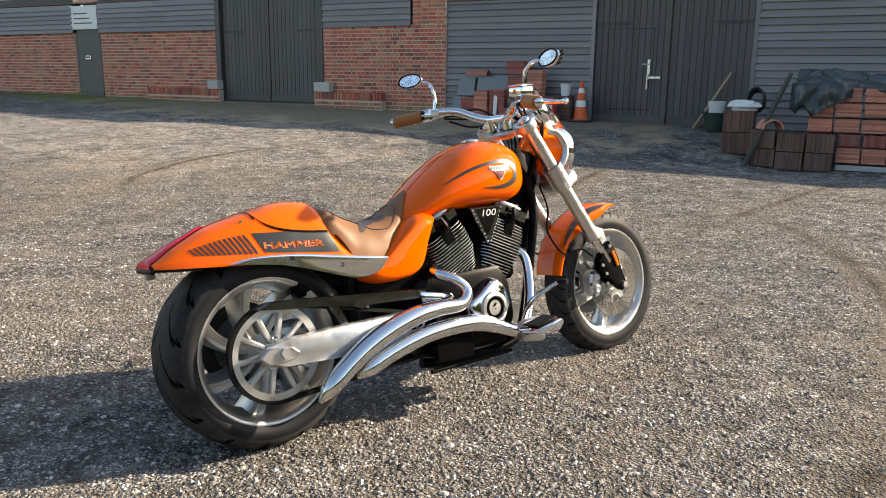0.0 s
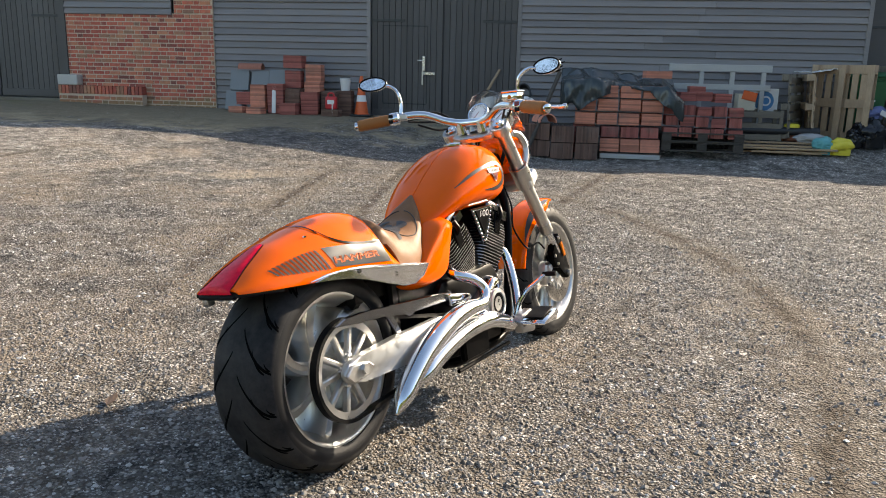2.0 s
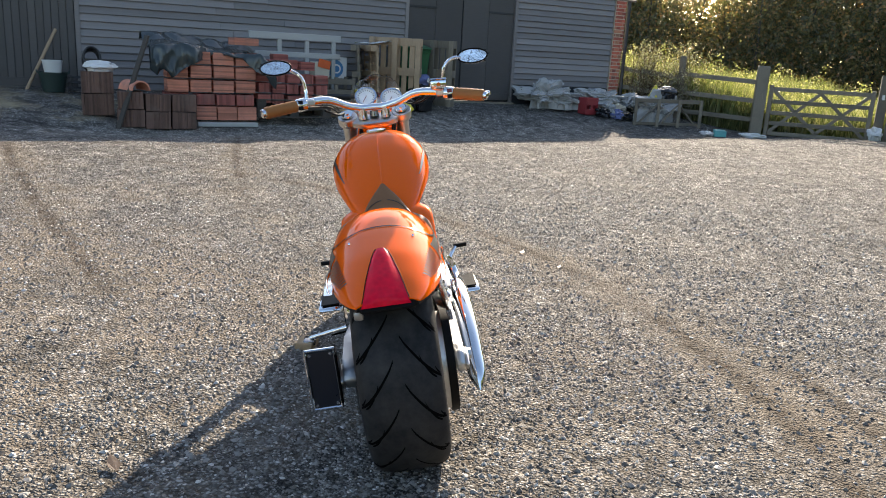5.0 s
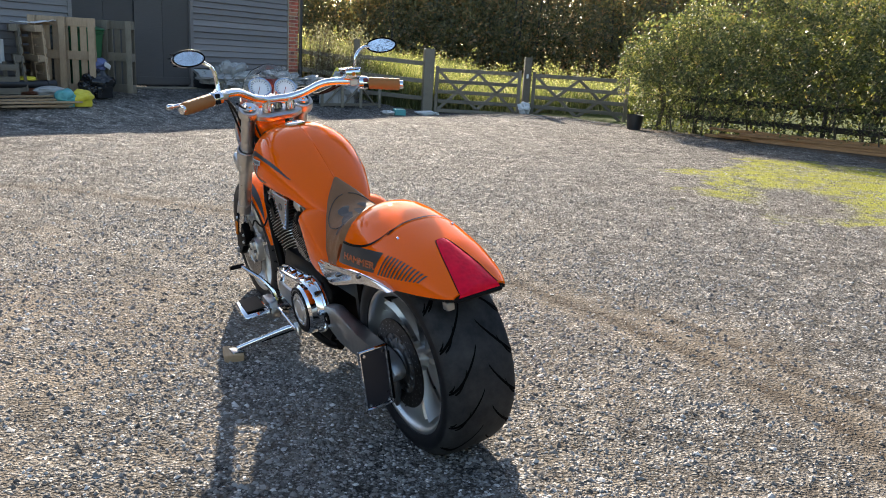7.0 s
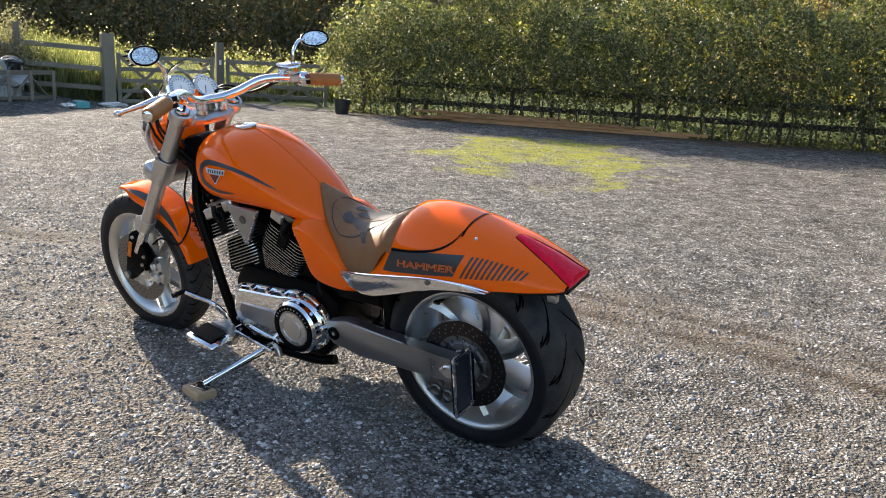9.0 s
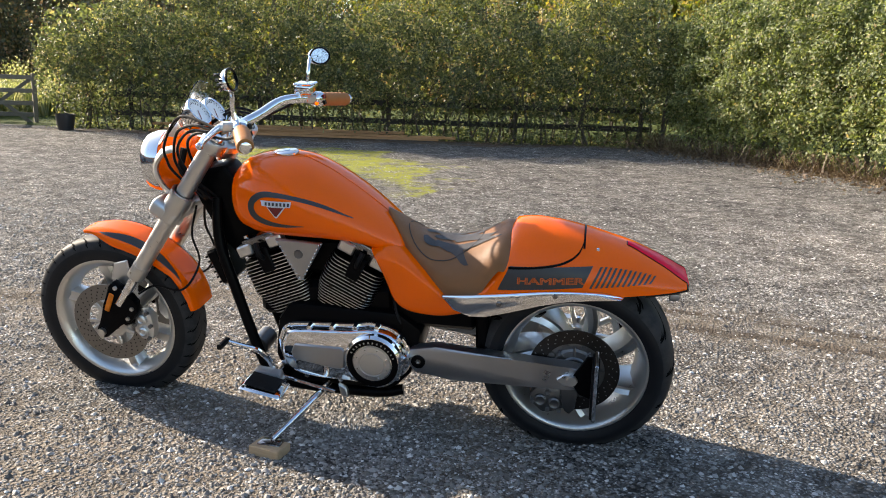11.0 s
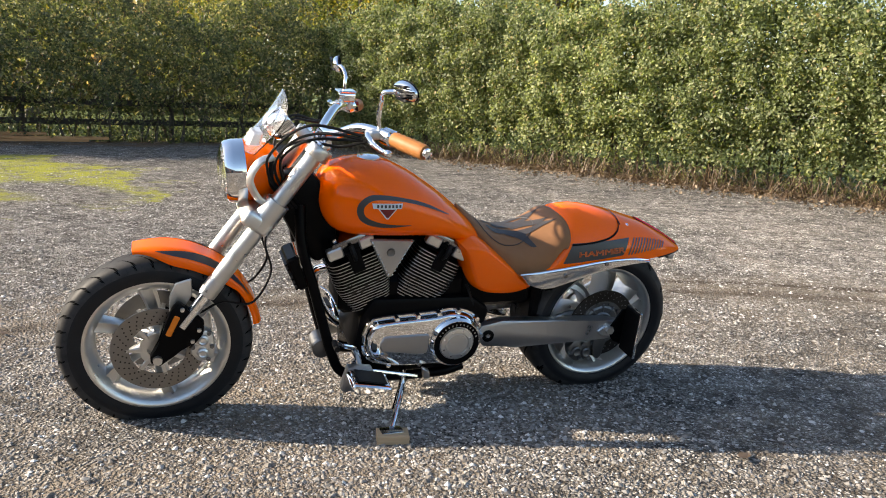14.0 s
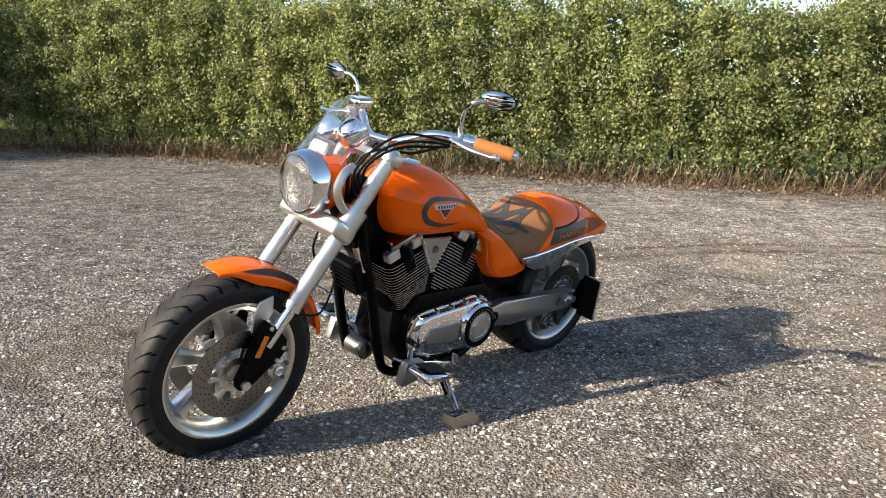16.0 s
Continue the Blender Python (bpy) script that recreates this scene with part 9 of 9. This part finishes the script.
# ---- fallen leaves and dry stems ----
def build_litter():
    rng = np.random.default_rng(21)
    t = rng.uniform(-0.1, 1.05, 9000)
    off = np.abs(rng.normal(size=9000)) * 0.55 - 0.25
    p0, p1 = np.array([6.4, -7.9]), np.array([-10.5, -1.5])
    d = (p1 - p0) / np.linalg.norm(p1 - p0)
    nrm = np.array([-d[1], d[0]])
    if nrm @ (np.array([0.2, 3.2]) - p0) < 0:
        nrm = -nrm
    xy = p0 + (p1 - p0) * t[:, None] + nrm * off[:, None]
    c = np.stack([xy[:, 0], xy[:, 1], ground_z(xy[:, 0], xy[:, 1]) + rng.uniform(0.005, 0.03, 9000)], 1)
    ob = new("fallen_leaves", leaf_mesh("fallen_leaves", c, 0.035, M["litter"], rng, np.array([0, 0, 1.5])))
    tagged(ob, "brown fallen leaves under the hedge", "leaves", kind="stuff")
    # arching dry stems at the hedge foot
    n = 2600
    t = rng.uniform(-0.05, 1.0, n)
    xy = p0 + (p1 - p0) * t[:, None] + nrm * (rng.uniform(-0.35, 0.35, n))[:, None]
    z = ground_z(xy[:, 0], xy[:, 1])
    a = rng.uniform(0, 6.28, n)
    ln = rng.uniform(0.15, 0.45, n)
    dx, dy = np.cos(a) * ln + nrm[0] * 0.12, np.sin(a) * ln + nrm[1] * 0.12
    h = rng.uniform(0.08, 0.32, n)
    w = 0.004
    b0 = np.stack([xy[:, 0], xy[:, 1], z], 1)
    mid = b0 + np.stack([dx * 0.5, dy * 0.5, h], 1)
    tip = b0 + np.stack([dx, dy, h * 0.5], 1)
    e = np.stack([-np.sin(a) * w, np.cos(a) * w, np.full(n, 0.002)], 1)
    v = np.stack([b0 - e, b0 + e, mid + e, mid - e, tip], 1).reshape(-1, 3)
    i = np.arange(n)[:, None] * 5
    fcs = np.concatenate([i + np.array([[0, 1, 2]]), i + np.array([[0, 2, 3]]), i + np.array([[3, 2, 4]])], 0)
    ob = new("dry_stems", raw("dry_stems", v, fcs, M["litter"]))
    tagged(ob, "tangled dry stems along the hedge foot", "stems", kind="stuff")
    for x, y, s, turn in ((2.10, 3.62, 0.05, 20), (-1.17, 3.14, 0.06, 70), (1.96, 3.28, 0.035, 10), (-1.45, 2.15, 0.045, 130), (-0.9, 4.9, 0.05, 40), (0.8, 0.9, 0.05, 80), (-2.2, 4.7, 0.045, 15)):
        lf = thing("fallen_leaf", at_ground(x, y, turn, 0.012), "single curled yellow-brown fallen leaf", "leaf", "single leaves on the gravel")
        bm = bmesh.new()
        pts = [(0, 0, 0.004), (0.5, 0.32, 0.10), (1.0, 0.25, 0.12), (1.5, 0, 0.22), (1.0, -0.25, 0.14), (0.5, -0.32, 0.08)]
        vs = [bm.verts.new((px * s, py * s, pz * s)) for px, py, pz in pts]
        for q in ((0, 1, 2, 3), (0, 3, 4, 5)):
            bm.faces.new([vs[k] for k in q])
        b = part("blade", bm, M["litter"], lf)
        b.modifiers.new("thick", "SOLIDIFY").thickness = 0.001


build_litter()
